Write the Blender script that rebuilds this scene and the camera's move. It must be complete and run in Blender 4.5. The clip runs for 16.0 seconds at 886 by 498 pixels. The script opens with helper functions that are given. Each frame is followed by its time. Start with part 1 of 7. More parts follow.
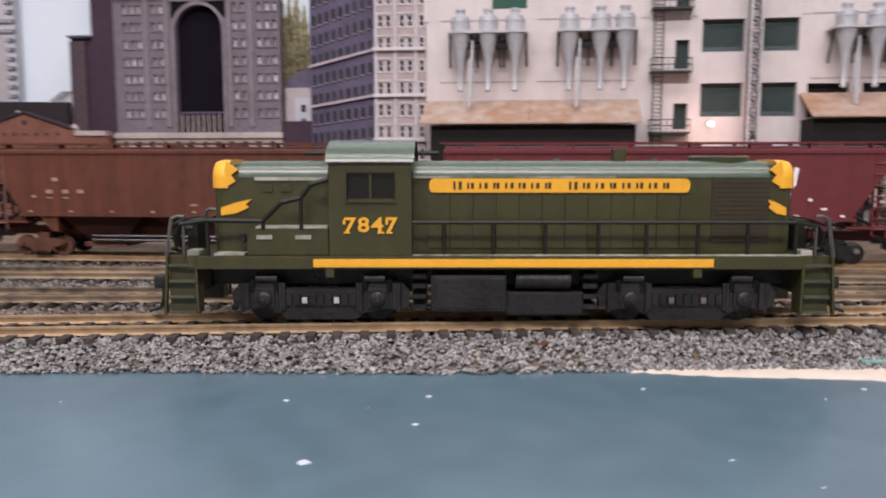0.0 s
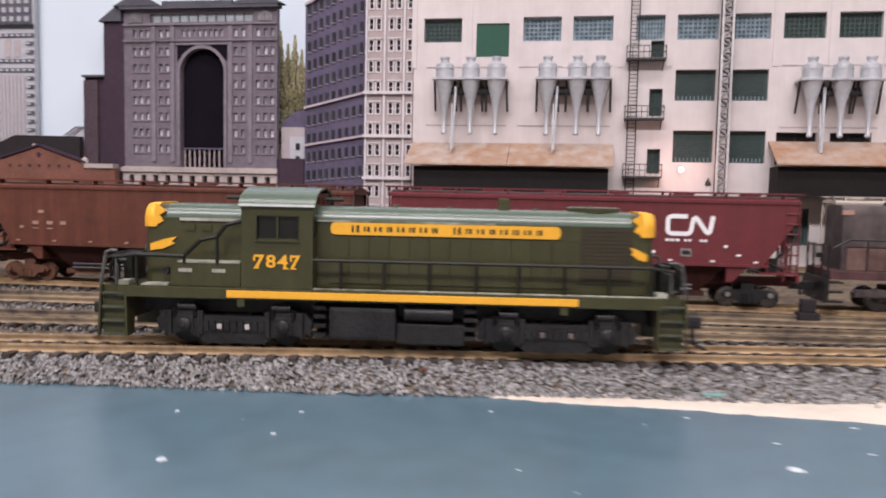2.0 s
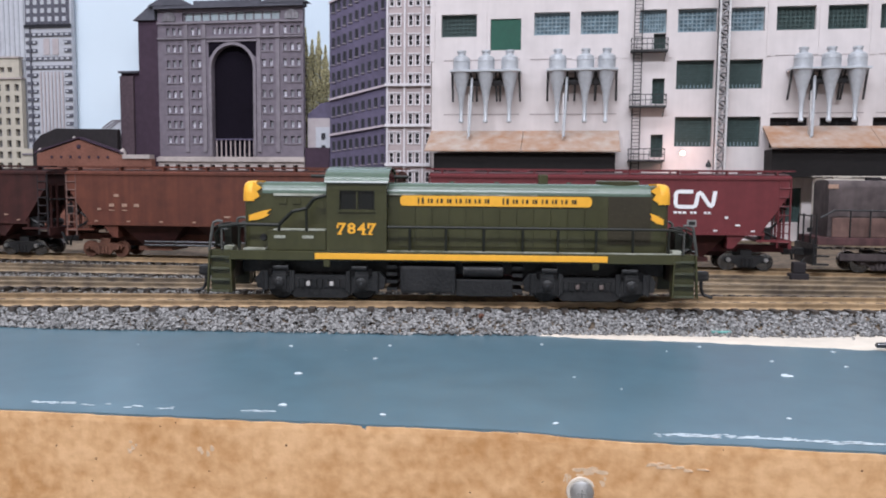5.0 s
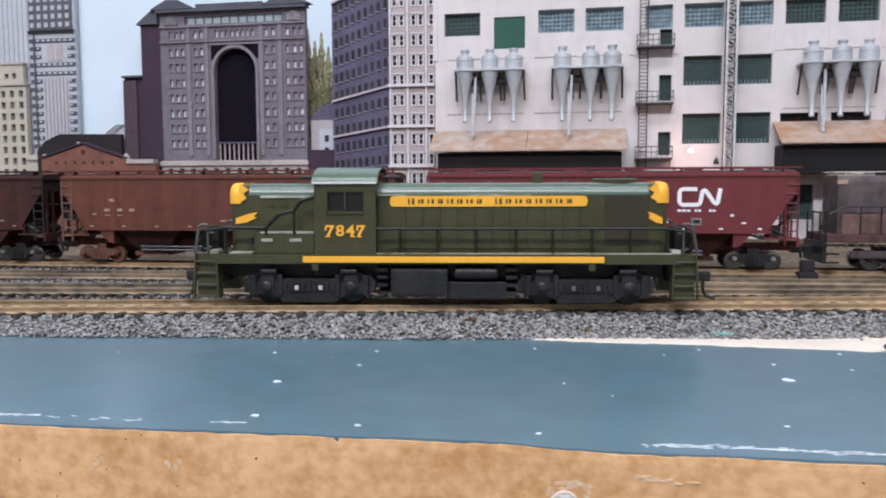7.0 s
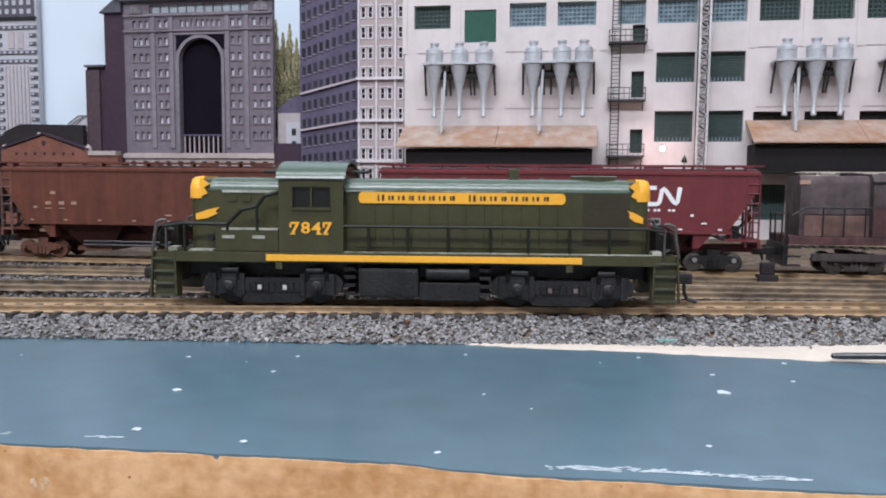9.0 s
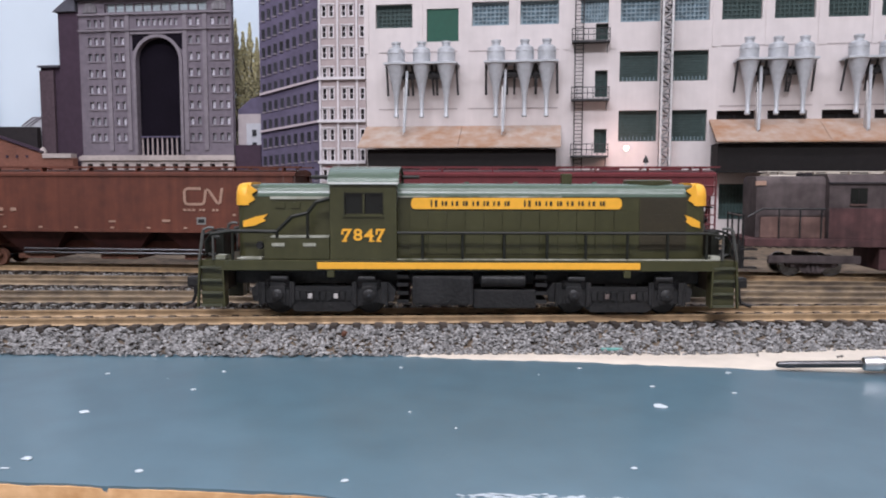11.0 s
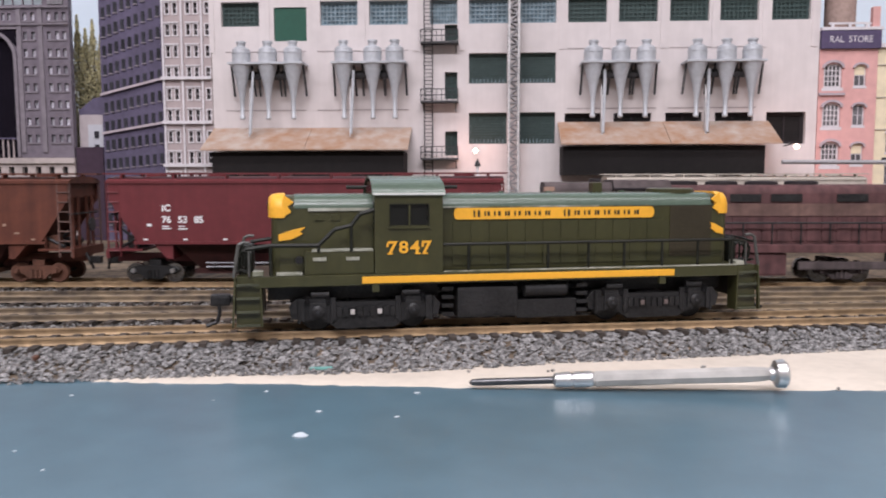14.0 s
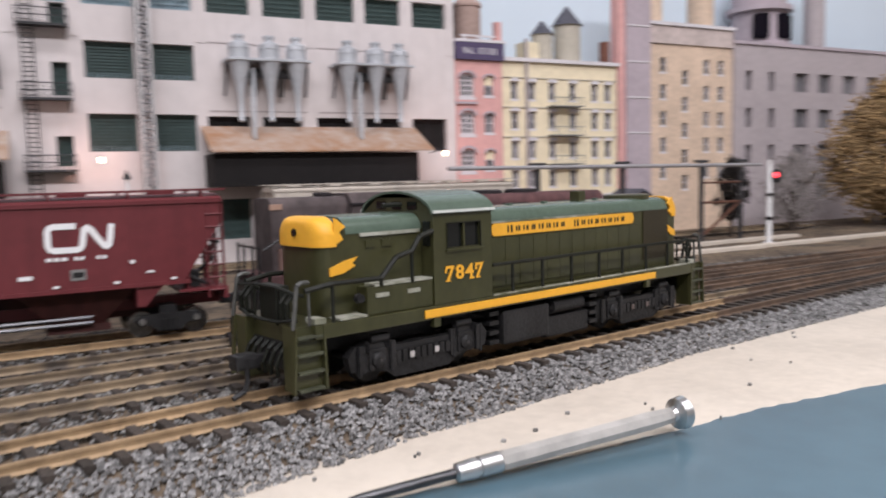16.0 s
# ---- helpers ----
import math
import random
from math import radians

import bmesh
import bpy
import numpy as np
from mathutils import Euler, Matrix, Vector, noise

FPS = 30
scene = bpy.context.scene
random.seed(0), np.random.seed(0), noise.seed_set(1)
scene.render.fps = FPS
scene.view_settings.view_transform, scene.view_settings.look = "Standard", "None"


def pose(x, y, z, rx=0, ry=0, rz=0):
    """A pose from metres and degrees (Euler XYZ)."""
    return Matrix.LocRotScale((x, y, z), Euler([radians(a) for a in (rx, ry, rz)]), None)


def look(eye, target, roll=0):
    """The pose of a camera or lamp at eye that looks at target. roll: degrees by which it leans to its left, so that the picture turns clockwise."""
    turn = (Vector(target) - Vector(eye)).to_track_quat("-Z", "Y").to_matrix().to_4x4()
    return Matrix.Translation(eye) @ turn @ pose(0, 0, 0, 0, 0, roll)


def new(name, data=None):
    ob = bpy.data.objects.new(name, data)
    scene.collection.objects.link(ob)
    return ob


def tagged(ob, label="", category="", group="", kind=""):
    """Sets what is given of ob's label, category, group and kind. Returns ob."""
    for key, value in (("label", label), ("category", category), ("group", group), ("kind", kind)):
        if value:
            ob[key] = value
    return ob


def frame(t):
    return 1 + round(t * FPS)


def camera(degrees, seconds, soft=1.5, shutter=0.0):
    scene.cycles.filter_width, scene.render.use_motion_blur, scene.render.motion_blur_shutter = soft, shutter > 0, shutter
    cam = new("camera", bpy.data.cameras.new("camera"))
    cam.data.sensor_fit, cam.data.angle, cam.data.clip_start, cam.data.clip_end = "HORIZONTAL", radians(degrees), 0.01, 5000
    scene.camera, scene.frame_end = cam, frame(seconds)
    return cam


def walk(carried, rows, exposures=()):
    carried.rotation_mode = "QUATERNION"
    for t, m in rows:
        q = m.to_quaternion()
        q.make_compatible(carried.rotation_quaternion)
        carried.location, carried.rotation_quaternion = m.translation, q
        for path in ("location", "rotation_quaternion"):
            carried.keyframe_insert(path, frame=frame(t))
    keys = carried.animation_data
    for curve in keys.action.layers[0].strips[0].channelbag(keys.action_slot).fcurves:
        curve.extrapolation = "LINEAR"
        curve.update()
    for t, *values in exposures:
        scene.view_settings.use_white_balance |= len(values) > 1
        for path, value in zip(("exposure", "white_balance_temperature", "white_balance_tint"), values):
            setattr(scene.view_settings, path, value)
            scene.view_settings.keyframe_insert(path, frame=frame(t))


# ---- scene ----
cam = camera(58.8, 16.0, soft=1.9, shutter=0.65)
PATH = [
    (0, (0.035, -0.22, 0.046), (-0.316, 1.736, -0.183), -0.0),
    (0.5, (0.005, -0.22, 0.044), (-0.104, 1.762, -0.204), -0.1),
    (1, (0.003, -0.212, 0.044), (-0.074, 1.773, -0.191), -0.4),
    (1.5, (0.035, -0.213, 0.049), (-0.226, 1.762, -0.121), -0.1),
    (2, (0.082, -0.241, 0.051), (-0.345, 1.707, -0.095), 1.2),
    (2.5, (0.112, -0.277, 0.055), (-0.391, 1.653, -0.099), 2.1),
    (3, (0.106, -0.287, 0.043), (-0.42, 1.63, -0.176), 1.0),
    (3.5, (0.081, -0.292, 0.045), (-0.389, 1.644, -0.131), 0.1),
    (4, (0.067, -0.297, 0.045), (-0.358, 1.649, -0.133), 0.8),
    (6.5, (0.082, -0.292, 0.047), (-0.333, 1.658, -0.109), -0.3),
    (7, (0.079, -0.286, 0.045), (-0.374, 1.655, -0.121), -0.2),
    (7.5, (0.077, -0.283, 0.046), (-0.4, 1.652, -0.119), 0.0),
    (8, (0.082, -0.278, 0.045), (-0.362, 1.664, -0.123), 0.7),
    (10.5, (0.104, -0.257, 0.045), (-0.29, 1.695, -0.139), -0.1),
    (11, (0.106, -0.255, 0.047), (-0.266, 1.702, -0.131), 0.1),
    (11.5, (0.116, -0.252, 0.047), (-0.237, 1.707, -0.142), 0.4),
    (12, (0.131, -0.247, 0.047), (-0.199, 1.716, -0.145), 0.4),
    (12.5, (0.139, -0.244, 0.048), (-0.169, 1.723, -0.146), 0.6),
    (13, (0.147, -0.238, 0.05), (-0.126, 1.734, -0.135), 0.4),
    (13.5, (0.163, -0.235, 0.05), (-0.067, 1.743, -0.133), 0.1),
    (14, (0.176, -0.232, 0.051), (-0.03, 1.749, -0.131), -0.1),
    (14.5, (0.191, -0.225, 0.051), (0.021, 1.762, -0.111), -0.2),
    (15, (0.199, -0.211, 0.044), (0.166, 1.777, -0.17), 1.8),
    (15.5, (0.152, -0.185, 0.05), (0.573, 1.762, -0.129), -0.2),
    (16, (0.116, -0.154, 0.055), (0.953, 1.653, -0.125), -1.5),
]
walk(cam, [(t, look(e, g, r)) for t, e, g, r in PATH], [(0.0, -0.05, 6780, 17), (2.0, 0.03, 6750, 17), (3.5, 0.04, 6130, 9), (7.0, 0.05, 5980, 8), (10.5, -0.04, 6050, 11), (11.0, -0.04, 6180, 12), (14.0, -0.04, 6430, 14), (15.0, -0.07, 6600, 15), (16.0, -0.11, 6430, 11)])

# ---------------- world, lights, exposure ----------------
world = bpy.data.worlds.new("room_air")
scene.world = world
world.use_nodes = True
world.node_tree.nodes["Background"].inputs[0].default_value = (0.75, 0.8, 0.9, 1)
world.node_tree.nodes["Background"].inputs[1].default_value = 0.05


def area_lamp(name, eye, target, sx, sy, power, colour):
    data = bpy.data.lights.new(name, "AREA")
    data.shape, data.size, data.size_y, data.energy, data.color = "RECTANGLE", sx, sy, power, colour
    ob = new(name, data)
    ob.matrix_world = look(eye, target)
    return ob


TUBE = (0.985, 0.955, 1.0)
for lx, ly, power in ((-0.55, -0.30, 9.2), (0.65, -0.30, 9.0), (-0.40, -1.30, 25.0), (0.50, -1.30, 24.0)):
    area_lamp("ceiling_tube_light", (lx, ly, 1.38), (lx, ly + 0.25, 0), 1.2, 0.22, power, TUBE)

# ---------------- materials ----------------


def mat(name, colour, rough=0.6, metal=0.0, var=0.25, scale=300.0, bump=0.15, tint=None, spec=0.4, random_piece=0.0, island=0.0, coat=0.0, specks=None, streak=0.0):
    """A painted or raw surface with variation at two scales and fine relief."""
    m = bpy.data.materials.new(name)
    m.use_nodes = True
    nt = m.node_tree
    n, l = nt.nodes, nt.links
    b = n["Principled BSDF"]
    tc = n.new("ShaderNodeTexCoord")
    big, fine = n.new("ShaderNodeTexNoise"), n.new("ShaderNodeTexNoise")
    big.inputs["Scale"].default_value, big.inputs["Detail"].default_value = scale * 0.12, 5
    fine.inputs["Scale"].default_value, fine.inputs["Detail"].default_value = scale, 6
    l.new(tc.outputs["Object"], big.inputs["Vector"])
    l.new(tc.outputs["Object"], fine.inputs["Vector"])
    add = n.new("ShaderNodeMath")
    add.operation = "ADD"
    l.new(big.outputs["Fac"], add.inputs[0])
    l.new(fine.outputs["Fac"], add.inputs[1])
    ramp = n.new("ShaderNodeValToRGB")
    half = n.new("ShaderNodeMath")
    half.operation = "MULTIPLY"
    half.inputs[1].default_value = 0.5
    l.new(add.outputs[0], half.inputs[0])
    l.new(half.outputs[0], ramp.inputs[0])
    c = Vector(colour)
    t = Vector(tint) if tint else c * (1 - var)
    ramp.color_ramp.elements[0].position, ramp.color_ramp.elements[1].position = 0.36, 0.62
    ramp.color_ramp.elements[0].color = (*t, 1)
    ramp.color_ramp.elements[1].color = (*[min(1, v * (1 + var * 0.5)) for v in c], 1)
    out = ramp.outputs[0]
    if random_piece or island:
        if island:
            src = n.new("ShaderNodeNewGeometry").outputs["Random Per Island"]
        else:
            src = n.new("ShaderNodeObjectInfo").outputs["Random"]
        mr = n.new("ShaderNodeMapRange")
        amount = island or random_piece
        mr.inputs["To Min"].default_value, mr.inputs["To Max"].default_value = 1 - amount, 1 + amount
        l.new(src, mr.inputs["Value"])
        mul = n.new("ShaderNodeMix")
        mul.data_type, mul.blend_type = "RGBA", "MULTIPLY"
        mul.inputs["Factor"].default_value = 1
        l.new(out, mul.inputs["A"])
        l.new(mr.outputs[0], mul.inputs["B"])
        out = mul.outputs["Result"]
    if streak:
        mp, sn, sr, sm = n.new("ShaderNodeMapping"), n.new("ShaderNodeTexNoise"), n.new("ShaderNodeMapRange"), n.new("ShaderNodeMix")
        mp.inputs["Scale"].default_value = (1.0, 1.0, 0.07)
        sn.inputs["Scale"].default_value, sn.inputs["Detail"].default_value = 230, 4
        l.new(tc.outputs["Object"], mp.inputs["Vector"])
        l.new(mp.outputs[0], sn.inputs["Vector"])
        l.new(sn.outputs["Fac"], sr.inputs["Value"])
        sr.inputs["From Min"].default_value, sr.inputs["From Max"].default_value = 0.32, 0.68
        sr.inputs["To Min"].default_value, sr.inputs["To Max"].default_value = 1 - streak, 1 + streak
        sm.data_type, sm.blend_type = "RGBA", "MULTIPLY"
        sm.inputs["Factor"].default_value = 1
        l.new(out, sm.inputs["A"])
        l.new(sr.outputs[0], sm.inputs["B"])
        out = sm.outputs["Result"]
    if specks:
        vo, lt, ms = n.new("ShaderNodeTexVoronoi"), n.new("ShaderNodeMath"), n.new("ShaderNodeMix")
        vo.inputs["Scale"].default_value = specks[0]
        l.new(tc.outputs["Object"], vo.inputs["Vector"])
        sub = n.new("ShaderNodeMath")
        sub.operation = "MULTIPLY"
        l.new(big.outputs["Fac"], sub.inputs[0])
        sub.inputs[1].default_value = specks[1] * 2
        lt.operation = "LESS_THAN"
        l.new(vo.outputs["Distance"], lt.inputs[0])
        l.new(sub.outputs[0], lt.inputs[1])
        ms.data_type = "RGBA"
        ms.inputs["B"].default_value = (*specks[2], 1)
        l.new(lt.outputs[0], ms.inputs["Factor"])
        l.new(out, ms.inputs["A"])
        out = ms.outputs["Result"]
    l.new(out, b.inputs["Base Color"])
    b.inputs["Roughness"].default_value, b.inputs["Metallic"].default_value = rough, metal
    b.inputs["Specular IOR Level"].default_value = spec
    b.inputs["Coat Weight"].default_value = coat
    if bump:
        bp = n.new("ShaderNodeBump")
        bp.inputs["Strength"].default_value, bp.inputs["Distance"].default_value = bump, 0.0006
        l.new(fine.outputs["Fac"], bp.inputs["Height"])
        l.new(bp.outputs[0], b.inputs["Normal"])
    return m


def glow(name, colour, strength):
    m = bpy.data.materials.new(name)
    m.use_nodes = True
    b = m.node_tree.nodes["Principled BSDF"]
    b.inputs["Base Color"].default_value = (*colour, 1)
    b.inputs["Emission Color"].default_value = (*colour, 1)
    b.inputs["Emission Strength"].default_value = strength
    return m


M = {
    "blue_paint": mat("blue_paint", (0.084, 0.149, 0.187), 0.28, var=0.14, scale=90, bump=0.04, spec=0.8),
    "hardboard": mat("hardboard", (0.60, 0.375, 0.195), 0.55, var=0.34, scale=330, bump=0.4, tint=(0.47, 0.245, 0.095), specks=(230, 0.05, (0.13, 0.06, 0.025))),
    "sand": mat("sand", (0.59, 0.525, 0.445), 0.9, var=0.10, scale=260, bump=0.25),
    "scrape": mat("scraped_board", (0.62, 0.45, 0.30), 0.8, var=0.2, scale=600, bump=0.2),
    "chip": mat("white_chip", (0.55, 0.61, 0.65), 0.6, var=0.08, scale=900, bump=0.1),
    "dirt": mat("yard_dirt", (0.165, 0.125, 0.088), 0.95, var=0.45, scale=220, bump=0.8, tint=(0.045, 0.038, 0.034), spec=0.15),
    "stone": mat("ballast_stone", (0.225, 0.220, 0.216), 0.9, var=0.35, scale=1500, bump=0.3, island=0.6),
    "yard_stone": mat("yard_stone", (0.185, 0.18, 0.172), 0.9, var=0.3, scale=1500, bump=0.3, island=0.75),
    "rail": mat("rusty_rail", (0.37, 0.255, 0.145), 0.5, var=0.45, scale=260, bump=0.2, metal=0.1),
    "yard_rail": mat("dirty_rail", (0.24, 0.18, 0.115), 0.6, var=0.5, scale=150, bump=0.3, metal=0.1, tint=(0.07, 0.056, 0.045)),
    "brown_rail": mat("brown_rail", (0.13, 0.085, 0.058), 0.65, var=0.5, scale=200, bump=0.3, tint=(0.06, 0.042, 0.032)),
    "tie": mat("tie_brown", (0.06, 0.048, 0.04), 0.9, var=0.4, scale=900, bump=0.4, random_piece=0.3),
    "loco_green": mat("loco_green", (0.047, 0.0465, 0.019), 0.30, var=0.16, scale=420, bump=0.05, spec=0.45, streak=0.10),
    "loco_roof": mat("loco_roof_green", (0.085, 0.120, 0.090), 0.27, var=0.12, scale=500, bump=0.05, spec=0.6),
    # Pale dust; the same colour paints the hood shoulder's highlight.
    "dust": mat("dust_and_highlight", (0.34, 0.34, 0.29), 0.5, var=0.5, scale=260, bump=0.1, tint=(0.10, 0.105, 0.06)),
    "edge_highlight": mat("edge_highlight", (0.62, 0.64, 0.60), 0.4, var=0.15, scale=300, bump=0.05),
    "shutter": mat("shutter_brown", (0.034, 0.027, 0.013), 0.6, var=0.2, scale=600, bump=0.1),
    "yellow": mat("loco_yellow", (0.80, 0.40, 0.035), 0.45, var=0.08, scale=500, bump=0.05),
    "black": mat("underframe_black", (0.021, 0.0205, 0.021), 0.42, var=0.5, scale=900, bump=0.4, spec=0.3),
    "dark_rail": mat("handrail_dark", (0.013, 0.014, 0.010), 0.5, var=0.3, scale=700, bump=0.1, spec=0.25),
    "worn_rail": mat("worn_grab_rail", (0.075, 0.075, 0.068), 0.45, var=0.4, scale=700, bump=0.1),
    "glass": mat("cab_glass", (0.010, 0.011, 0.010), 0.10, var=0.1, scale=200, bump=0.0, spec=0.35),
    "frame_grey": mat("window_frame_grey", (0.22, 0.22, 0.21), 0.6, var=0.15, scale=400, bump=0.1),
    "steel": mat("bright_steel", (0.72, 0.72, 0.72), 0.32, metal=1.0, var=0.15, scale=300, bump=0.05),
    "wheel_steel": mat("worn_wheel_steel", (0.34, 0.33, 0.32), 0.25, metal=1.0, var=0.4, scale=500, bump=0.1),
    "clear": mat("frosted_handle", (0.40, 0.385, 0.36), 0.30, var=0.3, scale=200, bump=0.15, spec=0.6),
    "dark_steel": mat("dark_steel", (0.10, 0.10, 0.105), 0.3, metal=0.9, var=0.2, scale=300, bump=0.05),
    "hop_red": mat("hopper_red", (0.130, 0.024, 0.028), 0.5, var=0.14, scale=260, bump=0.08, streak=0.07),
    "hop_brown": mat("hopper_brown", (0.108, 0.033, 0.019), 0.65, var=0.25, scale=220, bump=0.1, tint=(0.086, 0.027, 0.017), streak=0.17),
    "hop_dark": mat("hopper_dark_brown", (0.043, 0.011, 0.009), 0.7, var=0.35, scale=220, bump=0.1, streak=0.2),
    "hop_cream": mat("hopper_cream", (0.52, 0.47, 0.41), 0.6, var=0.2, scale=220, bump=0.1),
    "lettering": mat("white_lettering", (0.80, 0.80, 0.80), 0.6, var=0.05, scale=800, bump=0.0),
    "lettering_old": mat("faded_lettering", (0.36, 0.23, 0.17), 0.7, var=0.25, scale=800, bump=0.0),
    "rust": mat("rusty_truck", (0.125, 0.055, 0.035), 0.8, var=0.5, scale=900, bump=0.5),
    "clip": mat("lit_clip", (0.50, 0.47, 0.45), 0.5, var=0.3, scale=900, bump=0.2),
    "clip_dull": mat("dim_clip", (0.15, 0.115, 0.105), 0.5, var=0.4, scale=900, bump=0.2),
    "step_tread": mat("pale_step_tread", (0.068, 0.072, 0.045), 0.5, var=0.4, scale=500, bump=0.2),
    "ink": mat("dark_lettering", (0.05, 0.035, 0.012), 0.6, var=0.1, scale=800, bump=0.0),
    "die_purple": mat("weathered_maroon", (0.100, 0.047, 0.047), 0.75, var=0.4, scale=160, bump=0.2, tint=(0.055, 0.030, 0.030), streak=0.22, spec=0.25),
    "die_grey": mat("weathered_grey", (0.085, 0.068, 0.067), 0.75, var=0.4, scale=160, bump=0.2, tint=(0.045, 0.035, 0.035), streak=0.2, spec=0.25),
    "die_band": mat("faded_band", (0.135, 0.080, 0.066), 0.75, var=0.4, scale=200, bump=0.2, tint=(0.08, 0.046, 0.04), streak=0.2),
    "fac_wall": mat("factory_plaster", (0.655, 0.602, 0.592), 0.85, var=0.09, scale=70, bump=0.1, streak=0.025),
    "fac_line": mat("factory_shade_joint", (0.38, 0.33, 0.33), 0.85, var=0.15, scale=120, bump=0.1),
    "fac_green": mat("factory_window_green", (0.030, 0.054, 0.051), 0.3, var=0.45, scale=200, bump=0.1),
    "fac_blue": mat("factory_window_blue", (0.10, 0.165, 0.205), 0.3, var=0.5, scale=160, bump=0.1),
    "fac_muntin": mat("factory_muntin", (0.044, 0.074, 0.070), 0.6, var=0.3, scale=300, bump=0.1),
    "fac_muntin_pale": mat("factory_pale_muntin", (0.23, 0.31, 0.35), 0.6, var=0.45, scale=150, bump=0.1),
    "fac_shutter": mat("factory_green_shutter", (0.014, 0.080, 0.052), 0.6, var=0.1, scale=300, bump=0.1),
    "cyclone": mat("cyclone_grey", (0.50, 0.52, 0.55), 0.45, var=0.15, scale=300, bump=0.1, metal=0.2),
    "canopy": mat("canopy_rust", (0.40, 0.335, 0.29), 0.85, var=0.2, scale=110, bump=0.3, tint=(0.34, 0.185, 0.105)),
    # Near-black for painted shade in the docks and for black panes.
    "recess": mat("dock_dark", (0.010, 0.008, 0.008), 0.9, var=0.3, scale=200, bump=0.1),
    "iron": mat("escape_iron", (0.052, 0.052, 0.056), 0.6, var=0.3, scale=400, bump=0.1, metal=0.3),
    "mast_pale": mat("pale_mast_metal", (0.62, 0.61, 0.61), 0.5, var=0.25, scale=400, bump=0.1, metal=0.2),
    "tower_grey": mat("lattice_grey", (0.36, 0.35, 0.36), 0.5, var=0.25, scale=400, bump=0.1, metal=0.3),
    "arch_stone": mat("brown_stone", (0.168, 0.144, 0.172), 0.85, var=0.2, scale=200, bump=0.2),
    "arch_trim": mat("brown_stone_trim", (0.215, 0.19, 0.215), 0.85, var=0.2, scale=200, bump=0.2),
    # Brown stone with painted shade; also a plain dark purple elsewhere.
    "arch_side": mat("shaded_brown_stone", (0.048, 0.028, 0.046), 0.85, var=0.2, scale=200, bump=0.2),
    "arch_roof": mat("slate_roof", (0.085, 0.085, 0.105), 0.8, var=0.2, scale=200, bump=0.2),
    "arch_base": mat("pale_stone", (0.44, 0.385, 0.365), 0.85, var=0.2, scale=200, bump=0.2),
    "pane_pale": mat("pale_pane", (0.50, 0.49, 0.54), 0.35, var=0.3, scale=300, bump=0.0, random_piece=0.5),
    "pane_dark": mat("dark_pane", (0.028, 0.028, 0.035), 0.3, var=0.3, scale=300, bump=0.0, random_piece=0.4),
    "arch_black": mat("deep_arch", (0.008, 0.006, 0.011), 0.9, var=0.2, scale=300, bump=0.0, spec=0.1),
    # Bluish colour holds the corner flank's shade; a plain colour elsewhere.
    "blue_side": mat("bluish_shade_and_stone", (0.105, 0.09, 0.145), 0.85, var=0.2, scale=200, bump=0.2),
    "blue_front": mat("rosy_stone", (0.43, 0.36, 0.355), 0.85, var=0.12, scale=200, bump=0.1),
    "white_trim": mat("white_trim", (0.66, 0.63, 0.65), 0.8, var=0.1, scale=300, bump=0.1),
    "sky": mat("sky_paint", (0.68, 0.775, 0.855), 0.95, var=0.05, scale=8, bump=0.0, spec=0.1),
    "beige": mat("beige_stone", (0.50, 0.46, 0.385), 0.85, var=0.12, scale=200, bump=0.1),
    "tower_white": mat("tower_white", (0.46, 0.47, 0.51), 0.8, var=0.1, scale=200, bump=0.1),
    "tower_dark": mat("tower_slate", (0.10, 0.10, 0.125), 0.6, var=0.3, scale=300, bump=0.1),
    "tower_pale": mat("tower_pale", (0.52, 0.53, 0.57), 0.8, var=0.1, scale=200, bump=0.1),
    "shed_black": mat("shed_black", (0.02, 0.016, 0.018), 0.8, var=0.3, scale=200, bump=0.1),
    "brick": mat("brick_red", (0.20, 0.085, 0.060), 0.85, var=0.3, scale=500, bump=0.2),
    "leaf_yellow": mat("pale_conifer", (0.50, 0.46, 0.27), 0.9, var=0.4, scale=300, bump=0.2, island=0.5),
    "leaf_autumn": mat("autumn_leaf", (0.34, 0.23, 0.115), 0.9, var=0.4, scale=300, bump=0.2, island=0.6),
    "leaf_grey": mat("grey_twigs", (0.31, 0.28, 0.27), 0.9, var=0.3, scale=300, bump=0.2, island=0.4),
    "leaf_dark": mat("dark_shrub", (0.02, 0.016, 0.014), 0.9, var=0.4, scale=300, bump=0.2, island=0.5),
    "bark": mat("bark", (0.06, 0.045, 0.035), 0.9, var=0.4, scale=400, bump=0.4),
    "pane_grey": mat("hazy_pane", (0.16, 0.155, 0.165), 0.35, var=0.4, scale=300, bump=0.0, random_piece=0.5),
    "pink": mat("pink_plaster", (0.68, 0.38, 0.355), 0.85, var=0.12, scale=160, bump=0.1),
    "yellow_wall": mat("yellow_plaster", (0.80, 0.70, 0.50), 0.85, var=0.12, scale=160, bump=0.1),
    "tan_wall": mat("tan_brick", (0.68, 0.525, 0.40), 0.85, var=0.2, scale=260, bump=0.15),
    "grey_wall": mat("mauve_grey_wall", (0.44, 0.39, 0.40), 0.85, var=0.12, scale=160, bump=0.1),
    "mauve": mat("mauve_pillar", (0.45, 0.385, 0.42), 0.85, var=0.12, scale=160, bump=0.1),
    "sign_blue": mat("sign_blue", (0.085, 0.065, 0.13), 0.7, var=0.2, scale=300, bump=0.1),
    "room_wall": mat("room_wall", (0.58, 0.56, 0.53), 0.9, var=0.06, scale=10, bump=0.05),
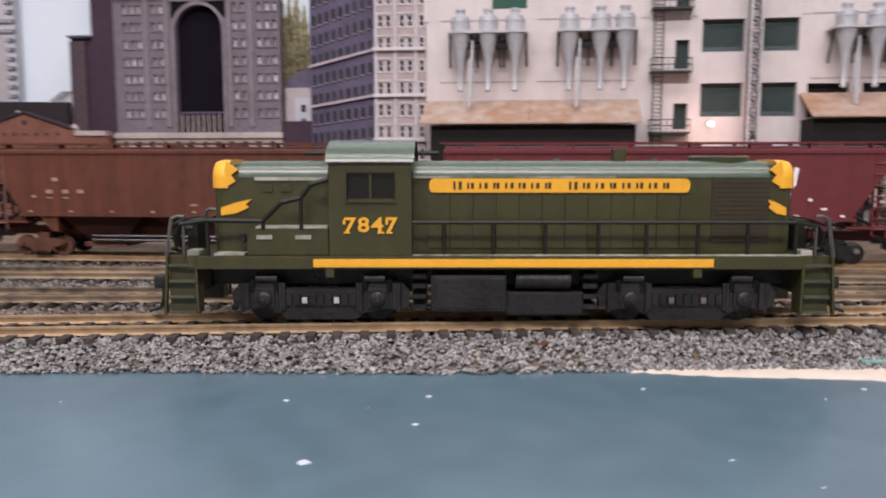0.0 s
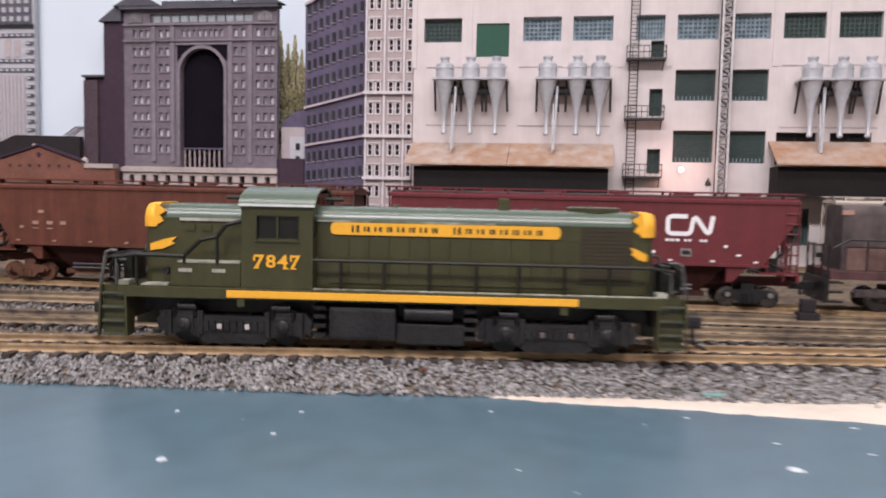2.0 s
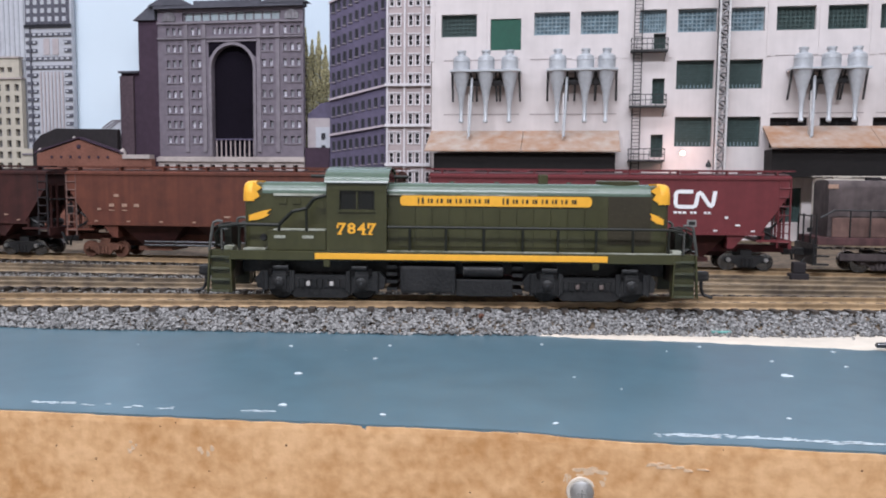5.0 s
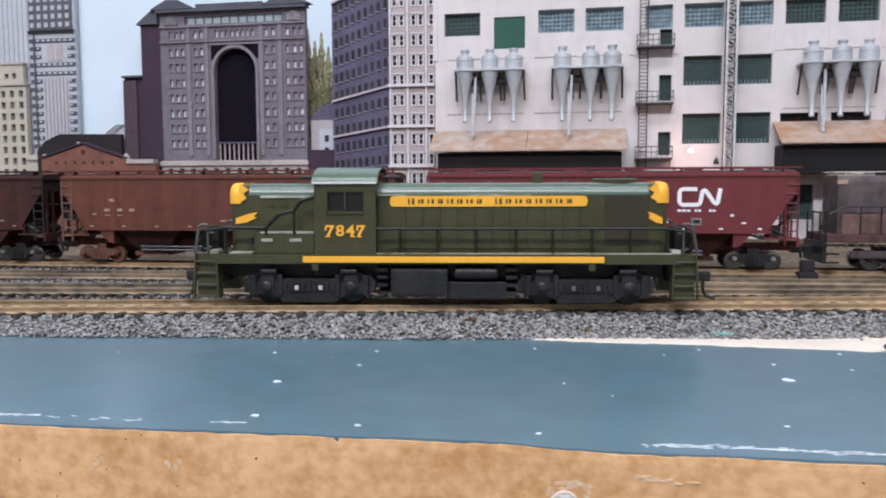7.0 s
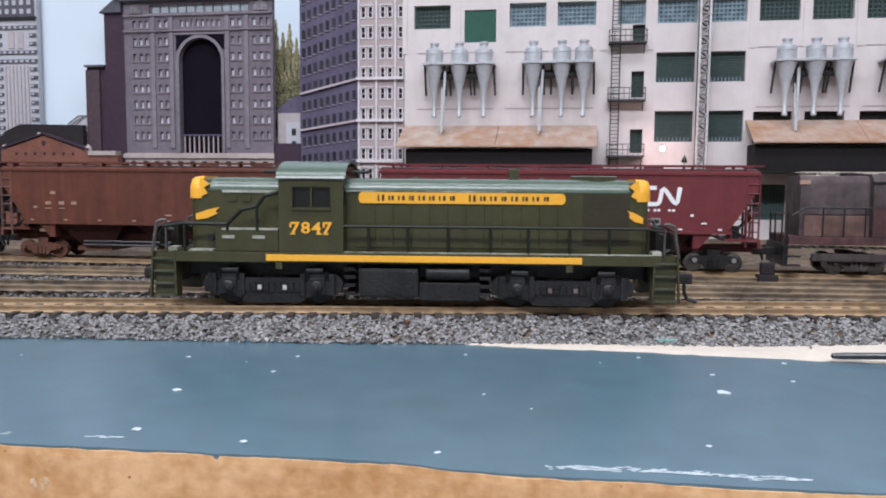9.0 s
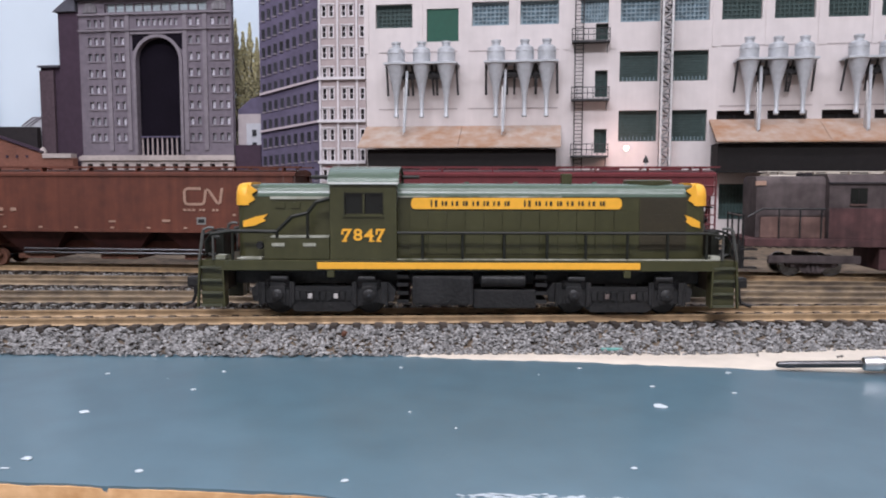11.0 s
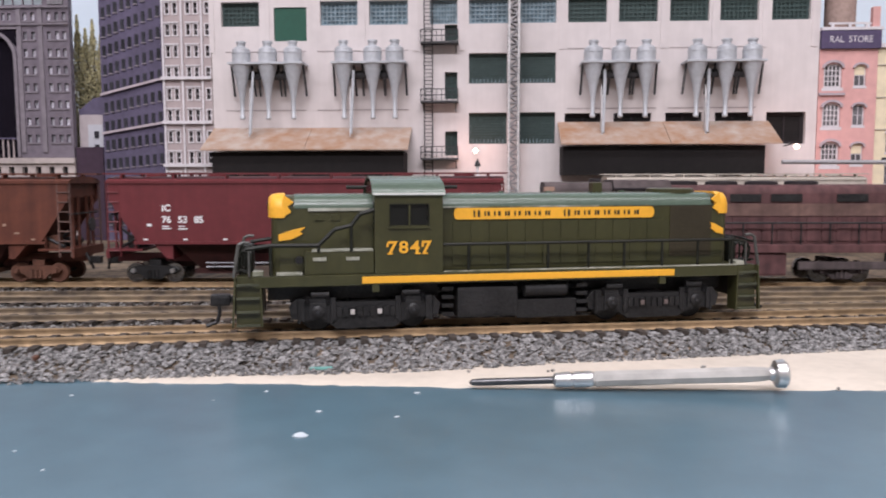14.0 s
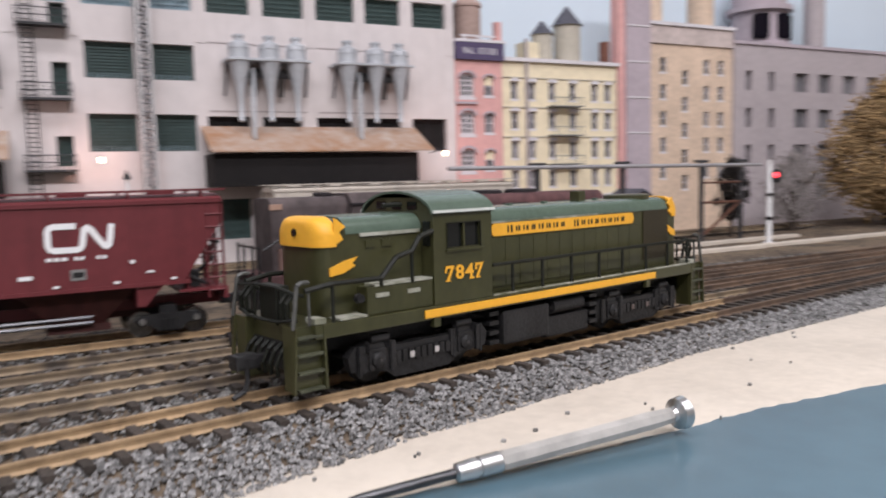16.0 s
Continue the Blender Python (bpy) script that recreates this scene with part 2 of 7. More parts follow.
    "room_floor": mat("room_floor", (0.25, 0.23, 0.21), 0.7, var=0.2, scale=20, bump=0.05),
    "red_sign": mat("sign_red", (0.55, 0.03, 0.05), 0.6, var=0.1, scale=300, bump=0.05),
    "bulb": glow("warm_bulb", (1.0, 0.70, 0.48), 9.0),
    "red_lamp": glow("signal_red", (1.0, 0.06, 0.08), 4.0),
}

# ---------------- mesh helpers ----------------


def box(bm, x0, x1, y0, y1, z0, z1, bevel=0.0):
    g = bmesh.ops.create_cube(bm, size=1.0)
    vs = g["verts"]
    for v in vs:
        v.co = Vector(((x0 + x1) / 2 + v.co.x * (x1 - x0), (y0 + y1) / 2 + v.co.y * (y1 - y0), (z0 + z1) / 2 + v.co.z * (z1 - z0)))
    if bevel:
        es = list({e for v in vs for e in v.link_edges})
        bmesh.ops.bevel(bm, geom=es, offset=bevel, segments=2, affect="EDGES", profile=0.7)
    return bm


def rod(bm, a, b, r0, r1=None, n=8):
    """A round bar from a to b."""
    a, b = Vector(a), Vector(b)
    r1 = r0 if r1 is None else r1
    q = (b - a).to_track_quat("Z", "Y").to_matrix()
    rings = []
    for p, r in ((a, r0), (b, r1)):
        rings.append([bm.verts.new(p + q @ Vector((r * math.cos(2 * math.pi * k / n), r * math.sin(2 * math.pi * k / n), 0))) for k in range(n)])
    for k in range(n):
        bm.faces.new((rings[0][k], rings[0][(k + 1) % n], rings[1][(k + 1) % n], rings[1][k]))
    bm.faces.new(list(reversed(rings[0])))
    bm.faces.new(rings[1])
    return bm


def lathe(bm, profile, centre=(0, 0, 0), axis="Z", n=20):
    """A turned form: profile is (height, radius) pairs."""
    c = Vector(centre)
    rings = []
    for h, r in profile:
        ring = []
        for k in range(n):
            a = 2 * math.pi * k / n
            u, v = r * math.cos(a), r * math.sin(a)
            p = {"Z": Vector((u, v, h)), "Y": Vector((u, h, v)), "X": Vector((h, u, v))}[axis]
            ring.append(bm.verts.new(c + p))
        rings.append(ring)
    for i in range(len(rings) - 1):
        for k in range(n):
            bm.faces.new((rings[i][k], rings[i][(k + 1) % n], rings[i + 1][(k + 1) % n], rings[i + 1][k]))
    bm.faces.new(list(reversed(rings[0])))
    bm.faces.new(rings[-1])
    bmesh.ops.recalc_face_normals(bm, faces=bm.faces[:])
    return bm


def prism(bm, outline, axis, a, b):
    """A flat outline pushed from a to b along an axis: 'X' takes (y, z), 'Y' takes (x, z), 'Z' takes (x, y)."""
    def at(p, d):
        return {"X": (d, p[0], p[1]), "Y": (p[0], d, p[1]), "Z": (p[0], p[1], d)}[axis]
    f = [bm.verts.new(at(p, a)) for p in outline]
    g = [bm.verts.new(at(p, b)) for p in outline]
    k = len(outline)
    fs = [bm.faces.new(f), bm.faces.new(list(reversed(g)))]
    for i in range(k):
        fs.append(bm.faces.new((f[i], g[i], g[(i + 1) % k], f[(i + 1) % k])))
    bmesh.ops.recalc_face_normals(bm, faces=fs)
    return bm


def bar_path(bm, pts, r, n=6):
    for a, b in zip(pts[:-1], pts[1:]):
        rod(bm, a, b, r, r, n)
    return bm


def to_mesh(name, bm, material, smooth=False):
    me = bpy.data.meshes.new(name)
    bm.to_mesh(me)
    bm.free()
    if material:
        me.materials.append(material)
    if smooth:
        me.shade_smooth()
        me.set_sharp_from_angle(angle=radians(38))
    return me


def part(name, bm, material, parent, label="", smooth=False):
    ob = new(name, to_mesh(name, bm, material, smooth))
    ob.parent = parent
    if label:
        tagged(ob, label)
    return ob


def piece(name, mesh, parent, x, y, z):
    """One more object on a shared mesh."""
    ob = new(name, mesh)
    ob.parent = parent
    ob.location = (x, y, z)
    return ob


def thing(name, label, category, m=None, group="", kind=""):
    ob = new(name)
    ob.empty_display_size = 0.01
    if m is not None:
        ob.matrix_basis = m
    return tagged(ob, label, category, group, kind)


def solid(name, bm, material, label, category, m=None, kind="", group="", smooth=False):
    ob = new(name, to_mesh(name, bm, material, smooth))
    if m is not None:
        ob.matrix_basis = m
    return tagged(ob, label, category, group, kind)


def B(*dims, bevel=0.0):
    return box(bmesh.new(), *dims, bevel=bevel)


def wall_sheet(bm, x0, x1, z0, z1, openings, y=0.0, depth=0.004):
    """A wall of given depth behind y, with real openings (x0, x1, z0, z1) through it."""
    xs = sorted({x0, x1, *[v for o in openings for v in o[:2]]})
    zs = sorted({z0, z1, *[v for o in openings for v in o[2:]]})
    xs = [v for v in xs if x0 <= v <= x1]
    zs = [v for v in zs if z0 <= v <= z1]
    grid = {}

    def vert(i, k, back):
        key = (i, k, back)
        if key not in grid:
            grid[key] = bm.verts.new((xs[i], y + (depth if back else 0), zs[k]))
        return grid[key]

    full = {}
    for i in range(len(xs) - 1):
        for k in range(len(zs) - 1):
            cx, cz = (xs[i] + xs[i + 1]) / 2, (zs[k] + zs[k + 1]) / 2
            full[i, k] = not any(o[0] < cx < o[1] and o[2] < cz < o[3] for o in openings)
    for (i, k), on in full.items():
        if not on:
            continue
        bm.faces.new([vert(i, k, 0), vert(i + 1, k, 0), vert(i + 1, k + 1, 0), vert(i, k + 1, 0)])
        bm.faces.new([vert(i, k + 1, 1), vert(i + 1, k + 1, 1), vert(i + 1, k, 1), vert(i, k, 1)])
        for di, dk, p, q in ((-1, 0, (i, k + 1), (i, k)), (1, 0, (i + 1, k), (i + 1, k + 1)), (0, -1, (i, k), (i + 1, k)), (0, 1, (i + 1, k + 1), (i, k + 1))):
            if not full.get((i + di, k + dk), False):
                bm.faces.new([vert(*p, 0), vert(*p, 1), vert(*q, 1), vert(*q, 0)])
    return bm


def lettering(name, words, size, material, parent, m, bold=0.0, width=1.0, thick=0.00012, spacing=1.0):
    """Raised letters with the built-in font, reading along +x and facing -y."""
    cu = bpy.data.curves.new(name, "FONT")
    cu.body, cu.size, cu.offset, cu.extrude, cu.align_x, cu.align_y = words, size, bold, thick, "CENTER", "CENTER"
    cu.resolution_u = 3
    cu.space_character = spacing
    tmp = new(name, cu)
    bpy.context.view_layer.update()
    me = bpy.data.meshes.new_from_object(tmp.evaluated_get(bpy.context.evaluated_depsgraph_get()))
    bpy.data.objects.remove(tmp)
    me.materials.clear()
    me.materials.append(material)
    for v in me.vertices:
        v.co.x *= width
    ob = new(name, me)
    ob.parent = parent
    ob.matrix_basis = m @ pose(0, 0, 0, 90, 0, 0)
    return ob

# ---------------- room that closes the place ----------------
def room():
    for name, dims, key in (
        ("room_wall_back", (-2.6, 2.6, 0.72, 0.82, -0.9, 1.5), "room_wall"),
        ("room_wall_front", (-2.6, 2.6, -2.5, -2.4, -0.9, 1.5), "room_wall"),
        ("room_wall_west", (-2.6, -2.5, -2.4, 0.72, -0.9, 1.5), "room_wall"),
        ("room_wall_east", (2.5, 2.6, -2.4, 0.72, -0.9, 1.5), "room_wall"),
        ("room_ceiling", (-2.6, 2.6, -2.5, 0.82, 1.5, 1.6), "room_wall"),
        ("room_floor", (-2.6, 2.6, -2.5, 0.82, -1.0, -0.9), "room_floor"),
    ):
        solid(name, B(*dims), M[key], "plain painted surface closing the layout room", "room", kind="structure")


RAIL = -0.0015          # top of the rails
TABLE = -0.010          # top of the painted front shelf


def edge_y(x):
    """Front edge of the painted shelf."""
    return float(np.interp(x, [-0.75, -0.067, 0.037, 0.055, 0.066, 0.078, 0.10, 0.121, 0.2, 1.6], [-0.207, -0.1362, -0.1252, -0.1238, -0.1246, -0.1250, -0.1222, -0.1208, -0.112, 0.038]))


def near_rail(x):
    return 0.004 + 0.24 * x - 0.024 * x * x


TOE_X = [-0.75, -0.30, -0.16, -0.13, -0.115, -0.081, -0.04, 0.01, 0.039, 0.059, 0.08, 0.10, 0.118, 0.135, 0.155, 0.173, 0.19, 0.209, 0.228, 0.248, 0.267, 0.288, 0.31, 0.5, 1.6]
TOE_Y = [-0.205, -0.088, -0.047, -0.045, -0.0435, -0.036, -0.0295, -0.0215, -0.0145, -0.009, -0.0045, -0.001, 0.002, 0.0055, 0.0115, 0.0175, 0.0235, 0.029, 0.034, 0.040, 0.045, 0.051, 0.058, 0.098, 0.300]


def toe(x):
    """Front foot of the ballast bank."""
    return float(np.interp(x, TOE_X, TOE_Y)) + 0.0006 * noise.noise((x * 45, 9, 0))


FAR_Y = 0.4035          # far track against the factory, at x = 0.30
HOP_A = 5.0             # heading of the yard tracks, degrees


def hop_centre(x):
    return 0.138 + 0.0165 + math.tan(radians(HOP_A)) * x


def track_centre(k, x):
    """Centre line of yard track k; 0 carries the green engine, 3 the hopper cars, 4 the pale car."""
    a, b = near_rail(x) + 0.0085, hop_centre(x)
    if k <= 3:
        return a + (b - a) * k / 3
    return FAR_Y + math.tan(radians(2.6)) * (x - 0.30)


def shelf():
    bm = bmesh.new()
    xs = np.linspace(-0.75, 1.6, 1200)
    rng = random.Random(3)
    front = [(x, edge_y(x) + 0.0007 * noise.noise((x * 70, 4, 0)) + 0.0005 * noise.noise((x * 260, 6, 0))) for x in xs]
    prism(bm, front + [(1.6, 0.06), (-0.75, 0.0)], "Z", TABLE - 0.006, TABLE)
    solid("painted_shelf", bm, M["blue_paint"], "glossy blue-grey painted shelf top with white scuffs", "shelf", kind="structure")
    # the bare hardboard fascia under the shelf's edge
    bm = bmesh.new()
    cut = [(x, edge_y(x) - 0.0005) for x in xs]
    gap = [0.00032 * max(0.0, noise.noise((x * 38, 2, 0)) + 0.8 * noise.noise((x * 210, 5, 0)) + 0.25) for x in xs]
    cols = [[bm.verts.new(p) for p in ((x, y, -0.32), (x, y, -0.05), (x, y + 0.0001 * noise.noise((x * 400, 1, 0)), TABLE - 0.002), (x, y + 0.0001, TABLE - 0.0004 - g), (x, y + 0.0045, TABLE - 0.0004 - g), (x, y + 0.0045, -0.32))] for (x, y), g in zip(cut, gap)]
    for p, q in zip(cols[:-1], cols[1:]):
        for k in range(6):
            bm.faces.new((p[k], q[k], q[(k + 1) % 6], p[(k + 1) % 6]))
    bm.faces.new(list(reversed(cols[0])))
    bm.faces.new(cols[-1])
    bmesh.ops.recalc_face_normals(bm, faces=bm.faces[:])
    solid("fascia_board", bm, M["hardboard"], "bare tan hardboard fascia below the painted shelf", "fascia", kind="structure")
    # sheet below everything
    solid("layout_deck", B(-0.75, 1.6, 0.0, 0.62, -0.045, -0.0165), M["hardboard"], "plain deck under the layout", "deck", kind="structure")
    # screw with its dimpled washer ring
    sx, sz = 0.0675, -0.0223
    sy = edge_y(sx) - 0.0006
    screw = thing("wood_screw", "round shiny screw head sunk in hardboard", "screw", pose(sx, sy, sz, 0, 0, 6))
    part("head", lathe(bmesh.new(), [(0.0005, 0.0001), (0.0, 0.0028), (-0.0006, 0.0026), (-0.0011, 0.0016), (-0.0013, 0.0004)], axis="Y", n=24), M["steel"], screw, smooth=True)
    for slot in (B(-0.0010, 0.0010, -0.00138, -0.0010, -0.00013, 0.00013), B(-0.00013, 0.00013, -0.00138, -0.0010, -0.0010, 0.0010)):
        part("slot", slot, M["frame_grey"], screw)
    ring = bmesh.new()
    lathe(ring, [(0.0002, 0.0034), (-0.0002, 0.0033), (-0.0003, 0.0030), (-0.0002, 0.0027), (0.0002, 0.0027)], axis="Y", n=24)
    part("countersink", ring, M["sand"], screw, "pale scraped ring", smooth=True)
    # scraped pale patches on the board
    rng = random.Random(41)
    bm = bmesh.new()
    for px, pz, w, h, n in ((0.0675, -0.0178, 0.0045, 0.0010, 9), (0.0645, -0.0195, 0.0012, 0.0016, 5), (0.0715, -0.0185, 0.0012, 0.0014, 4), (0.0855, -0.0153, 0.0050, 0.0007, 12), (-0.038, -0.0178, 0.0022, 0.0012, 5), (-0.020, -0.0185, 0.0022, 0.0016, 4)):
        for i in range(n):
            x, z = rng.gauss(px, w * 0.5), rng.gauss(pz, h * 0.5)
            a, c = w * rng.uniform(0.2, 0.5), h * rng.uniform(0.3, 0.6)
            y = edge_y(x) - 0.0005
            outline = [(x + a * rng.uniform(0.6, 1.1) * math.cos(q), z + c * rng.uniform(0.6, 1.1) * math.sin(q)) for q in np.linspace(0, 5.5, 8)]
            prism(bm, outline, "Y", y - 0.00003 - 0.000004 * i, y + 0.0002)
    solid("scraped_patches", bm, M["scrape"], "pale scraped patches on the hardboard round the screw", "scrapes", kind="stuff")


def sand_strip():
    rng = random.Random(8)
    bm = bmesh.new()
    xs = np.linspace(0.048, 1.3, 400)
    front, back = [], []
    for x in xs:
        fy = float(np.interp(x, [0.048, 0.067, 0.085, 0.10, 0.118, 0.135, 0.16, 0.232, 0.286, 0.6, 1.3], [-0.0128, -0.0128, -0.0115, -0.0095, -0.0100, -0.0095, -0.0090, -0.0040, 0.0003, 0.004, 0.01]))
        front.append((x, fy + rng.uniform(-0.0007, 0.0007) + 0.0008 * noise.noise((x * 60, 0, 0))))
        back.append((x, max(toe(x) + 0.006, fy + 0.002)))
    a = [bm.verts.new((x, y, TABLE - 0.0002)) for x, y in front]
    b = [bm.verts.new((x, y + 0.0008, TABLE + 0.0003)) for x, y in front]
    mid = [bm.verts.new((p[0], (p[1] + q[1]) / 2, TABLE + 0.0004 + 0.0002 * noise.noise((p[0] * 90, 3, 0)))) for p, q in zip(front, back)]
    c = [bm.verts.new((x, y, TABLE + 0.0003)) for x, y in back]
    for i in range(len(xs) - 1):
        for p, q in ((a, b), (b, mid), (mid, c)):
            bm.faces.new((p[i], p[i + 1], q[i + 1], q[i]))
    solid("sand_strip", bm, M["sand"], "strip of pale bare plaster beside the ballast", "plaster", kind="structure", smooth=True)


def yard_ground():
    bm = bmesh.new()
    xs = np.linspace(-0.75, 1.6, 240)
    offs = [0.0, 0.003, 0.006, 0.009, 0.012] + list(np.linspace(0.016, 0.60, 90))
    rows = []
    for x in xs:
        t0, nr = toe(x), near_rail(x)
        bank = nr - 0.006 - t0
        row = []
        for o in offs:
            y = t0 + o
            h = min(1.0, max(0.0, o / max(bank, 0.004)))
            z = TABLE - 0.0008 + h * (RAIL - 0.0043 - TABLE + 0.0008)
            if h >= 1:
                z += 0.0007 * noise.noise((x * 55, y * 55, 0)) + 0.0003 * noise.noise((x * 240, y * 240, 1))
            y = min(y, 0.60)
            row.append(bm.verts.new((x, y + 0.00001 * o, z)))
        rows.append(row)
    for i in range(len(rows) - 1):
        for k in range(len(offs) - 1):
            bm.faces.new((rows[i][k], rows[i + 1][k], rows[i + 1][k + 1], rows[i][k + 1]))
    solid("ground", bm, M["dirt"], "brown gritty yard ground between the tracks", "ground", kind="structure", smooth=True)


def scatter(name, spots, material, label, seed, smin, smax):
    """Many small chipped stones in one mesh."""
    rng = np.random.RandomState(seed)
    n = len(spots)
    base = np.array([(1, 0, 0), (0, 1, 0), (-1, 0, 0), (0, -1, 0), (0, 0, 1), (0, 0, -1)], float)
    tris = np.array([(0, 1, 4), (1, 2, 4), (2, 3, 4), (3, 0, 4), (1, 0, 5), (2, 1, 5), (3, 2, 5), (0, 3, 5)])
    size = rng.uniform(smin, smax, (n, 1, 1))
    stretch = rng.uniform(0.6, 1.15, (n, 6, 1))
    ang = rng.uniform(0, 2 * math.pi, n)
    tilt = rng.uniform(-0.6, 0.6, n)
    v = base[None] * size * stretch
    ct, st = np.cos(tilt)[:, None], np.sin(tilt)[:, None]
    v = np.stack([v[..., 0] * ct - v[..., 2] * st, v[..., 1], v[..., 0] * st + v[..., 2] * ct], -1)
    ca, sa = np.cos(ang)[:, None], np.sin(ang)[:, None]
    v = np.stack([v[..., 0] * ca - v[..., 1] * sa, v[..., 0] * sa + v[..., 1] * ca, v[..., 2] * 0.8], -1)
    v += np.asarray(spots)[:, None, :]
    f = (tris[None] + 6 * np.arange(n)[:, None, None]).reshape(-1, 3)
    me = bpy.data.meshes.new(name)
    me.from_pydata(v.reshape(-1, 3).tolist(), [], f.tolist())
    me.materials.append(material)
    ob = new(name, me)
    return tagged(ob, label, "stones", kind="stuff")


def ballast():
    rng = random.Random(11)
    spots = []
    while len(spots) < 26000:
        x = rng.uniform(-0.36, 0.62)
        t0, nr = toe(x), near_rail(x)
        y = rng.uniform(t0 - 0.0005, nr - 0.0008)
        bank = nr - 0.006 - t0
        h = min(1.0, max(0.0, (y - t0) / max(bank, 0.004)))
        z = TABLE + 0.0004 + h * (RAIL - 0.0040 - TABLE) + rng.uniform(-0.0003, 0.0005)
        spots.append((x, y, z))
    scatter("ballast_stones", spots, M["stone"], "grey black and white crushed stone ballast beside the near rail", 4, 0.0006, 0.00112)
    spots = []
    for i in range(78000):
        x = rng.uniform(-0.36, 0.62)
        lo, hi = near_rail(x) + 0.001, hop_centre(x) + 0.035
        y = rng.uniform(lo, hi)
        if x > 0.36 and rng.random() > 0.35:
            continue
        if rng.random() > 0.35 + 0.65 * (noise.noise((x * 9, y * 30, 4)) > -0.05):
            continue
        spots.append((x, y, RAIL - 0.0034 + 0.0006 * noise.noise((x * 40, y * 40, 2)) + rng.uniform(-0.0004, 0.0004)))
    scatter("yard_stones", spots, M["yard_stone"], "mixed brown and grey gravel between the yard tracks", 5, 0.0005, 0.0009)
    for x, y in ((0.025, -0.006),):
        bm = bmesh.new()
        bmesh.ops.create_icosphere(bm, subdivisions=1, radius=0.0014)
        for v in bm.verts:
            v.co *= rng.uniform(0.7, 1.15)
        solid("red_stone", bm, M["rust"], "single reddish stone lying in grey ballast", "stone", pose(x, y, -0.0048))
    solid("foam_scrap", B(-0.0035, 0.0035, -0.0008, 0.0008, -0.0004, 0.0004, bevel=0.0003), mat("teal_foam", (0.16, 0.36, 0.33), 0.9, scale=900), "thin scrap of teal foam at the ballast's foot", "scrap", pose(0.113, 0.0045, -0.0085, 0, 0, 12))


def rail_sweep(bm, k, side, x0, x1, n=110):
    prof = [(-0.0011, -0.0025), (0.0011, -0.0025), (0.00035, -0.0019), (0.00035, -0.0009), (0.0006, -0.0007), (0.0006, 0.0), (-0.0006, 0.0), (-0.0006, -0.0007), (-0.00035, -0.0009), (-0.00035, -0.0019)]
    prev = None
    for x in np.linspace(x0, x1, n):
        y = track_centre(k, x)
        d = (track_centre(k, x + 0.001) - y) / 0.001
        nx, ny = -d / math.hypot(1, d), 1 / math.hypot(1, d)
        ring = [bm.verts.new((x + nx * (side + p), y + ny * (side + p), RAIL + z)) for p, z in prof]
        if prev:
            for i in range(len(prof)):
                bm.faces.new((prev[i], ring[i], ring[(i + 1) % len(prof)], prev[(i + 1) % len(prof)]))
        else:
            bm.faces.new(list(reversed(ring)))
        prev = ring
    bm.faces.new(prev)
    return bm


def tracks():
    tie = to_mesh("tie", B(-0.0013, 0.0013, -0.0152, 0.0152, -0.002, 0.0, bevel=0.0), M["tie"])
    rng = random.Random(2)
    for k in range(5):
        x0, x1 = (-0.75, 0.95) if k < 4 else (0.05, 0.8)
        tr = thing("track", ["rusty nickel rails on dark ties carrying the green engine", "rusty yard track half buried in gravel", "rusty yard track half buried in gravel", "rusty yard track carrying the hopper cars", "far track under the pale hopper car"][k], "track", group="yard tracks")
        for side in (-0.0085, 0.0085):
            if k == 4:
                part("rail", rail_sweep(bmesh.new(), k, side, x0, x1), M["yard_rail"], tr)
                continue
            joint = 0.345 + 0.03 * ((k * 2 + (side > 0)) % 3)
            part("rail", rail_sweep(bmesh.new(), k, side, x0, joint - 0.0002), M["rail"] if k in (0, 3) else M["yard_rail"], tr)
            part("rail", rail_sweep(bmesh.new(), k, side, joint + 0.0002, x1), M["brown_rail"], tr, "dark brown grimy rail")
        x, near = x0 + 0.003, (-0.30, 0.5)
        rest = bmesh.new()
        while x < x1:
            y = track_centre(k, x)
            a = math.atan2(track_centre(k, x + 0.001) - y, 0.001)
            if near[0] < x < near[1] and k in (0, 1):
                ob = piece("tie", tie, tr, x, y, RAIL - (0.0021 if k == 0 else 0.0022))
                ob.rotation_euler = (0, 0, a + rng.uniform(-0.02, 0.02))
            else:
                b2 = bmesh.ops.create_cube(rest, size=1.0)["verts"]
                for v in b2:
                    p = Vector((v.co.x * 0.0026, v.co.y * 0.0304, 0))
                    v.co = Vector((x + p.x * math.cos(a) - p.y * math.sin(a), y + p.x * math.sin(a) + p.y * math.cos(a), RAIL - 0.0034 + v.co.z * 0.002))
            x += 0.0074 if k == 0 else 0.0072
        if len(rest.verts):
            tagged(part("tie_bed", rest, M["tie"], tr), kind="stuff")
        else:
            rest.free()


# ---------------- backdrop of town buildings ----------------
WALL = pose(0, 0.455, 0, 0, 0, 2.6)


def sky():
    bm = bmesh.new()
    f = [(x, float(np.interp(x, [-1.5, -0.9, -0.37, -0.29, 1.3, 1.9], [-0.03, 0.020, 0.020, 0.075, 0.085, 0.02]))) for x in np.linspace(-1.5, 1.9, 120)]
    g = [(x, y + 0.006) for x, y in reversed(f)]
    prism(bm, f + g, "Z", -0.05, 0.75)
    solid("backdrop", bm, M["sky"], "pale blue painted sky behind the town", "sky", WALL, kind="structure", smooth=True)


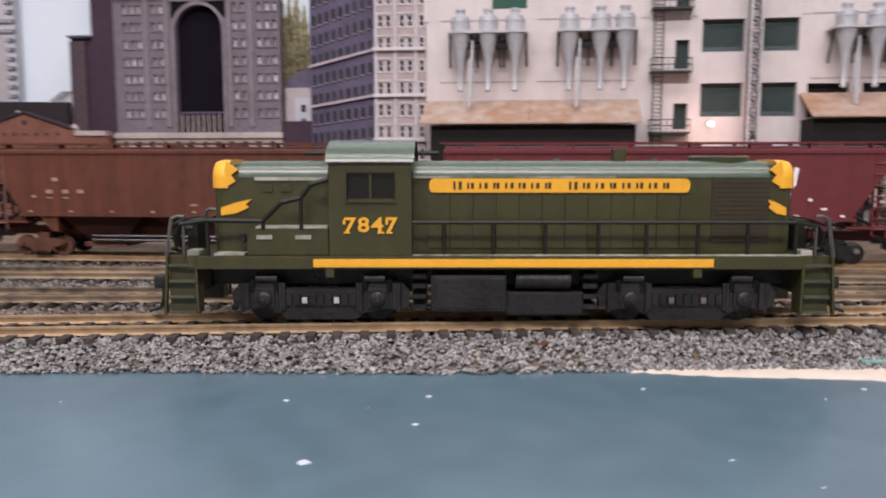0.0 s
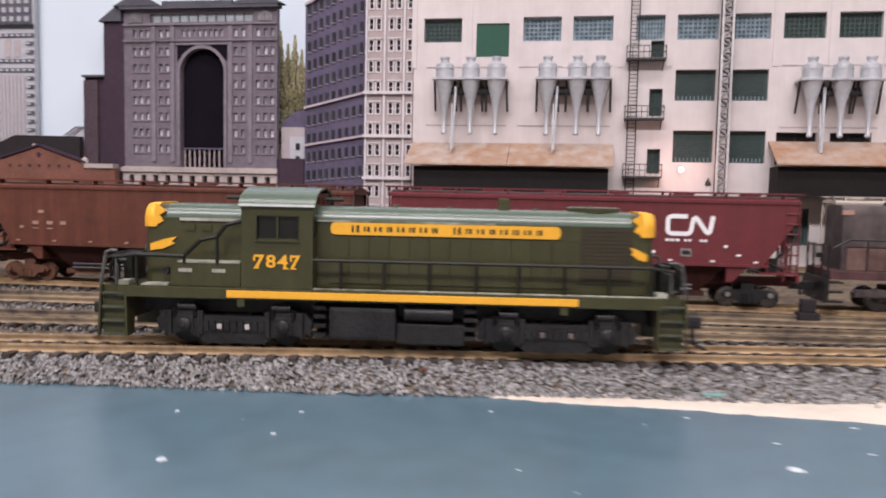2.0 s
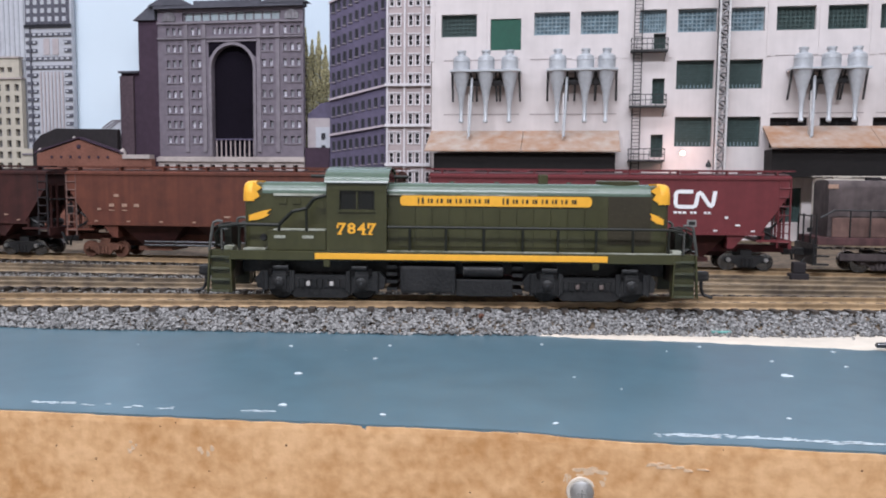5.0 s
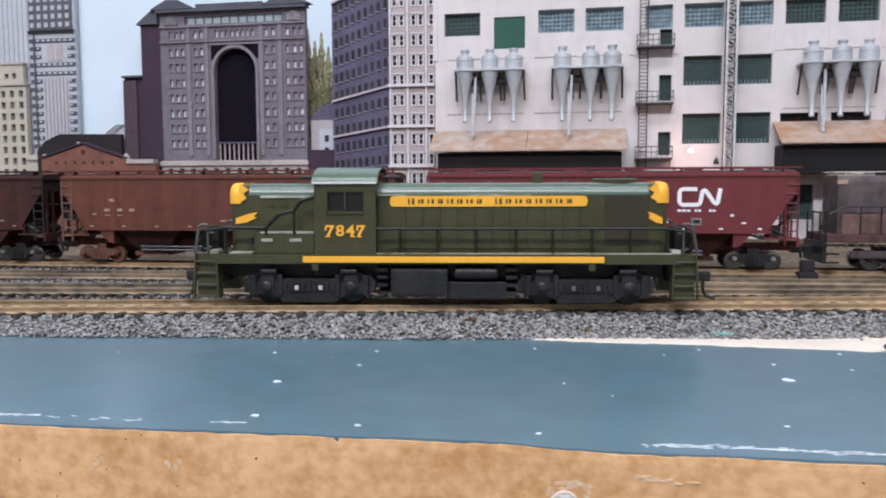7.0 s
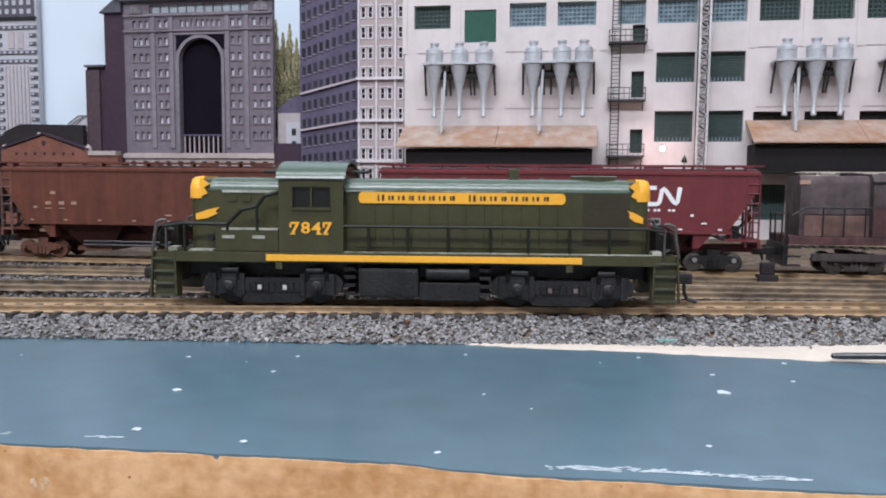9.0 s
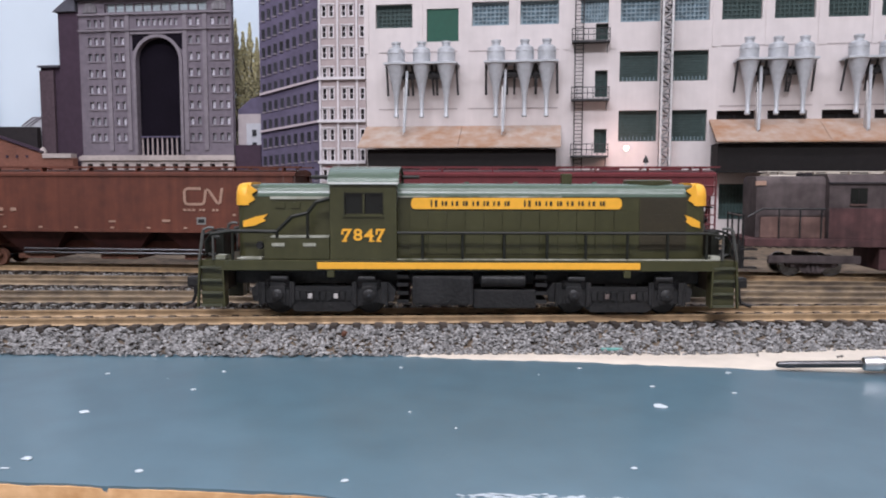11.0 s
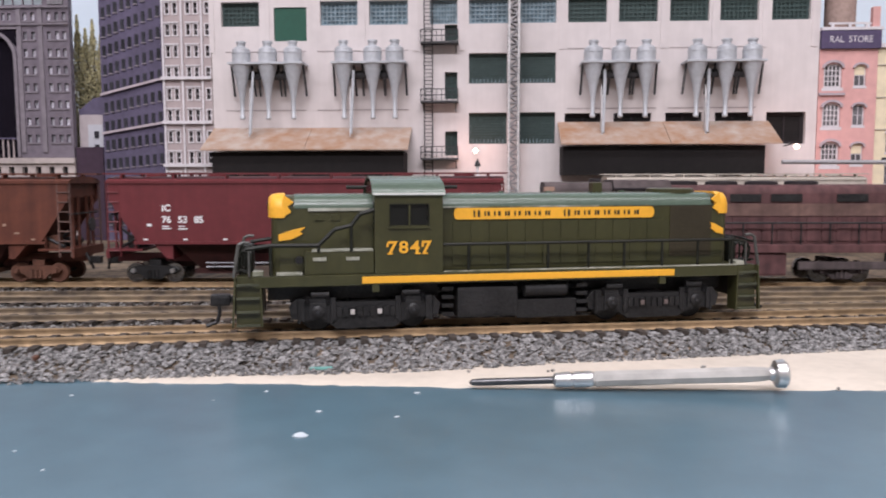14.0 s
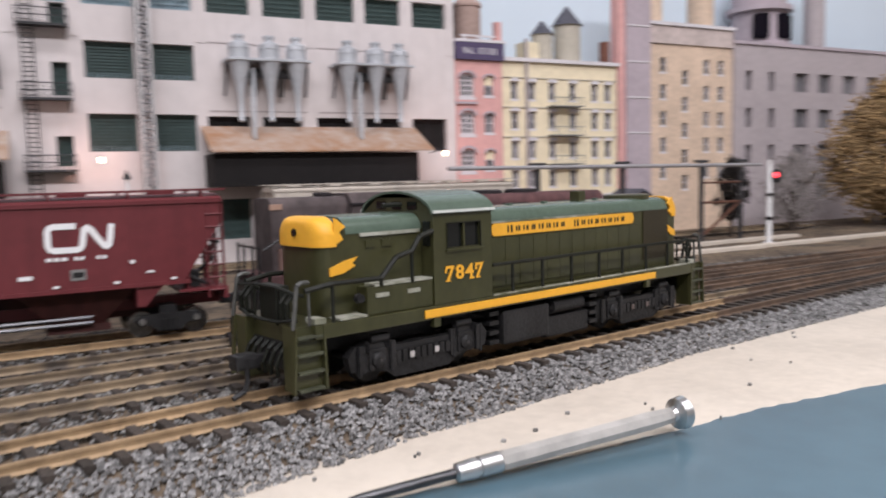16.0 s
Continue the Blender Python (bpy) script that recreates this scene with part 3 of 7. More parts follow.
def framed_window(w, h, glass, trim, bars=0, rows=0, sill=True):
    """Two meshes: the pane, and the sash with its glazing bars and sill in one piece."""
    pane = to_mesh("window", B(-w / 2, w / 2, 0.0012, 0.0018, 0, h), glass)
    t = min(w, h) * 0.08
    g = t * 0.35
    xs = np.linspace(-w / 2 + t, w / 2 - t, bars + 2)
    zs = np.linspace(t * 0.8, h - t, rows + 2)
    holes = [(a + g, b - g, c + g, d - g) for a, b in zip(xs[:-1], xs[1:]) for c, d in zip(zs[:-1], zs[1:])]
    bm = wall_sheet(bmesh.new(), -w / 2, w / 2, 0, h, holes, 0.0004, 0.0006)
    if sill:
        box(bm, -w / 2 - t, w / 2 + t, -0.0012, 0.0013, -t * 2.3, 0)
    return pane, to_mesh("sash", bm, trim)


def put_window(made, b, x, y, z):
    ob = piece("window", made[0], b, x, y, z)
    piece("sash", made[1], ob, 0, 0, 0)


# turned profile of a dust collector: height, radius
CYCLONE = [(0.1005, 0.0016), (0.1015, 0.0023), (0.1035, 0.0022), (0.1045, 0.0016), (0.118, 0.0020), (0.129, 0.0036), (0.139, 0.0060), (0.148, 0.0084), (0.1485, 0.0094), (0.1505, 0.0094), (0.151, 0.0078),
           (0.158, 0.0078), (0.1582, 0.0081), (0.1590, 0.0081), (0.1592, 0.0078), (0.162, 0.0076), (0.1638, 0.0052), (0.1640, 0.0036), (0.1670, 0.0036), (0.1672, 0.0042), (0.1690, 0.0042), (0.1693, 0.0030)]


def factory():
    b = thing("factory_building", "pale pinkish plaster factory flat with green windows and grey dust collectors", "factory", WALL)
    tops = [(-0.091, -0.057), (-0.003, 0.030), (0.040, 0.074), (0.093, 0.117), (0.127, 0.161), (0.171, 0.202), (0.212, 0.245), (0.255, 0.288), (0.298, 0.331), (0.340, 0.372), (0.383, 0.415)]
    openings = [(a, c, 0.183, 0.204) for a, c in tops] + [(-0.044, -0.015, 0.170, 0.199)]
    mids = [(0.127, 0.160), (0.171, 0.202)]
    openings += [(a, c, 0.132, 0.158) for a, c in mids] + [(a, c, 0.080, 0.107) for a, c in mids]
    lows = [(0.210, 0.242), (0.252, 0.284), (0.296, 0.327), (0.338, 0.370), (0.381, 0.414)]
    openings += [(a, c, 0.079, 0.106) for a, c in lows]
    doors = [(0.106, 0.117, 0.1685, 0.1825), (0.106, 0.117, 0.119, 0.142), (0.106, 0.117, 0.070, 0.091)]
    openings += doors
    grounds = [(0.214, 0.240, 0.012, 0.043), (0.127, 0.155, 0.012, 0.043), (0.30, 0.33, 0.012, 0.043)]
    openings += grounds
    docks = [(-0.093, 0.072, 0.005, 0.070)]
    openings += docks
    part("wall", wall_sheet(bmesh.new(), -0.100, 0.423, -0.006, 0.2238, openings, 0, 0.01), M["fac_wall"], b)
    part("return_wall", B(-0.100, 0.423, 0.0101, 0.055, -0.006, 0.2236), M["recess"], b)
    cache = {}
    for a, c, z0, z1 in openings:
        if (a, c, z0, z1) in docks:
            continue
        style = "door" if (a, c, z0, z1) in doors else "low" if z0 == 0.079 else "mid" if z0 in (0.132, 0.080) else "pale" if z0 == 0.183 and -0.01 < a < 0.2 else "plain"
        key = (round(c - a, 3), round(z1 - z0, 3), style)
        if key not in cache:
            bars, rows = {"door": (1, 2), "low": (1, 0), "mid": (0, 9)}.get(style, (7, 4))
            glass = {"low": M["recess"], "pale": M["fac_blue"]}.get(style, M["fac_green"])
            trim = {"low": M["shed_black"], "pale": M["fac_muntin_pale"]}.get(style, M["fac_muntin"])
            cache[key] = framed_window(c - a, z1 - z0, glass, trim, bars, rows, False)
        put_window(cache[key], b, (a + c) / 2, 0.004, z0)
        if style == "mid":
            tick = bmesh.new()
            for k in range(9):
                x = a + (c - a) * (k + 1) / 10
                box(tick, x - 0.0003, x + 0.0003, 0.0036, 0.0043, z0 + 0.001, z0 + 0.0042)
            part("glazing_tick", tick, M["fac_muntin_pale"], b)
    part("shutter", B(-0.0438, -0.0152, 0.0012, 0.003, 0.1702, 0.1988), M["fac_shutter"], b, "plain green painted shutter")
    # raised pilasters and joint lines
    for x in (-0.0995, -0.050, 0.0345, 0.0805, 0.121, 0.1655, 0.2065, 0.2500, 0.2925, 0.3355, 0.3775, 0.4185):
        part("pilaster", B(x - 0.0022, x + 0.0022, -0.0007, -0.0001, 0.1605, 0.2236), M["fac_wall"], b)
    for x0, x1 in ((-0.088, -0.016), (-0.006, 0.074), (0.212, 0.288), (0.298, 0.372)):
        for z in (0.161, 0.110):
            part("joint", B(x0, x1, -0.0004, -0.0001, z - 0.0004, z + 0.0004), M["fac_line"], b)
    part("coping", B(-0.1015, 0.4235, -0.0018, 0.012, 0.2240, 0.2262), M["tower_grey"], b, "grey metal roof coping")
    # roof sign: a pale board with plain coloured shapes
    sg = part("roof_sign", B(0.175, 0.372, 0.004, 0.006, 0.2264, 0.2460), M["white_trim"], b, "white roof sign board")
    for k in range(5):
        x = 0.188 + 0.0165 * k
        part("sign_shape", B(x, x + 0.0125, 0.0034, 0.0038, 0.2290, 0.2390, bevel=0.0), M["red_sign"], sg)
    for k in range(7):
        x = 0.284 + 0.012 * k
        part("sign_shape", B(x, x + 0.0085, 0.0034, 0.0038, 0.2292, 0.2350), M["frame_grey"], sg)
    # dock recess: a near-black sheet paints the shade inside
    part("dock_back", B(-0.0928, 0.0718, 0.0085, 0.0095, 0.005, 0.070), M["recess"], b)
    for x0, x1 in ((-0.100, 0.077), (0.204, 0.383)):
        c = bmesh.new()
        half, d = (x0 + x1) / 2, 0.0 if x0 > 0 else 0.0038
        for u0, u1 in ((x0, half), (half + 0.0004, x1)):
            prism(c, [(0.0, 0.0985 - d), (-0.036, 0.0785 - d), (-0.036, 0.0775 - d), (0.0, 0.0965 - d)], "X", u0, u1)
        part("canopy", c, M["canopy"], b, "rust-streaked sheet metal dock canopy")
        # Boxes under the canopies are near-black to paint the shade there.
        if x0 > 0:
            part("dock_box", B(x0 + 0.002, x1 - 0.012, -0.030, -0.001, 0.0525, 0.0765), M["recess"], b, "loading dock box with its shade painted near-black")
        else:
            part("dock_box", B(x0 + 0.008, x1 - 0.004, -0.030, -0.001, 0.040, 0.0725), M["recess"], b, "loading dock box with its shade painted near-black")
    # dust collectors in threes
    groups = [(-0.069, -0.046, -0.024), (0.020, 0.045, 0.064), (0.232, 0.255, 0.276), (0.318, 0.342, 0.363)]
    y = -0.015
    for g in groups:
        k = 0.972 if g[0] < 0.2 else 0.938

        def up(z):
            return 0.1018 + (z - 0.1015) * k

        for x in g:
            c = bmesh.new()
            lathe(c, [(up(h), r) for h, r in CYCLONE], (x, y, 0), n=20)
            part("dust_collector", c, M["cyclone"], b, "grey conical dust collector", smooth=True)
            s = bmesh.new()
            bar_path(s, [(x - 0.0088, y, up(0.149)), (x - 0.0094, y + 0.010, up(0.122))], 0.0010)
            bar_path(s, [(x + 0.0088, y, up(0.149)), (x + 0.0094, y + 0.010, up(0.122))], 0.0010)
            part("strut", s, M["iron"], b)
        part("collector_shelf", B(g[0] - 0.010, g[2] + 0.010, y - 0.008, y + 0.0148, up(0.1485), up(0.1502)), M["cyclone"], b)
        px = g[0] + 0.010 if g[0] < 0 or g[0] > 0.2 else g[0] + 0.0085
        p = bmesh.new()
        bar_path(p, [(px, y, up(0.143)), (px - 0.0008, y - 0.003, 0.115), (px - 0.002, y - 0.006, 0.088)], 0.0013, 8)
        part("down_pipe", p, M["cyclone"], b, smooth=True)
        gp = prism(bmesh.new(), [(y - 0.001, 0.128), (y - 0.0065, 0.086), (y + 0.002, 0.091)], "X", px - 0.0032, px - 0.0024)
        part("brace_plate", gp, M["mast_pale"], b, "pale triangular brace plate")
        # Iron-dark duct paints the shadow behind the pale collectors.
        d = bmesh.new()
        bar_path(d, [(g[0], y + 0.006, up(0.140)), (g[2], y + 0.006, up(0.140))], 0.0036, 8)
        part("duct", d, M["iron"], b, smooth=True)
    # fire escape
    for z in (0.1665, 0.1165, 0.0675):
        p = bmesh.new()
        box(p, 0.0855, 0.118, -0.011, -0.0005, z - 0.0015, z)
        for dz in (0.005, 0.010):
            bar_path(p, [(0.0857, -0.0005, z + dz), (0.0857, -0.0108, z + dz), (0.1178, -0.0108, z + dz), (0.1178, -0.0005, z + dz)], 0.0004)
        for k in range(8):
            x = 0.0857 + 0.0321 * k / 7
            rod(p, (x, -0.0108, z), (x, -0.0108, z + 0.010), 0.0003, n=5)
        for x in (0.088, 0.116):
            rod(p, (x, -0.0005, z - 0.009), (x, -0.010, z - 0.001), 0.0004, n=5)
        part("escape_landing", p, M["iron"], b, "dark iron fire escape landing")
    lad = bmesh.new()
    for x in (0.0885, 0.0955):
        rod(lad, (x, -0.004, 0.03), (x, -0.004, 0.2285), 0.0005, n=5)
    z = 0.032
    while z < 0.228:
        rod(lad, (0.0885, -0.004, z), (0.0955, -0.004, z), 0.0003, n=5)
        z += 0.0032
    part("escape_ladder", lad, M["iron"], b)
    return b


def lattice_tower():
    b = thing("lattice_mast", "slim grey riveted lattice mast before the factory", "mast", WALL @ pose(0.1655, -0.012, -0.006))
    # Rear legs and lacing are iron-dark, painting the shade inside the mast.
    for x in (-0.0040, 0.0040):
        for y in (-0.0030, 0.0030):
            part("leg", rod(bmesh.new(), (x, y, 0), (x, y, 0.30), 0.0011, n=6), M["mast_pale"] if y < 0 else M["iron"], b)
    for y, key in ((-0.0030, "tower_grey"), (0.0030, "iron")):
        c = bmesh.new()
        z, s = 0.002, 1
        while z < 0.292:
            rod(c, (-0.0040 * s, y, z), (0.0040 * s, y, z + 0.0062), 0.0007, n=5)
            rod(c, (-0.0040, y, z), (0.0040, y, z), 0.0006, n=5)
            box(c, -0.0046, -0.0028, y - 0.0009, y - 0.0003, z - 0.0008, z + 0.0008)
            box(c, 0.0028, 0.0046, y - 0.0009, y - 0.0003, z - 0.0008, z + 0.0008)
            z, s = z + 0.0062, -s
        part("lacing", c, M[key], b)


def wall_lamps():
    for x, z, y in ((0.1330, 0.0735, -0.015), (0.3965, 0.0755, -0.029)):
        b = thing("wall_lamp", "small glowing warm bulb on a bent bracket", "lamp", WALL @ pose(x, y, z), group="factory lamps")
        bm = bmesh.new()
        bmesh.ops.create_uvsphere(bm, u_segments=14, v_segments=8, radius=0.0021)
        part("bulb", bm, M["bulb"], b, smooth=True)
        bm = bmesh.new()
        bar_path(bm, [(0, 0.003, 0.001), (0, 0.006, 0.003), (0, -y - 0.0002, 0.0015)], 0.0005)
        part("bracket", bm, M["iron"], b)
        data = bpy.data.lights.new("bulb_light", "POINT")
        data.energy, data.color, data.shadow_soft_size = 0.018, (1.0, 0.52, 0.42), 0.003
        lo = new("bulb_light", data)
        lo.matrix_world = WALL @ pose(x, y - 0.005, z)


def arched_building():
    b = thing("arched_office_building", "brown stone office block with one tall dark arch", "building", WALL)
    x0, x1 = -0.383, -0.229
    # arch outline
    ax0, ax1, spring, foot = -0.325, -0.281, 0.158, 0.066
    cx, r = (ax0 + ax1) / 2, (ax1 - ax0) / 2
    wins = []
    rows = [0.1944] + [0.1777 - 0.0152 * k for k in range(7)]
    cols = [-0.3720, -0.3654, -0.3590, -0.3452, -0.3386, -0.2698, -0.2623, -0.2478, -0.2403, -0.2337]
    for z in rows:
        for c in cols:
            wins.append((c - 0.0018, c + 0.0018, z - 0.0034, z + 0.0034))
    for c in np.linspace(-0.322, -0.284, 8):
        wins.append((c - 0.0016, c + 0.0016, 0.1912, 0.1976))
    wins.append((ax0, ax1, foot, spring + r))
    wins.append((-0.356, -0.252, 0.2045, 0.2125))
    part("wall", wall_sheet(bmesh.new(), x0, x1, 0.0692, 0.216, wins, 0, 0.006), M["arch_stone"], b)
    # spandrels that round off the arch's head
    for s in (-1, 1):
        sp = bmesh.new()
        pts = [(cx + s * r, spring), (cx + s * r, spring + r), (cx, spring + r)]
        pts += [(cx + s * r * math.sin(a), spring + r * math.cos(a)) for a in np.linspace(0.06, math.pi / 2 - 0.02, 12)]
        prism(sp, pts, "Y", 0.0003, 0.0055)
        part("spandrel", sp, M["arch_stone"], b)
    for s in (-1, 1):
        q = [(cx + s * (r + 0.0030), spring + r + 0.0030), (cx + s * r * 0.36, spring + r + 0.0030), (cx + s * (r + 0.0030), spring + r * 0.46)]
        part("corner_panel", prism(bmesh.new(), q, "Y", -0.0007, -0.0001), M["arch_black"], b, "dark corner panel")
        part("arch_jamb", B(*sorted((cx + s * (r + 0.0001), cx + s * (r + 0.0030))), -0.0015, -0.0001, foot + 0.004, spring), M["arch_trim"], b)
    part("arch_frame", B(cx - r - 0.0045, cx + r + 0.0045, -0.0018, -0.0001, spring + r + 0.0032, spring + r + 0.0050), M["arch_trim"], b)
    for a0, a1 in zip(np.linspace(0, math.pi, 22)[:-1], np.linspace(0, math.pi, 22)[1:]):
        q = [(cx + rr * math.cos(a), spring + rr * math.sin(a)) for a, rr in ((a0, r), (a0, r + 0.003), (a1, r + 0.003), (a1, r))]
        part("arch_stone", prism(bmesh.new(), q, "Y", -0.0015, -0.0001), M["arch_trim"], b)
    part("arch_depth", B(ax0 - 0.001, ax1 + 0.001, 0.0062, 0.0072, 0.0692, spring + r + 0.002), M["arch_black"], b, "dark glazing deep in the arch")
    part("arch_rail", B(ax0, ax1, 0.003, 0.0045, 0.086, 0.0875), M["blue_side"], b)
    for k in range(9):
        x = ax0 + 0.002 + k * 0.005
        part("mullion", B(x - 0.0006, x + 0.0006, 0.004, 0.005, 0.0694, 0.086), M["blue_front"], b)
    pane = to_mesh("pane", B(-0.0019, 0.0019, 0.0022, 0.003, -0.0035, 0.0035), M["pane_pale"])
    sills = {w: to_mesh("sill", B(-w, w, -0.0008, -0.0001, -0.0050, -0.0039), M["arch_trim"]) for w in (0.0095, 0.0062)}
    for z in rows:
        for c in cols:
            piece("window", pane, b, c, 0, z)
        for c, w in ((-0.3654, 0.0095), (-0.3419, 0.0062), (-0.2660, 0.0062), (-0.2406, 0.0095)):
            piece("sill", sills[w], b, c, 0, z)
    for c in np.linspace(-0.322, -0.284, 8):
        piece("window", pane, b, c, 0, 0.1944)
    part("attic_glazing", B(-0.356, -0.252, 0.003, 0.004, 0.2045, 0.2125), mat("attic_glass", (0.42, 0.49, 0.52), 0.4, scale=500), b, "pale band of attic windows")
    for k in range(12):
        x = -0.3545 + k * 0.0092
        part("mullion", B(x - 0.0005, x + 0.0005, 0.0012, 0.003, 0.2046, 0.2124), M["arch_trim"], b)
    for x in (-0.3521, -0.3328, -0.2748, -0.2551):
        part("pilaster", B(x - 0.002, x + 0.002, -0.0012, -0.0001, 0.074, 0.204), M["arch_trim"], b)
    for z in (0.2025, 0.1875):
        part("string_course", B(x0, x1, -0.0022, -0.0013, z - 0.0008, z + 0.0008), M["arch_trim"], b)
    # pale ground storey
    bw = [(x - 0.0026, x + 0.0026, 0.053, 0.061) for x in np.linspace(x0 + 0.008, x1 - 0.008, 12)]
    part("base_storey", wall_sheet(bmesh.new(), x0 - 0.001, x1 + 0.001, -0.006, 0.0690, bw, -0.002, 0.008), M["arch_base"], b, "pale stone ground storey")
    part("base_glazing", B(x0, x1, 0.002, 0.003, 0.052, 0.062), M["pane_dark"], b)
    part("base_cornice", B(x0 - 0.002, x1 + 0.002, -0.0042, -0.0022, 0.0640, 0.0680), M["arch_base"], b)
    # roof with two corner pavilions
    part("cornice", B(x0 - 0.002, x1 + 0.002, -0.005, 0.006, 0.2162, 0.2192), M["arch_roof"], b)
    for px0, px1 in ((x0 - 0.008, -0.343), (-0.272, x1 + 0.007)):
        rf = bmesh.new()
        prism(rf, [(px0, 0.2193), (px1, 0.2193), ((px0 + px1) / 2 + 0.006, 0.2285), ((px0 + px1) / 2 - 0.006, 0.2285)], "Y", -0.0055, 0.006)
        part("pavilion_roof", rf, M["arch_roof"], b)
    rf = bmesh.new()
    prism(rf, [(-0.3425, 0.2193), (-0.2725, 0.2193), (-0.2725, 0.2235), (-0.3425, 0.2235)], "Y", -0.003, 0.006)
    part("roof", rf, M["arch_roof"], b)
    for gx in (-0.3705, -0.2405):
        g = bmesh.new()
        prism(g, [(gx - 0.007, 0.2045), (gx + 0.007, 0.2045), (gx + 0.007, 0.209), (gx + 0.004, 0.2125), (gx, 0.2138), (gx - 0.004, 0.2125), (gx - 0.007, 0.209)], "Y", -0.0012, -0.0001)
        part("lunette", g, M["pane_grey"], b, "arched attic window")
        for dx in (-0.0035, 0.0, 0.0035):
            part("mullion", B(gx + dx - 0.0004, gx + dx + 0.0004, -0.0016, -0.0013, 0.2046, 0.2120), M["arch_trim"], b)
    # flank: flat panel with the shade put into its darker purple colour
    part("flank", B(-0.405, x0 - 0.0001, 0.001, 0.006, -0.006, 0.206), M["arch_side"], b, "side wall with its shade painted dark purple")
    fl = bmesh.new()
    prism(fl, [(-0.409, 0.2062), (x0 - 0.009, 0.2192), (x0 - 0.0021, 0.2192), (x0 - 0.0021, 0.2062)], "Y", -0.002, 0.006)
    part("flank_eave", fl, M["arch_roof"], b)


def left_town():
    a = thing("purple_annex", "narrow dark purplish brick annex", "building", WALL)
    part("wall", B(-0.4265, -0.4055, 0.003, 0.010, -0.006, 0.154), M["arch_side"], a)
    part("front", B(-0.4262, -0.4115, 0.0, 0.0029, -0.006, 0.151), mat("annex_purple", (0.075, 0.05, 0.062), 0.85, scale=300), a)
    part("coping", B(-0.4275, -0.4055, -0.001, 0.010, 0.1541, 0.156), M["arch_roof"], a)
    gh = thing("pale_roof", "pale glazed roof showing behind the black shed", "roof", WALL)
    part("glazing", prism(bmesh.new(), [(-0.450, -0.006), (-0.4268, -0.006), (-0.4268, 0.1062), (-0.438, 0.1062), (-0.450, 0.0985)], "Y", 0.004, 0.008), M["tower_white"], gh)
    for x0, z0, x1, z1 in ((-0.450, 0.0985, -0.438, 0.1064), (-0.438, 0.1064, -0.4268, 0.1064), (-0.446, 0.098, -0.432, 0.1062), (-0.441, 0.098, -0.429, 0.1062)):
        part("rafter", rod(bmesh.new(), (x0, 0.0036, z0), (x1, 0.0036, z1), 0.0005, n=5), M["arch_trim"], gh)
    # sheds
    s = thing("black_shed", "dark round-roofed shed behind a brick store", "shed", WALL)
    bm = bmesh.new()
    prism(bm, [(-0.524, -0.006), (-0.427, -0.006), (-0.427, 0.0965), (-0.497, 0.0975), (-0.515, 0.090), (-0.524, 0.080)], "Y", -0.006, 0.0)
    part("shell", bm, M["shed_black"], s)
    s = thing("brick_store", "low red brick store with a shallow gable", "store", WALL)
    bm = bmesh.new()
    prism(bm, [(-0.515, -0.006), (-0.385, -0.006), (-0.385, 0.066), (-0.417, 0.070), (-0.465, 0.0855), (-0.513, 0.071)], "Y", -0.014, -0.0065)
    part("wall", bm, M["brick"], s)
    for p, q in (((-0.5155, 0.0716), (-0.465, 0.0868)), ((-0.465, 0.0868), (-0.416, 0.0712))):
        rf = bmesh.new()
        prism(rf, [p, q, (q[0], q[1] + 0.0016), (p[0], p[1] + 0.0016)], "Y", -0.0155, -0.006)
        part("roof_edge", rf, M["arch_side"], s)
    for fx in (-0.5115, -0.4185):
        part("finial", lathe(bmesh.new(), [(0.0690, 0.0032), (0.0725, 0.0038), (0.0750, 0.0026), (0.0770, 0.0006)], (fx, -0.0105, 0), n=10), M["arch_base"], s, smooth=True)
    part("peak_stone", lathe(bmesh.new(), [(0.0860, 0.0020), (0.0885, 0.0016), (0.0892, 0.0004)], (-0.4725, -0.0105, 0), n=10), M["arch_base"], s, smooth=True)
    part("roundel", lathe(bmesh.new(), [(-0.0150, 0.0022), (-0.0141, 0.0022)], (-0.465, 0, 0.0785), axis="Y", n=12), M["arch_side"], s)
    for k in range(7):
        x = -0.496 + 0.0105 * k
        part("window", B(x - 0.0012, x + 0.0012, -0.0146, -0.0141, 0.0665, 0.0690), M["arch_side"], s)
    part("parapet", B(-0.416, -0.386, -0.0155, -0.0062, 0.0663, 0.0705), M["arch_base"], s)
    # pale high towers
    t = thing("beige_office_block", "beige stone office block with small dark windows", "building", WALL)
    cols, zs = list(np.linspace(-0.632, -0.5465, 9)), [0.141 - 0.0118 * k for k in range(9)]
    ow = [(c - 0.0026, c + 0.0026, z - 0.0036, z + 0.0036) for c in cols for z in zs]
    part("wall", wall_sheet(bmesh.new(), -0.640, -0.5405, -0.006, 0.1495, ow, 0.002, 0.006), M["beige"], t)
    part("cornice", B(-0.641, -0.5395, 0.0002, 0.008, 0.1497, 0.1515), M["arch_base"], t)
    part("attic", wall_sheet(bmesh.new(), -0.5745, -0.5435, 0.1517, 0.1715, [(c - 0.0026, c + 0.0026, 0.1572, 0.1625) for c in (-0.5635, -0.5545)], 0.003, 0.005), M["beige"], t)
    part("attic_cornice", B(-0.5755, -0.5425, 0.0018, 0.009, 0.1717, 0.1735), M["arch_base"], t)
    pane = to_mesh("pane", B(-0.0027, 0.0027, 0.0055, 0.0062, -0.0037, 0.0037), M["pane_grey"])
    for c in cols:
        for z in zs:
            piece("window", pane, t, c, 0, z)
    for c in (-0.5635, -0.5545):
        piece("window", pane, t, c, 0.001, 0.1598)
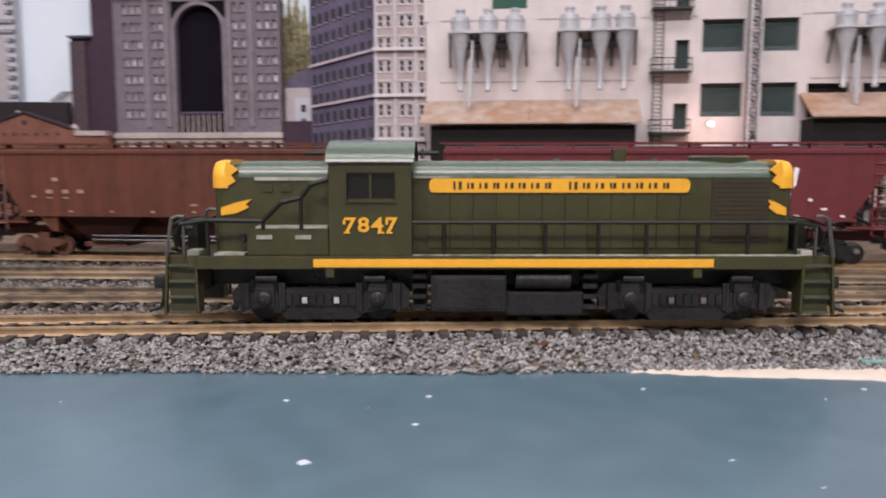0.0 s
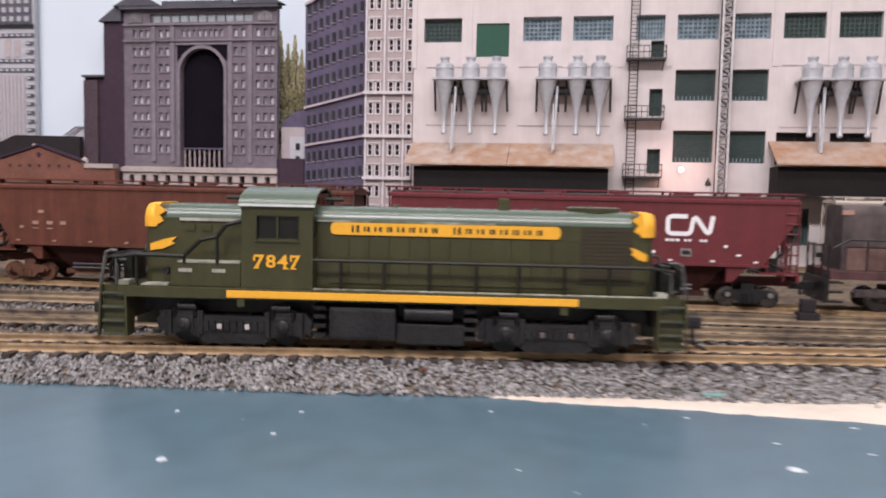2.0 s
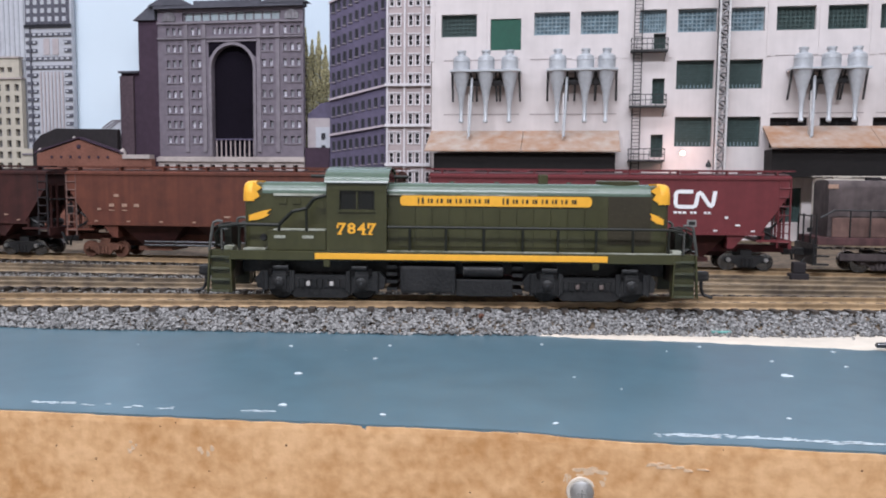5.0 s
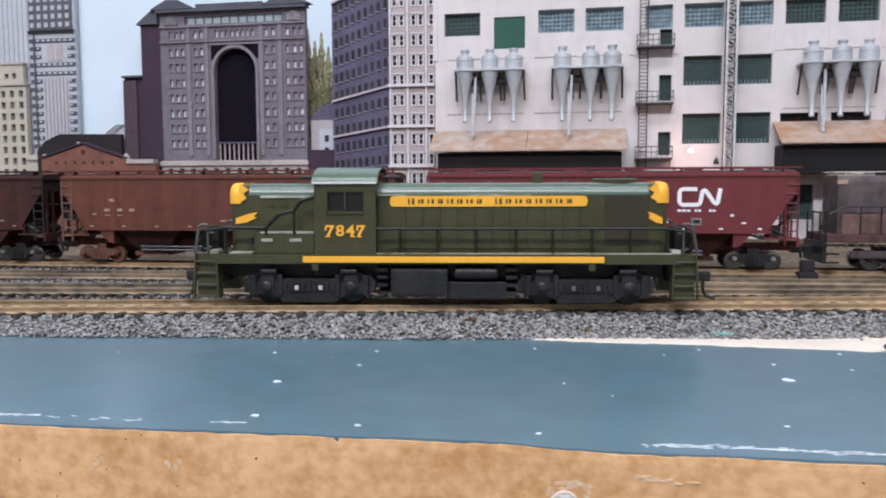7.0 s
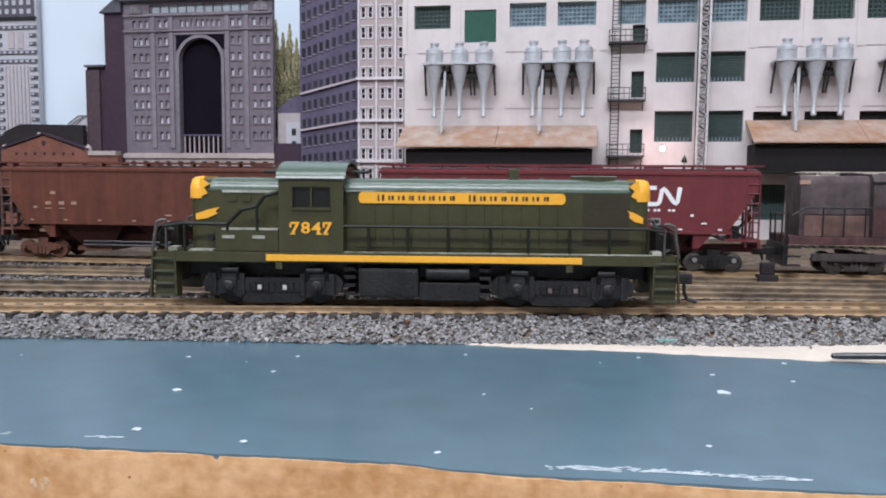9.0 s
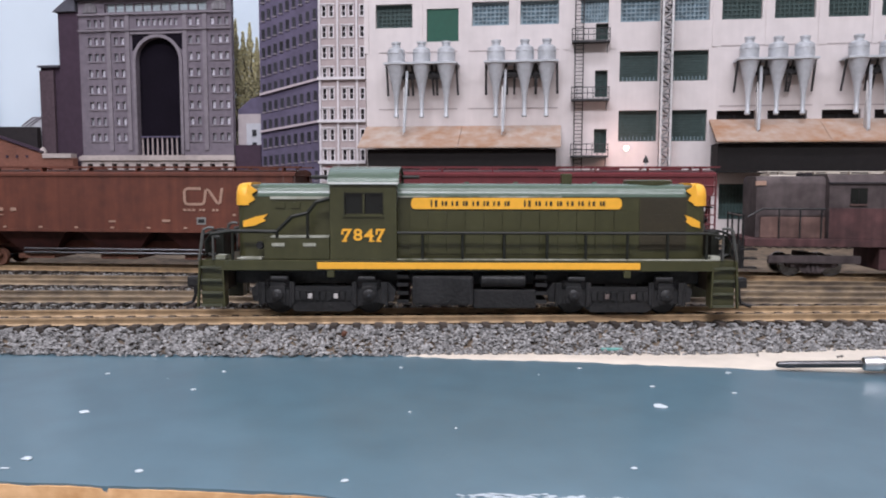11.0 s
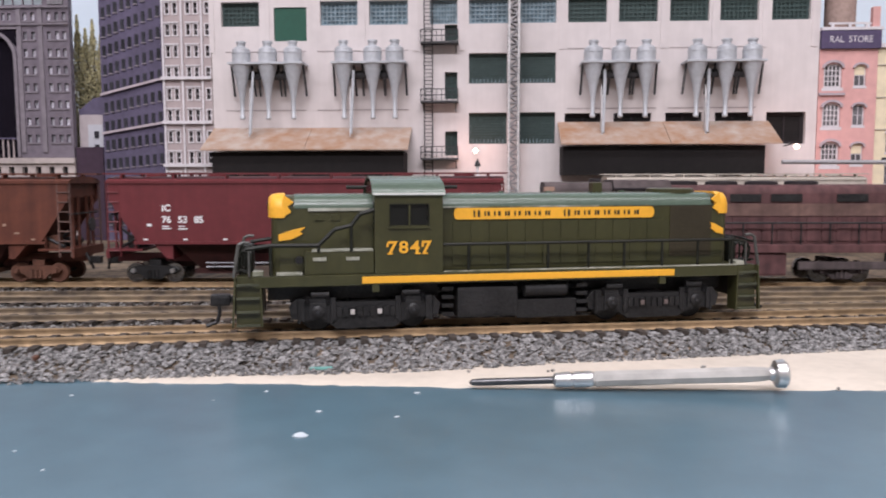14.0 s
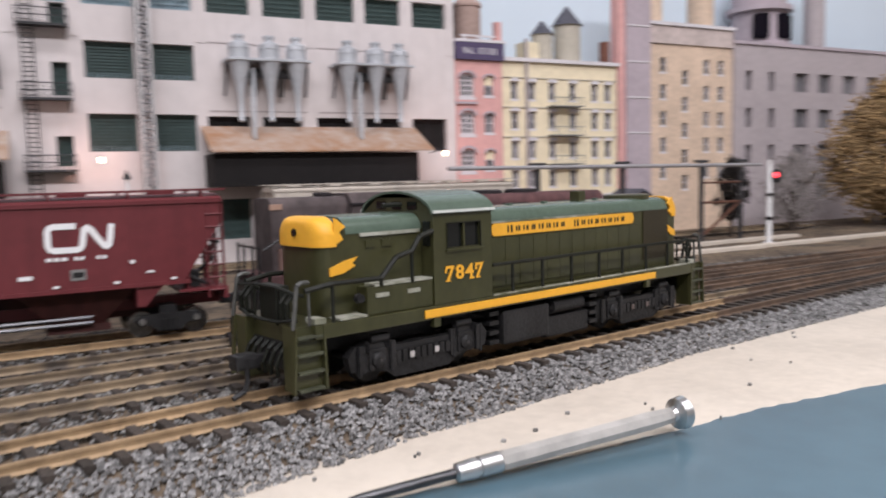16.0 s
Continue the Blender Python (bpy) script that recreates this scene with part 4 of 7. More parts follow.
    part("low_wing", B(-0.5403, -0.5255, 0.0, 0.004, -0.006, 0.077), M["beige"], t, "low beige side wing")
    part("wing_cornice", B(-0.5403, -0.5250, -0.0012, -0.0001, 0.070, 0.0718), M["arch_trim"], t)
    t = thing("white_tower", "pale high-rise with ribbed middle and dark window bands", "building", WALL)
    x0, x1, zt = -0.5395, -0.4860, 0.30
    part("wall", B(x0, x1, 0.010, 0.016, -0.006, zt), M["tower_white"], t)
    part("crown_face", B(x0 + 0.0004, x1 - 0.0018, 0.0094, 0.0099, 0.2075, zt), M["tower_dark"], t, "dark glazed upper storeys")
    lit = to_mesh("pane", B(-0.0021, 0.0021, 0.0086, 0.0093, -0.0024, 0.0024), M["tower_white"])
    for k in range(10):
        for i in range(6):
            piece("window", lit, t, x0 + 0.0045 + 0.0083 * i, 0, 0.2125 + 0.0087 * k)
    part("dark_band", B(x0 - 0.0006, x1 + 0.0002, 0.0080, 0.0099, 0.2040, 0.2070), M["pane_dark"], t, "dark cornice band")
    for z in (0.1965, 0.1715, 0.1625):
        part("dark_band", B(x0, x1, 0.0090, 0.0099, z - 0.0019, z + 0.0019), M["tower_dark"], t)
        for i in range(7):
            part("window", B(x0 + 0.009 + 0.0064 * i, x0 + 0.0122 + 0.0064 * i, 0.0084, 0.0089, z - 0.0011, z + 0.0011), M["tower_white"], t)
    for k in range(13):
        z = 0.1885 - 0.0085 * k
        if abs(z - 0.1715) < 0.003 or abs(z - 0.163) < 0.003:
            continue
        part("window_band", B(x0 + 0.0006, x0 + 0.0135, 0.0090, 0.0099, z - 0.0018, z + 0.0018), M["tower_dark"], t)
        part("window_band", B(x1 - 0.0085, x1 - 0.0006, 0.0090, 0.0099, z - 0.0018, z + 0.0018), M["tower_dark"], t)
        for wx in (x0 + 0.0105, x1 - 0.0060):
            part("window", B(wx - 0.0014, wx + 0.0014, 0.0084, 0.0089, z - 0.0010, z + 0.0010), M["tower_white"], t)
    part("corner_shaft", B(x0 + 0.0052, x0 + 0.0070, 0.0082, 0.0088, -0.006, 0.2035), M["tower_dark"], t)
    for x in np.linspace(x0 + 0.0165, x1 - 0.0115, 7):
        part("rib", B(x - 0.0008, x + 0.0008, 0.0090, 0.0099, -0.006, 0.158), M["grey_wall"], t)
    for x in (x0 + 0.021, x0 + 0.0315):
        part("louvre_panel", B(x, x + 0.0068, 0.0092, 0.0099, 0.1755, 0.1925), M["grey_wall"], t, "grey louvred panel")
    t = thing("grey_tower", "pale grey ribbed high-rise tower", "building", WALL)
    part("wall", B(-0.68, -0.5402, 0.012, 0.018, -0.006, 0.32), M["tower_pale"], t)
    for x in np.linspace(-0.676, -0.543, 24):
        part("rib", B(x - 0.001, x + 0.001, 0.0108, 0.0119, 0.12, 0.32), M["tower_white"], t)
    # houses further off between the blocks
    h = thing("small_grey_house", "small pale grey house between office blocks", "house", WALL)
    part("wall", B(-0.2275, -0.2035, 0.008, 0.014, -0.006, 0.108), M["grey_wall"], h)
    part("front", B(-0.2185, -0.2035, 0.006, 0.0078, -0.006, 0.099), M["tower_white"], h)
    rf = bmesh.new()
    prism(rf, [(-0.2275, 0.108), (-0.2035, 0.108), (-0.2035, 0.125), (-0.214, 0.1225), (-0.2275, 0.112)], "Y", 0.008, 0.014)
    part("roof", rf, M["blue_side"], h)
    for z in (0.09, 0.078):
        part("window", B(-0.2125, -0.2085, 0.0052, 0.0059, z - 0.003, z + 0.003), M["pane_dark"], h)
    h = thing("dark_shed", "low dark shed beside the stone block", "shed", WALL)
    part("wall", B(-0.2275, -0.2025, 0.0, 0.0055, -0.006, 0.0785), M["arch_side"], h)


def corner_block():
    """Tall block with a rosy front and a flank whose shade is painted purplish."""
    b = thing("corner_office_block", "tall office block with rosy front and purplish flank", "building", WALL)
    zs = [0.2371 - 0.0187 * k for k in range(13)]
    fc = [-0.1394, -0.1325, -0.1208, -0.1139, -0.1037]
    ow = [(c - 0.0017, c + 0.0017, z - 0.0047, z + 0.0047) for c in fc for z in zs]
    part("front", wall_sheet(bmesh.new(), -0.1445, -0.1005, -0.006, 0.2445, ow, 0.0, 0.006), M["blue_front"], b, "rosy stone front")
    pane = to_mesh("pane", B(-0.0018, 0.0018, 0.0032, 0.004, -0.0048, 0.0048), M["pane_dark"])
    ring = wall_sheet(bmesh.new(), -0.0026, 0.0026, -0.0058, 0.0056, [(-0.0016, 0.0016, -0.0046, 0.0046)], -0.0007, 0.0006)
    surround = to_mesh("surround", box(ring, -0.0016, 0.0016, 0.0008, 0.0014, -0.0003, 0.0003), M["white_trim"])
    head = to_mesh("lintel", B(-0.0066, 0.0066, -0.0015, -0.0008, 0.0057, 0.0068), M["white_trim"])
    for z in zs:
        for c in fc:
            piece("surround", surround, piece("window", pane, b, c, 0, z), 0, 0, 0)
        for c in (-0.13595, -0.11735):
            piece("lintel", head, b, c, 0, z)
    for z in (0.1388, 0.1000, 0.2455, 0.062):
        part("cornice", B(-0.1458, -0.1005, -0.0034, -0.0016, z - 0.0013, z + 0.0013), M["white_trim"], b, "white stone band")
    for x in (-0.1437, -0.1266, -0.1086):
        part("pilaster", B(x - 0.0009, x + 0.0009, -0.0016, -0.0009, -0.006, 0.2442), M["white_trim"], b)

    def lean(x, z):
        """Height of a storey line along the receding flank."""
        return z - 0.113 * (z - 0.0177) * (-0.1446 - x) / 0.058

    sc = [-0.1985, -0.1930, -0.1872, -0.1812, -0.1750, -0.1687, -0.1622, -0.1556, -0.1490]
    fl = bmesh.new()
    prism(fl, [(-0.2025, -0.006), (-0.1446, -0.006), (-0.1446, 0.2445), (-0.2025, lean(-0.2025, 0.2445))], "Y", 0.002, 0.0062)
    part("flank", fl, M["blue_side"], b, "flat flank with its shade painted purplish")
    pane2 = to_mesh("pane", B(-0.0015, 0.0015, 0.0012, 0.0019, -0.0044, 0.0044), M["pane_dark"])
    sill = to_mesh("sill", B(-0.0021, 0.0021, 0.0008, 0.0019, -0.0056, -0.0046), M["arch_trim"])
    for z in zs:
        for c in sc:
            if lean(c, z) < 0.232:
                piece("sill", sill, piece("window", pane2, b, c, 0, lean(c, z)), 0, 0, 0)
    # The front's white bands again, coloured mauve for the flank's shade.
    for z in (0.1388, 0.1000, 0.2440):
        bm = bmesh.new()
        zl = lean(-0.2025, z)
        prism(bm, [(-0.2025, zl - 0.001), (-0.1459, z - 0.001), (-0.1459, z + 0.001), (-0.2025, zl + 0.001)], "Y", -0.0008, 0.0011)
        part("cornice", bm, M["mauve"], b, "stone band with its shade painted purple")


def clump_tree(name, label, x, y, z0, w, h, leaf, seed, conifer=False, n=260, fine=1.0):
    rng = random.Random(seed)
    t = thing(name, label, "tree", WALL @ pose(x, y, z0))
    bm = bmesh.new()
    rod(bm, (0, 0, 0), (0.001, 0, h * 0.55), w * 0.05, w * 0.025, 7)
    for k in range(5):
        a = k * 1.3
        rod(bm, (0, 0, h * (0.2 + 0.07 * k)), (w * 0.3 * math.cos(a), w * 0.2 * math.sin(a), h * (0.45 + 0.08 * k)), w * 0.018, w * 0.006, 5)
    part("trunk", bm, M["bark"], t)
    spots = []
    boughs = []
    for k in range(34):
        a, v = k * 2.4, (k + 0.5) / 34
        rr = w * 0.42 * math.sqrt(max(0.05, 1 - (2 * v - 0.9) ** 2)) * rng.uniform(0.45, 1.1)
        boughs.append((rr * math.cos(a), 0.5 * rr * math.sin(a), h * (0.26 + 0.68 * v), w * rng.uniform(0.045, 0.085)))
    for i in range(n * 12):
        if conifer:
            v = rng.random() ** 0.8
            lim = w * 0.5 * (1 - v) * (0.65 + 0.5 * abs(math.sin(v * 22)))
            a = rng.uniform(0, 6.283)
            rr = lim * math.sqrt(rng.random())
            spots.append((rr * math.cos(a), 0.35 * rr * math.sin(a), h * (0.12 + 0.88 * v)))
        else:
            c = boughs[i % 34]
            if i % 4:
                spots.append((rng.gauss(c[0], c[3]), rng.gauss(c[1], c[3] * 0.7), rng.gauss(c[2], c[3] * 0.8)))
                continue
            a, v = rng.uniform(0, 6.283), rng.random()
            lobe = 0.74 + 0.5 * noise.noise((math.cos(a) * 2 + seed, v * 4, 0))
            rr = w * 0.40 * lobe * math.sqrt(max(0.0, 1 - (2 * v - 0.95) ** 2)) * math.sqrt(rng.random())
            spots.append((rr * math.cos(a), 0.5 * rr * math.sin(a), h * (0.22 + 0.78 * v)))
    ob = scatter("crown", spots, M[leaf], "leaf clumps", seed, max(w * 0.012 * fine, 0.0006), max(w * 0.026 * fine, 0.0014))
    ob.parent = t


def right_town():
    p = thing("pink_shop_building", "pink plaster shop with a dark sign band", "building", WALL)
    zs = [0.136, 0.103, 0.070, 0.037]
    ow = []
    for z in zs:
        ow += [(0.4275, 0.4425, z - 0.010, z + 0.010), (0.4525, 0.4625, z - 0.009, z + 0.009)]
    part("wall", wall_sheet(bmesh.new(), 0.4236, 0.4715, -0.006, 0.158, ow, 0.0, 0.006), M["pink"], p)
    wide, slim = framed_window(0.015, 0.020, M["pane_grey"], M["white_trim"], 3, 3), framed_window(0.010, 0.018, M["pane_grey"], M["white_trim"], 1, 1)
    for k, z in enumerate(zs):
        put_window(wide, p, 0.435, 0.001, z - 0.010)
        put_window(slim, p, 0.4575, 0.001, z - 0.009)
        if k != 1:
            part("blind", B(0.4533, 0.4617, 0.0012, 0.0015, z + 0.0005, z + 0.0085), M["yellow_wall"], p, "cream window blind")
        for cx, hw, zt in ((0.435, 0.0082, z + 0.0065), (0.4575, 0.0058, z + 0.0062)):
            outer = [(cx + hw * 1.12 * math.cos(a), zt + hw * 0.78 * math.sin(a)) for a in np.linspace(0, math.pi, 11)]
            inner = [(cx + hw * 0.86 * math.cos(a), zt + hw * 0.54 * math.sin(a)) for a in np.linspace(math.pi, 0, 11)]
            part("arched_hood", prism(bmesh.new(), outer + inner, "Y", -0.0018, -0.0001), M["mauve"], p)
            for s_ in (-1, 1):
                q = [(cx + s_ * hw * 0.97, zt + hw * 0.66)] + [(cx + s_ * hw * 0.90 * math.cos(a), zt + hw * 0.58 * math.sin(a)) for a in np.linspace(0.1, 1.35, 6)]
                part("arch_corner", prism(bmesh.new(), q, "Y", -0.0002, 0.0009), M["pink"], p)
    part("string_course", B(0.4236, 0.4450, -0.0022, -0.0001, 0.1195, 0.1215), M["mauve"], p)
    part("sign_band", B(0.4236, 0.4725, -0.003, 0.004, 0.1582, 0.1732), M["sign_blue"], p, "dark blue sign band with pale lettering")
    lettering("sign_lettering", "RAL  STORE", 0.0078, M["white_trim"], p, pose(0.4478, -0.0032, 0.1655), width=0.86)
    part("cornice", B(0.4236, 0.4735, -0.0035, 0.006, 0.1734, 0.1758), M["white_trim"], p)
    part("roof_rail", B(0.430, 0.4645, -0.001, 0.001, 0.1785, 0.1800), M["white_trim"], p)
    for x in (0.433, 0.447, 0.461):
        part("rail_post", B(x - 0.0012, x + 0.0012, -0.001, 0.001, 0.1759, 0.1785), M["white_trim"], p)
    bm = lathe(bmesh.new(), [(0.1760, 0.0125), (0.2060, 0.0125), (0.2065, 0.0135), (0.209, 0.0135), (0.220, 0.001)], (0.4455, 0.016, 0), n=16)
    part("water_tank", bm, mat("tank_wood", (0.40, 0.29, 0.25), 0.85, scale=300), p, "wooden roof tank", smooth=True)
    part("chimney", B(0.4665, 0.4725, 0.001, 0.006, 0.1760, 0.1930), M["pink"], p)
    y = thing("yellow_apartment_building", "pale yellow apartment house with iron balconies", "building", WALL)
    cols = [0.486, 0.505, 0.528, 0.552, 0.578, 0.594]
    zs = [0.133, 0.106, 0.079, 0.052, 0.025]
    ow = [(c - 0.004, c + 0.004, z - 0.008, z + 0.008) for c in cols for z in zs]
    part("wall", wall_sheet(bmesh.new(), 0.4722, 0.605, -0.006, 0.159, ow, 0.002, 0.006), M["yellow_wall"], y)
    w = framed_window(0.008, 0.016, M["pane_grey"], M["white_trim"], 1, 1)
    hood = to_mesh("hood", prism(bmesh.new(), [(-0.0052, 0.0082), (0.0052, 0.0082), (0.0046, 0.0104), (0.0, 0.0116), (-0.0046, 0.0104)], "Y", 0.0004, 0.0019), M["white_trim"])
    for c in cols:
        for z in zs:
            put_window(w, y, c, 0.003, z - 0.008)
            piece("hood", hood, y, c, 0, z)
    for z in (0.1445, 0.1175, 0.0905, 0.0635):
        part("string_course", B(0.4722, 0.605, 0.0010, 0.0019, z, z + 0.0008), M["beige"], y)
    part("cornice", B(0.4722, 0.607, -0.0012, 0.008, 0.1592, 0.1625), M["white_trim"], y)
    for z in (0.123, 0.096, 0.069):
        c = bmesh.new()
        box(c, 0.522, 0.558, -0.008, 0.0018, z - 0.0045, z - 0.0035)
        for k in range(10):
            x = 0.5225 + k * 0.0039
            rod(c, (x, -0.0078, z - 0.0035), (x, -0.0078, z + 0.004), 0.0003, n=5)
        bar_path(c, [(0.5222, -0.0078, z + 0.004), (0.5578, -0.0078, z + 0.004)], 0.0004)
        part("balcony", c, M["frame_grey"], y, "slim iron balcony")
    part("down_pipe", B(0.4975, 0.4995, -0.001, 0.0018, -0.006, 0.18), M["grey_wall"], y)
    for x, r0, h0 in ((0.527, 0.010, 0.024), (0.556, 0.013, 0.034)):
        bm = lathe(bmesh.new(), [(0.1627, r0), (0.1627 + h0, r0), (0.1627 + h0 + 0.0005, r0 * 1.08), (0.1627 + h0 * 1.55, 0.001)], (x, 0.016, 0), n=14)
        part("water_tank", bm, M["beige"], y, "roof water tank", smooth=True)
        hat = lathe(bmesh.new(), [(0.1627 + h0 + 0.0006, r0 * 1.16), (0.1627 + h0 * 1.56, 0.0012)], (x, 0.016, 0), n=14)
        part("tank_roof", hat, M["arch_roof"], y, "dark conical tank roof", smooth=True)
    part("stair_house", B(0.5, 0.515, 0.004, 0.02, 0.1627, 0.178), M["yellow_wall"], y)
    part("chimney", B(0.592, 0.598, 0.004, 0.012, 0.1627, 0.183), M["brick"], y)
    m = thing("mauve_pier", "tall mauve plaster stair tower", "building", WALL)
    part("shaft", B(0.6155, 0.6465, -0.001, 0.012, -0.006, 0.262), M["mauve"], m)
    part("edge", B(0.6065, 0.6152, 0.001, 0.012, -0.006, 0.262), M["pink"], m, "shaded rosy edge")
    for z in (0.2, 0.165, 0.13, 0.095):
        part("joint", B(0.616, 0.646, -0.0016, -0.0011, z - 0.0007, z + 0.0007), M["white_trim"], m)
    t = thing("tan_brick_building", "tan brick apartment house with a pale parapet", "building", WALL)
    cols, zs = [0.667, 0.697, 0.727, 0.748], [0.164, 0.137, 0.11, 0.083, 0.056]
    ow = [(c - 0.0042, c + 0.0042, z - 0.0075, z + 0.0075) for i, c in enumerate(cols) for z in [q - (0.012 if i == 1 else 0) for q in zs]]
    part("wall", wall_sheet(bmesh.new(), 0.6468, 0.7645, -0.006, 0.185, ow, 0.003, 0.006), M["tan_wall"], t)
    part("parapet", B(0.6468, 0.7645, 0.001, 0.009, 0.1852, 0.203), mat("parapet_pale", (0.58, 0.49, 0.46), 0.85, scale=200), t)
    part("coping", B(0.6468, 0.7665, -0.001, 0.009, 0.2032, 0.2065), M["white_trim"], t)
    w = framed_window(0.0084, 0.015, M["pane_grey"], M["white_trim"], 0, 1)
    for a, c, z0, z1 in ow:
        put_window(w, t, (a + c) / 2, 0.004, z0)
    for x, r0 in ((0.668, 0.010), (0.735, 0.014)):
        bm = lathe(bmesh.new(), [(0.2067, r0), (0.25, r0), (0.262, 0.002)], (x, 0.02, 0), n=14)
        part("water_tank", bm, M["tan_wall"], t, "roof water tank", smooth=True)
    g = thing("grey_warehouse", "mauve-grey warehouse with square windows", "building", WALL)
    cols, zs = [0.787, 0.823, 0.872, 0.912, 0.955, 1.0, 1.05, 1.1], [0.152, 0.112, 0.072, 0.032]
    ow = []
    for i, c in enumerate(cols):
        hw = 0.0048 if i < 2 else 0.0115
        ow += [(c - hw, c + hw, z - 0.0105, z + 0.0105) for z in zs]
    part("wall", wall_sheet(bmesh.new(), 0.7648, 1.25, -0.006, 0.190, ow, 0.0, 0.008), M["grey_wall"], g)
    part("glazing", B(0.767, 1.24, 0.005, 0.006, 0.01, 0.175), M["pane_grey"], g)
    part("coping", B(0.7648, 1.25, -0.002, 0.009, 0.1902, 0.1935), M["mauve"], g)
    hd = bmesh.new()
    lathe(hd, [(0.1936, 0.034), (0.198, 0.034), (0.198, 0.030), (0.232, 0.030), (0.2325, 0.036), (0.238, 0.036), (0.2385, 0.03), (0.27, 0.03)], (0.842, 0.035, 0), n=24)
    part("rotunda", hd, M["mauve"], g, "round belvedere on the roof", smooth=True)
    for a in (-2.35, -1.45, -0.7):
        bx, by = 0.842 + 0.0302 * math.cos(a), 0.035 + 0.0302 * math.sin(a)
        hole = B(-0.0085, 0.0085, -0.0022, 0.0006, 0.201, 0.228, bevel=0.004)
        ob = part("arch_hole", hole, M["arch_black"], g)
        ob.matrix_basis = pose(bx, by, 0, 0, 0, math.degrees(a) + 90)
    part("chimney", lathe(bmesh.new(), [(0.1936, 0.012), (0.29, 0.012)], (0.93, 0.03, 0), n=14), M["grey_wall"], g, smooth=True)


def right_yard():
    p = thing("pipe_rack", "thin grey pipe carried on low posts", "pipe rack", pose(0, 0.36, 0))
    bm = bmesh.new()
    bar_path(bm, [(0.36, 0, 0.0615), (0.665, 0, 0.0595)], 0.0016, 10)
    part("pipe", bm, M["tower_grey"], p, smooth=True)
    for x in (0.437, 0.517, 0.6, 0.645):
        part("post", B(x - 0.0016, x + 0.0016, 0.0018, 0.0045, -0.0065, 0.062), M["iron"], p)
        part("cap", B(x - 0.007, x + 0.007, 0.0012, 0.005, 0.0622, 0.0645, bevel=0.0008), M["iron"], p)
    bm = bmesh.new()
    bar_path(bm, [(0.602, 0.003, 0.0), (0.644, 0.003, 0.028)], 0.0012)
    bar_path(bm, [(0.602, 0.003, 0.028), (0.644, 0.003, 0.028)], 0.0012)
    bar_path(bm, [(0.602, 0.003, 0.045), (0.644, 0.003, 0.045)], 0.0010)
    part("brace", bm, M["rust"], p)
    for x0, x1, off in ((0.50, 0.70, 0.030), (0.48, 1.10, -0.014)):
        xs = np.linspace(x0, x1, 60)
        line = [(x, 0.31 + off + math.tan(radians(HOP_A)) * (x - 0.6215) + 0.0012 * noise.noise((x * 70, off * 50, 0))) for x in xs]
        back = [(x, y + 0.0085 + 0.0012 * noise.noise((x * 90, 7, 0))) for x, y in reversed(line)]
        solid("pale_path", prism(bmesh.new(), line + back, "Z", -0.0075, -0.0033), M["sand"], "pale strip along the far yard", "path", kind="structure")
    st = thing("yard_post", "slim pale post with a small black lantern cap", "post", pose(0.1426, 0.326, -0.0065))
    part("post", rod(bmesh.new(), (0, 0, 0), (0, 0, 0.0650), 0.0010, 0.0009, 8), M["lettering"], st)
    part("lantern_cap", lathe(bmesh.new(), [(0.0650, 0.0009), (0.0655, 0.0022), (0.0672, 0.0018), (0.0690, 0.0008), (0.0705, 0.0003)], n=12), M["black"], st, "small black lantern cap", smooth=True)
    sh = thing("low_depot", "low pale depot with dark gable roofs beside the pipe rack", "depot", pose(0.49, 0.405, -0.0065, 0, 0, 2.6))
    part("wall", B(-0.045, 0.100, 0.0, 0.030, 0, 0.036), M["tan_wall"], sh)
    part("eave_band", B(-0.047, 0.066, -0.004, 0.030, 0.0362, 0.0430), M["mauve"], sh, "mauve eave band")
    part("gable", prism(bmesh.new(), [(0.0685, 0.0362), (0.097, 0.0362), (0.083, 0.0450)], "Y", 0.0, 0.030), M["tan_wall"], sh)
    for p, q in (((0.0665, 0.0355), (0.083, 0.0455)), ((0.083, 0.0455), (0.100, 0.0355))):
        part("roof_slope", prism(bmesh.new(), [p, q, (q[0], q[1] + 0.002), (p[0], p[1] + 0.002)], "Y", -0.004, 0.031), M["arch_roof"], sh, "dark gable roof")
    for x in (-0.03, 0.0, 0.03, 0.083):
        part("window", B(x - 0.006, x + 0.006, -0.0008, -0.0001, 0.014, 0.030), M["pane_grey"], sh)
    s = thing("signal_mast", "white signal mast with a lit red lamp", "signal", pose(0.6215, 0.31, -0.0065))
    bm = bmesh.new()
    rod(bm, (0, 0, 0), (0, 0, 0.069), 0.0022, 0.0018, 10)
    part("mast", bm, M["lettering"], s, smooth=True)
    for z in (0.021, 0.040):
        part("clamp", lathe(bmesh.new(), [(z, 0.0025), (z + 0.0025, 0.0025)], n=10), M["black"], s)
    part("foot", B(-0.003, 0.003, -0.003, 0.003, 0.0, 0.003), M["lettering"], s)
    bm = lathe(bmesh.new(), [(-0.0022, 0.0058), (-0.001, 0.0058), (0.003, 0.003)], (0.0058, 0, 0.056), axis="Y", n=18)
    part("target", bm, M["black"], s, "round black signal target", smooth=True)
    bm = lathe(bmesh.new(), [(-0.0034, 0.0018), (-0.0024, 0.0022)], (0.0048, 0, 0.057), axis="Y", n=14)
    part("lamp_lens", bm, M["red_lamp"], s, "glowing red lens", smooth=True)
    clump_tree("dark_shrub", "tall dark leafy shrub before grey wall", 0.652, -0.1, -0.006, 0.036, 0.074, "leaf_dark", 21, n=330)
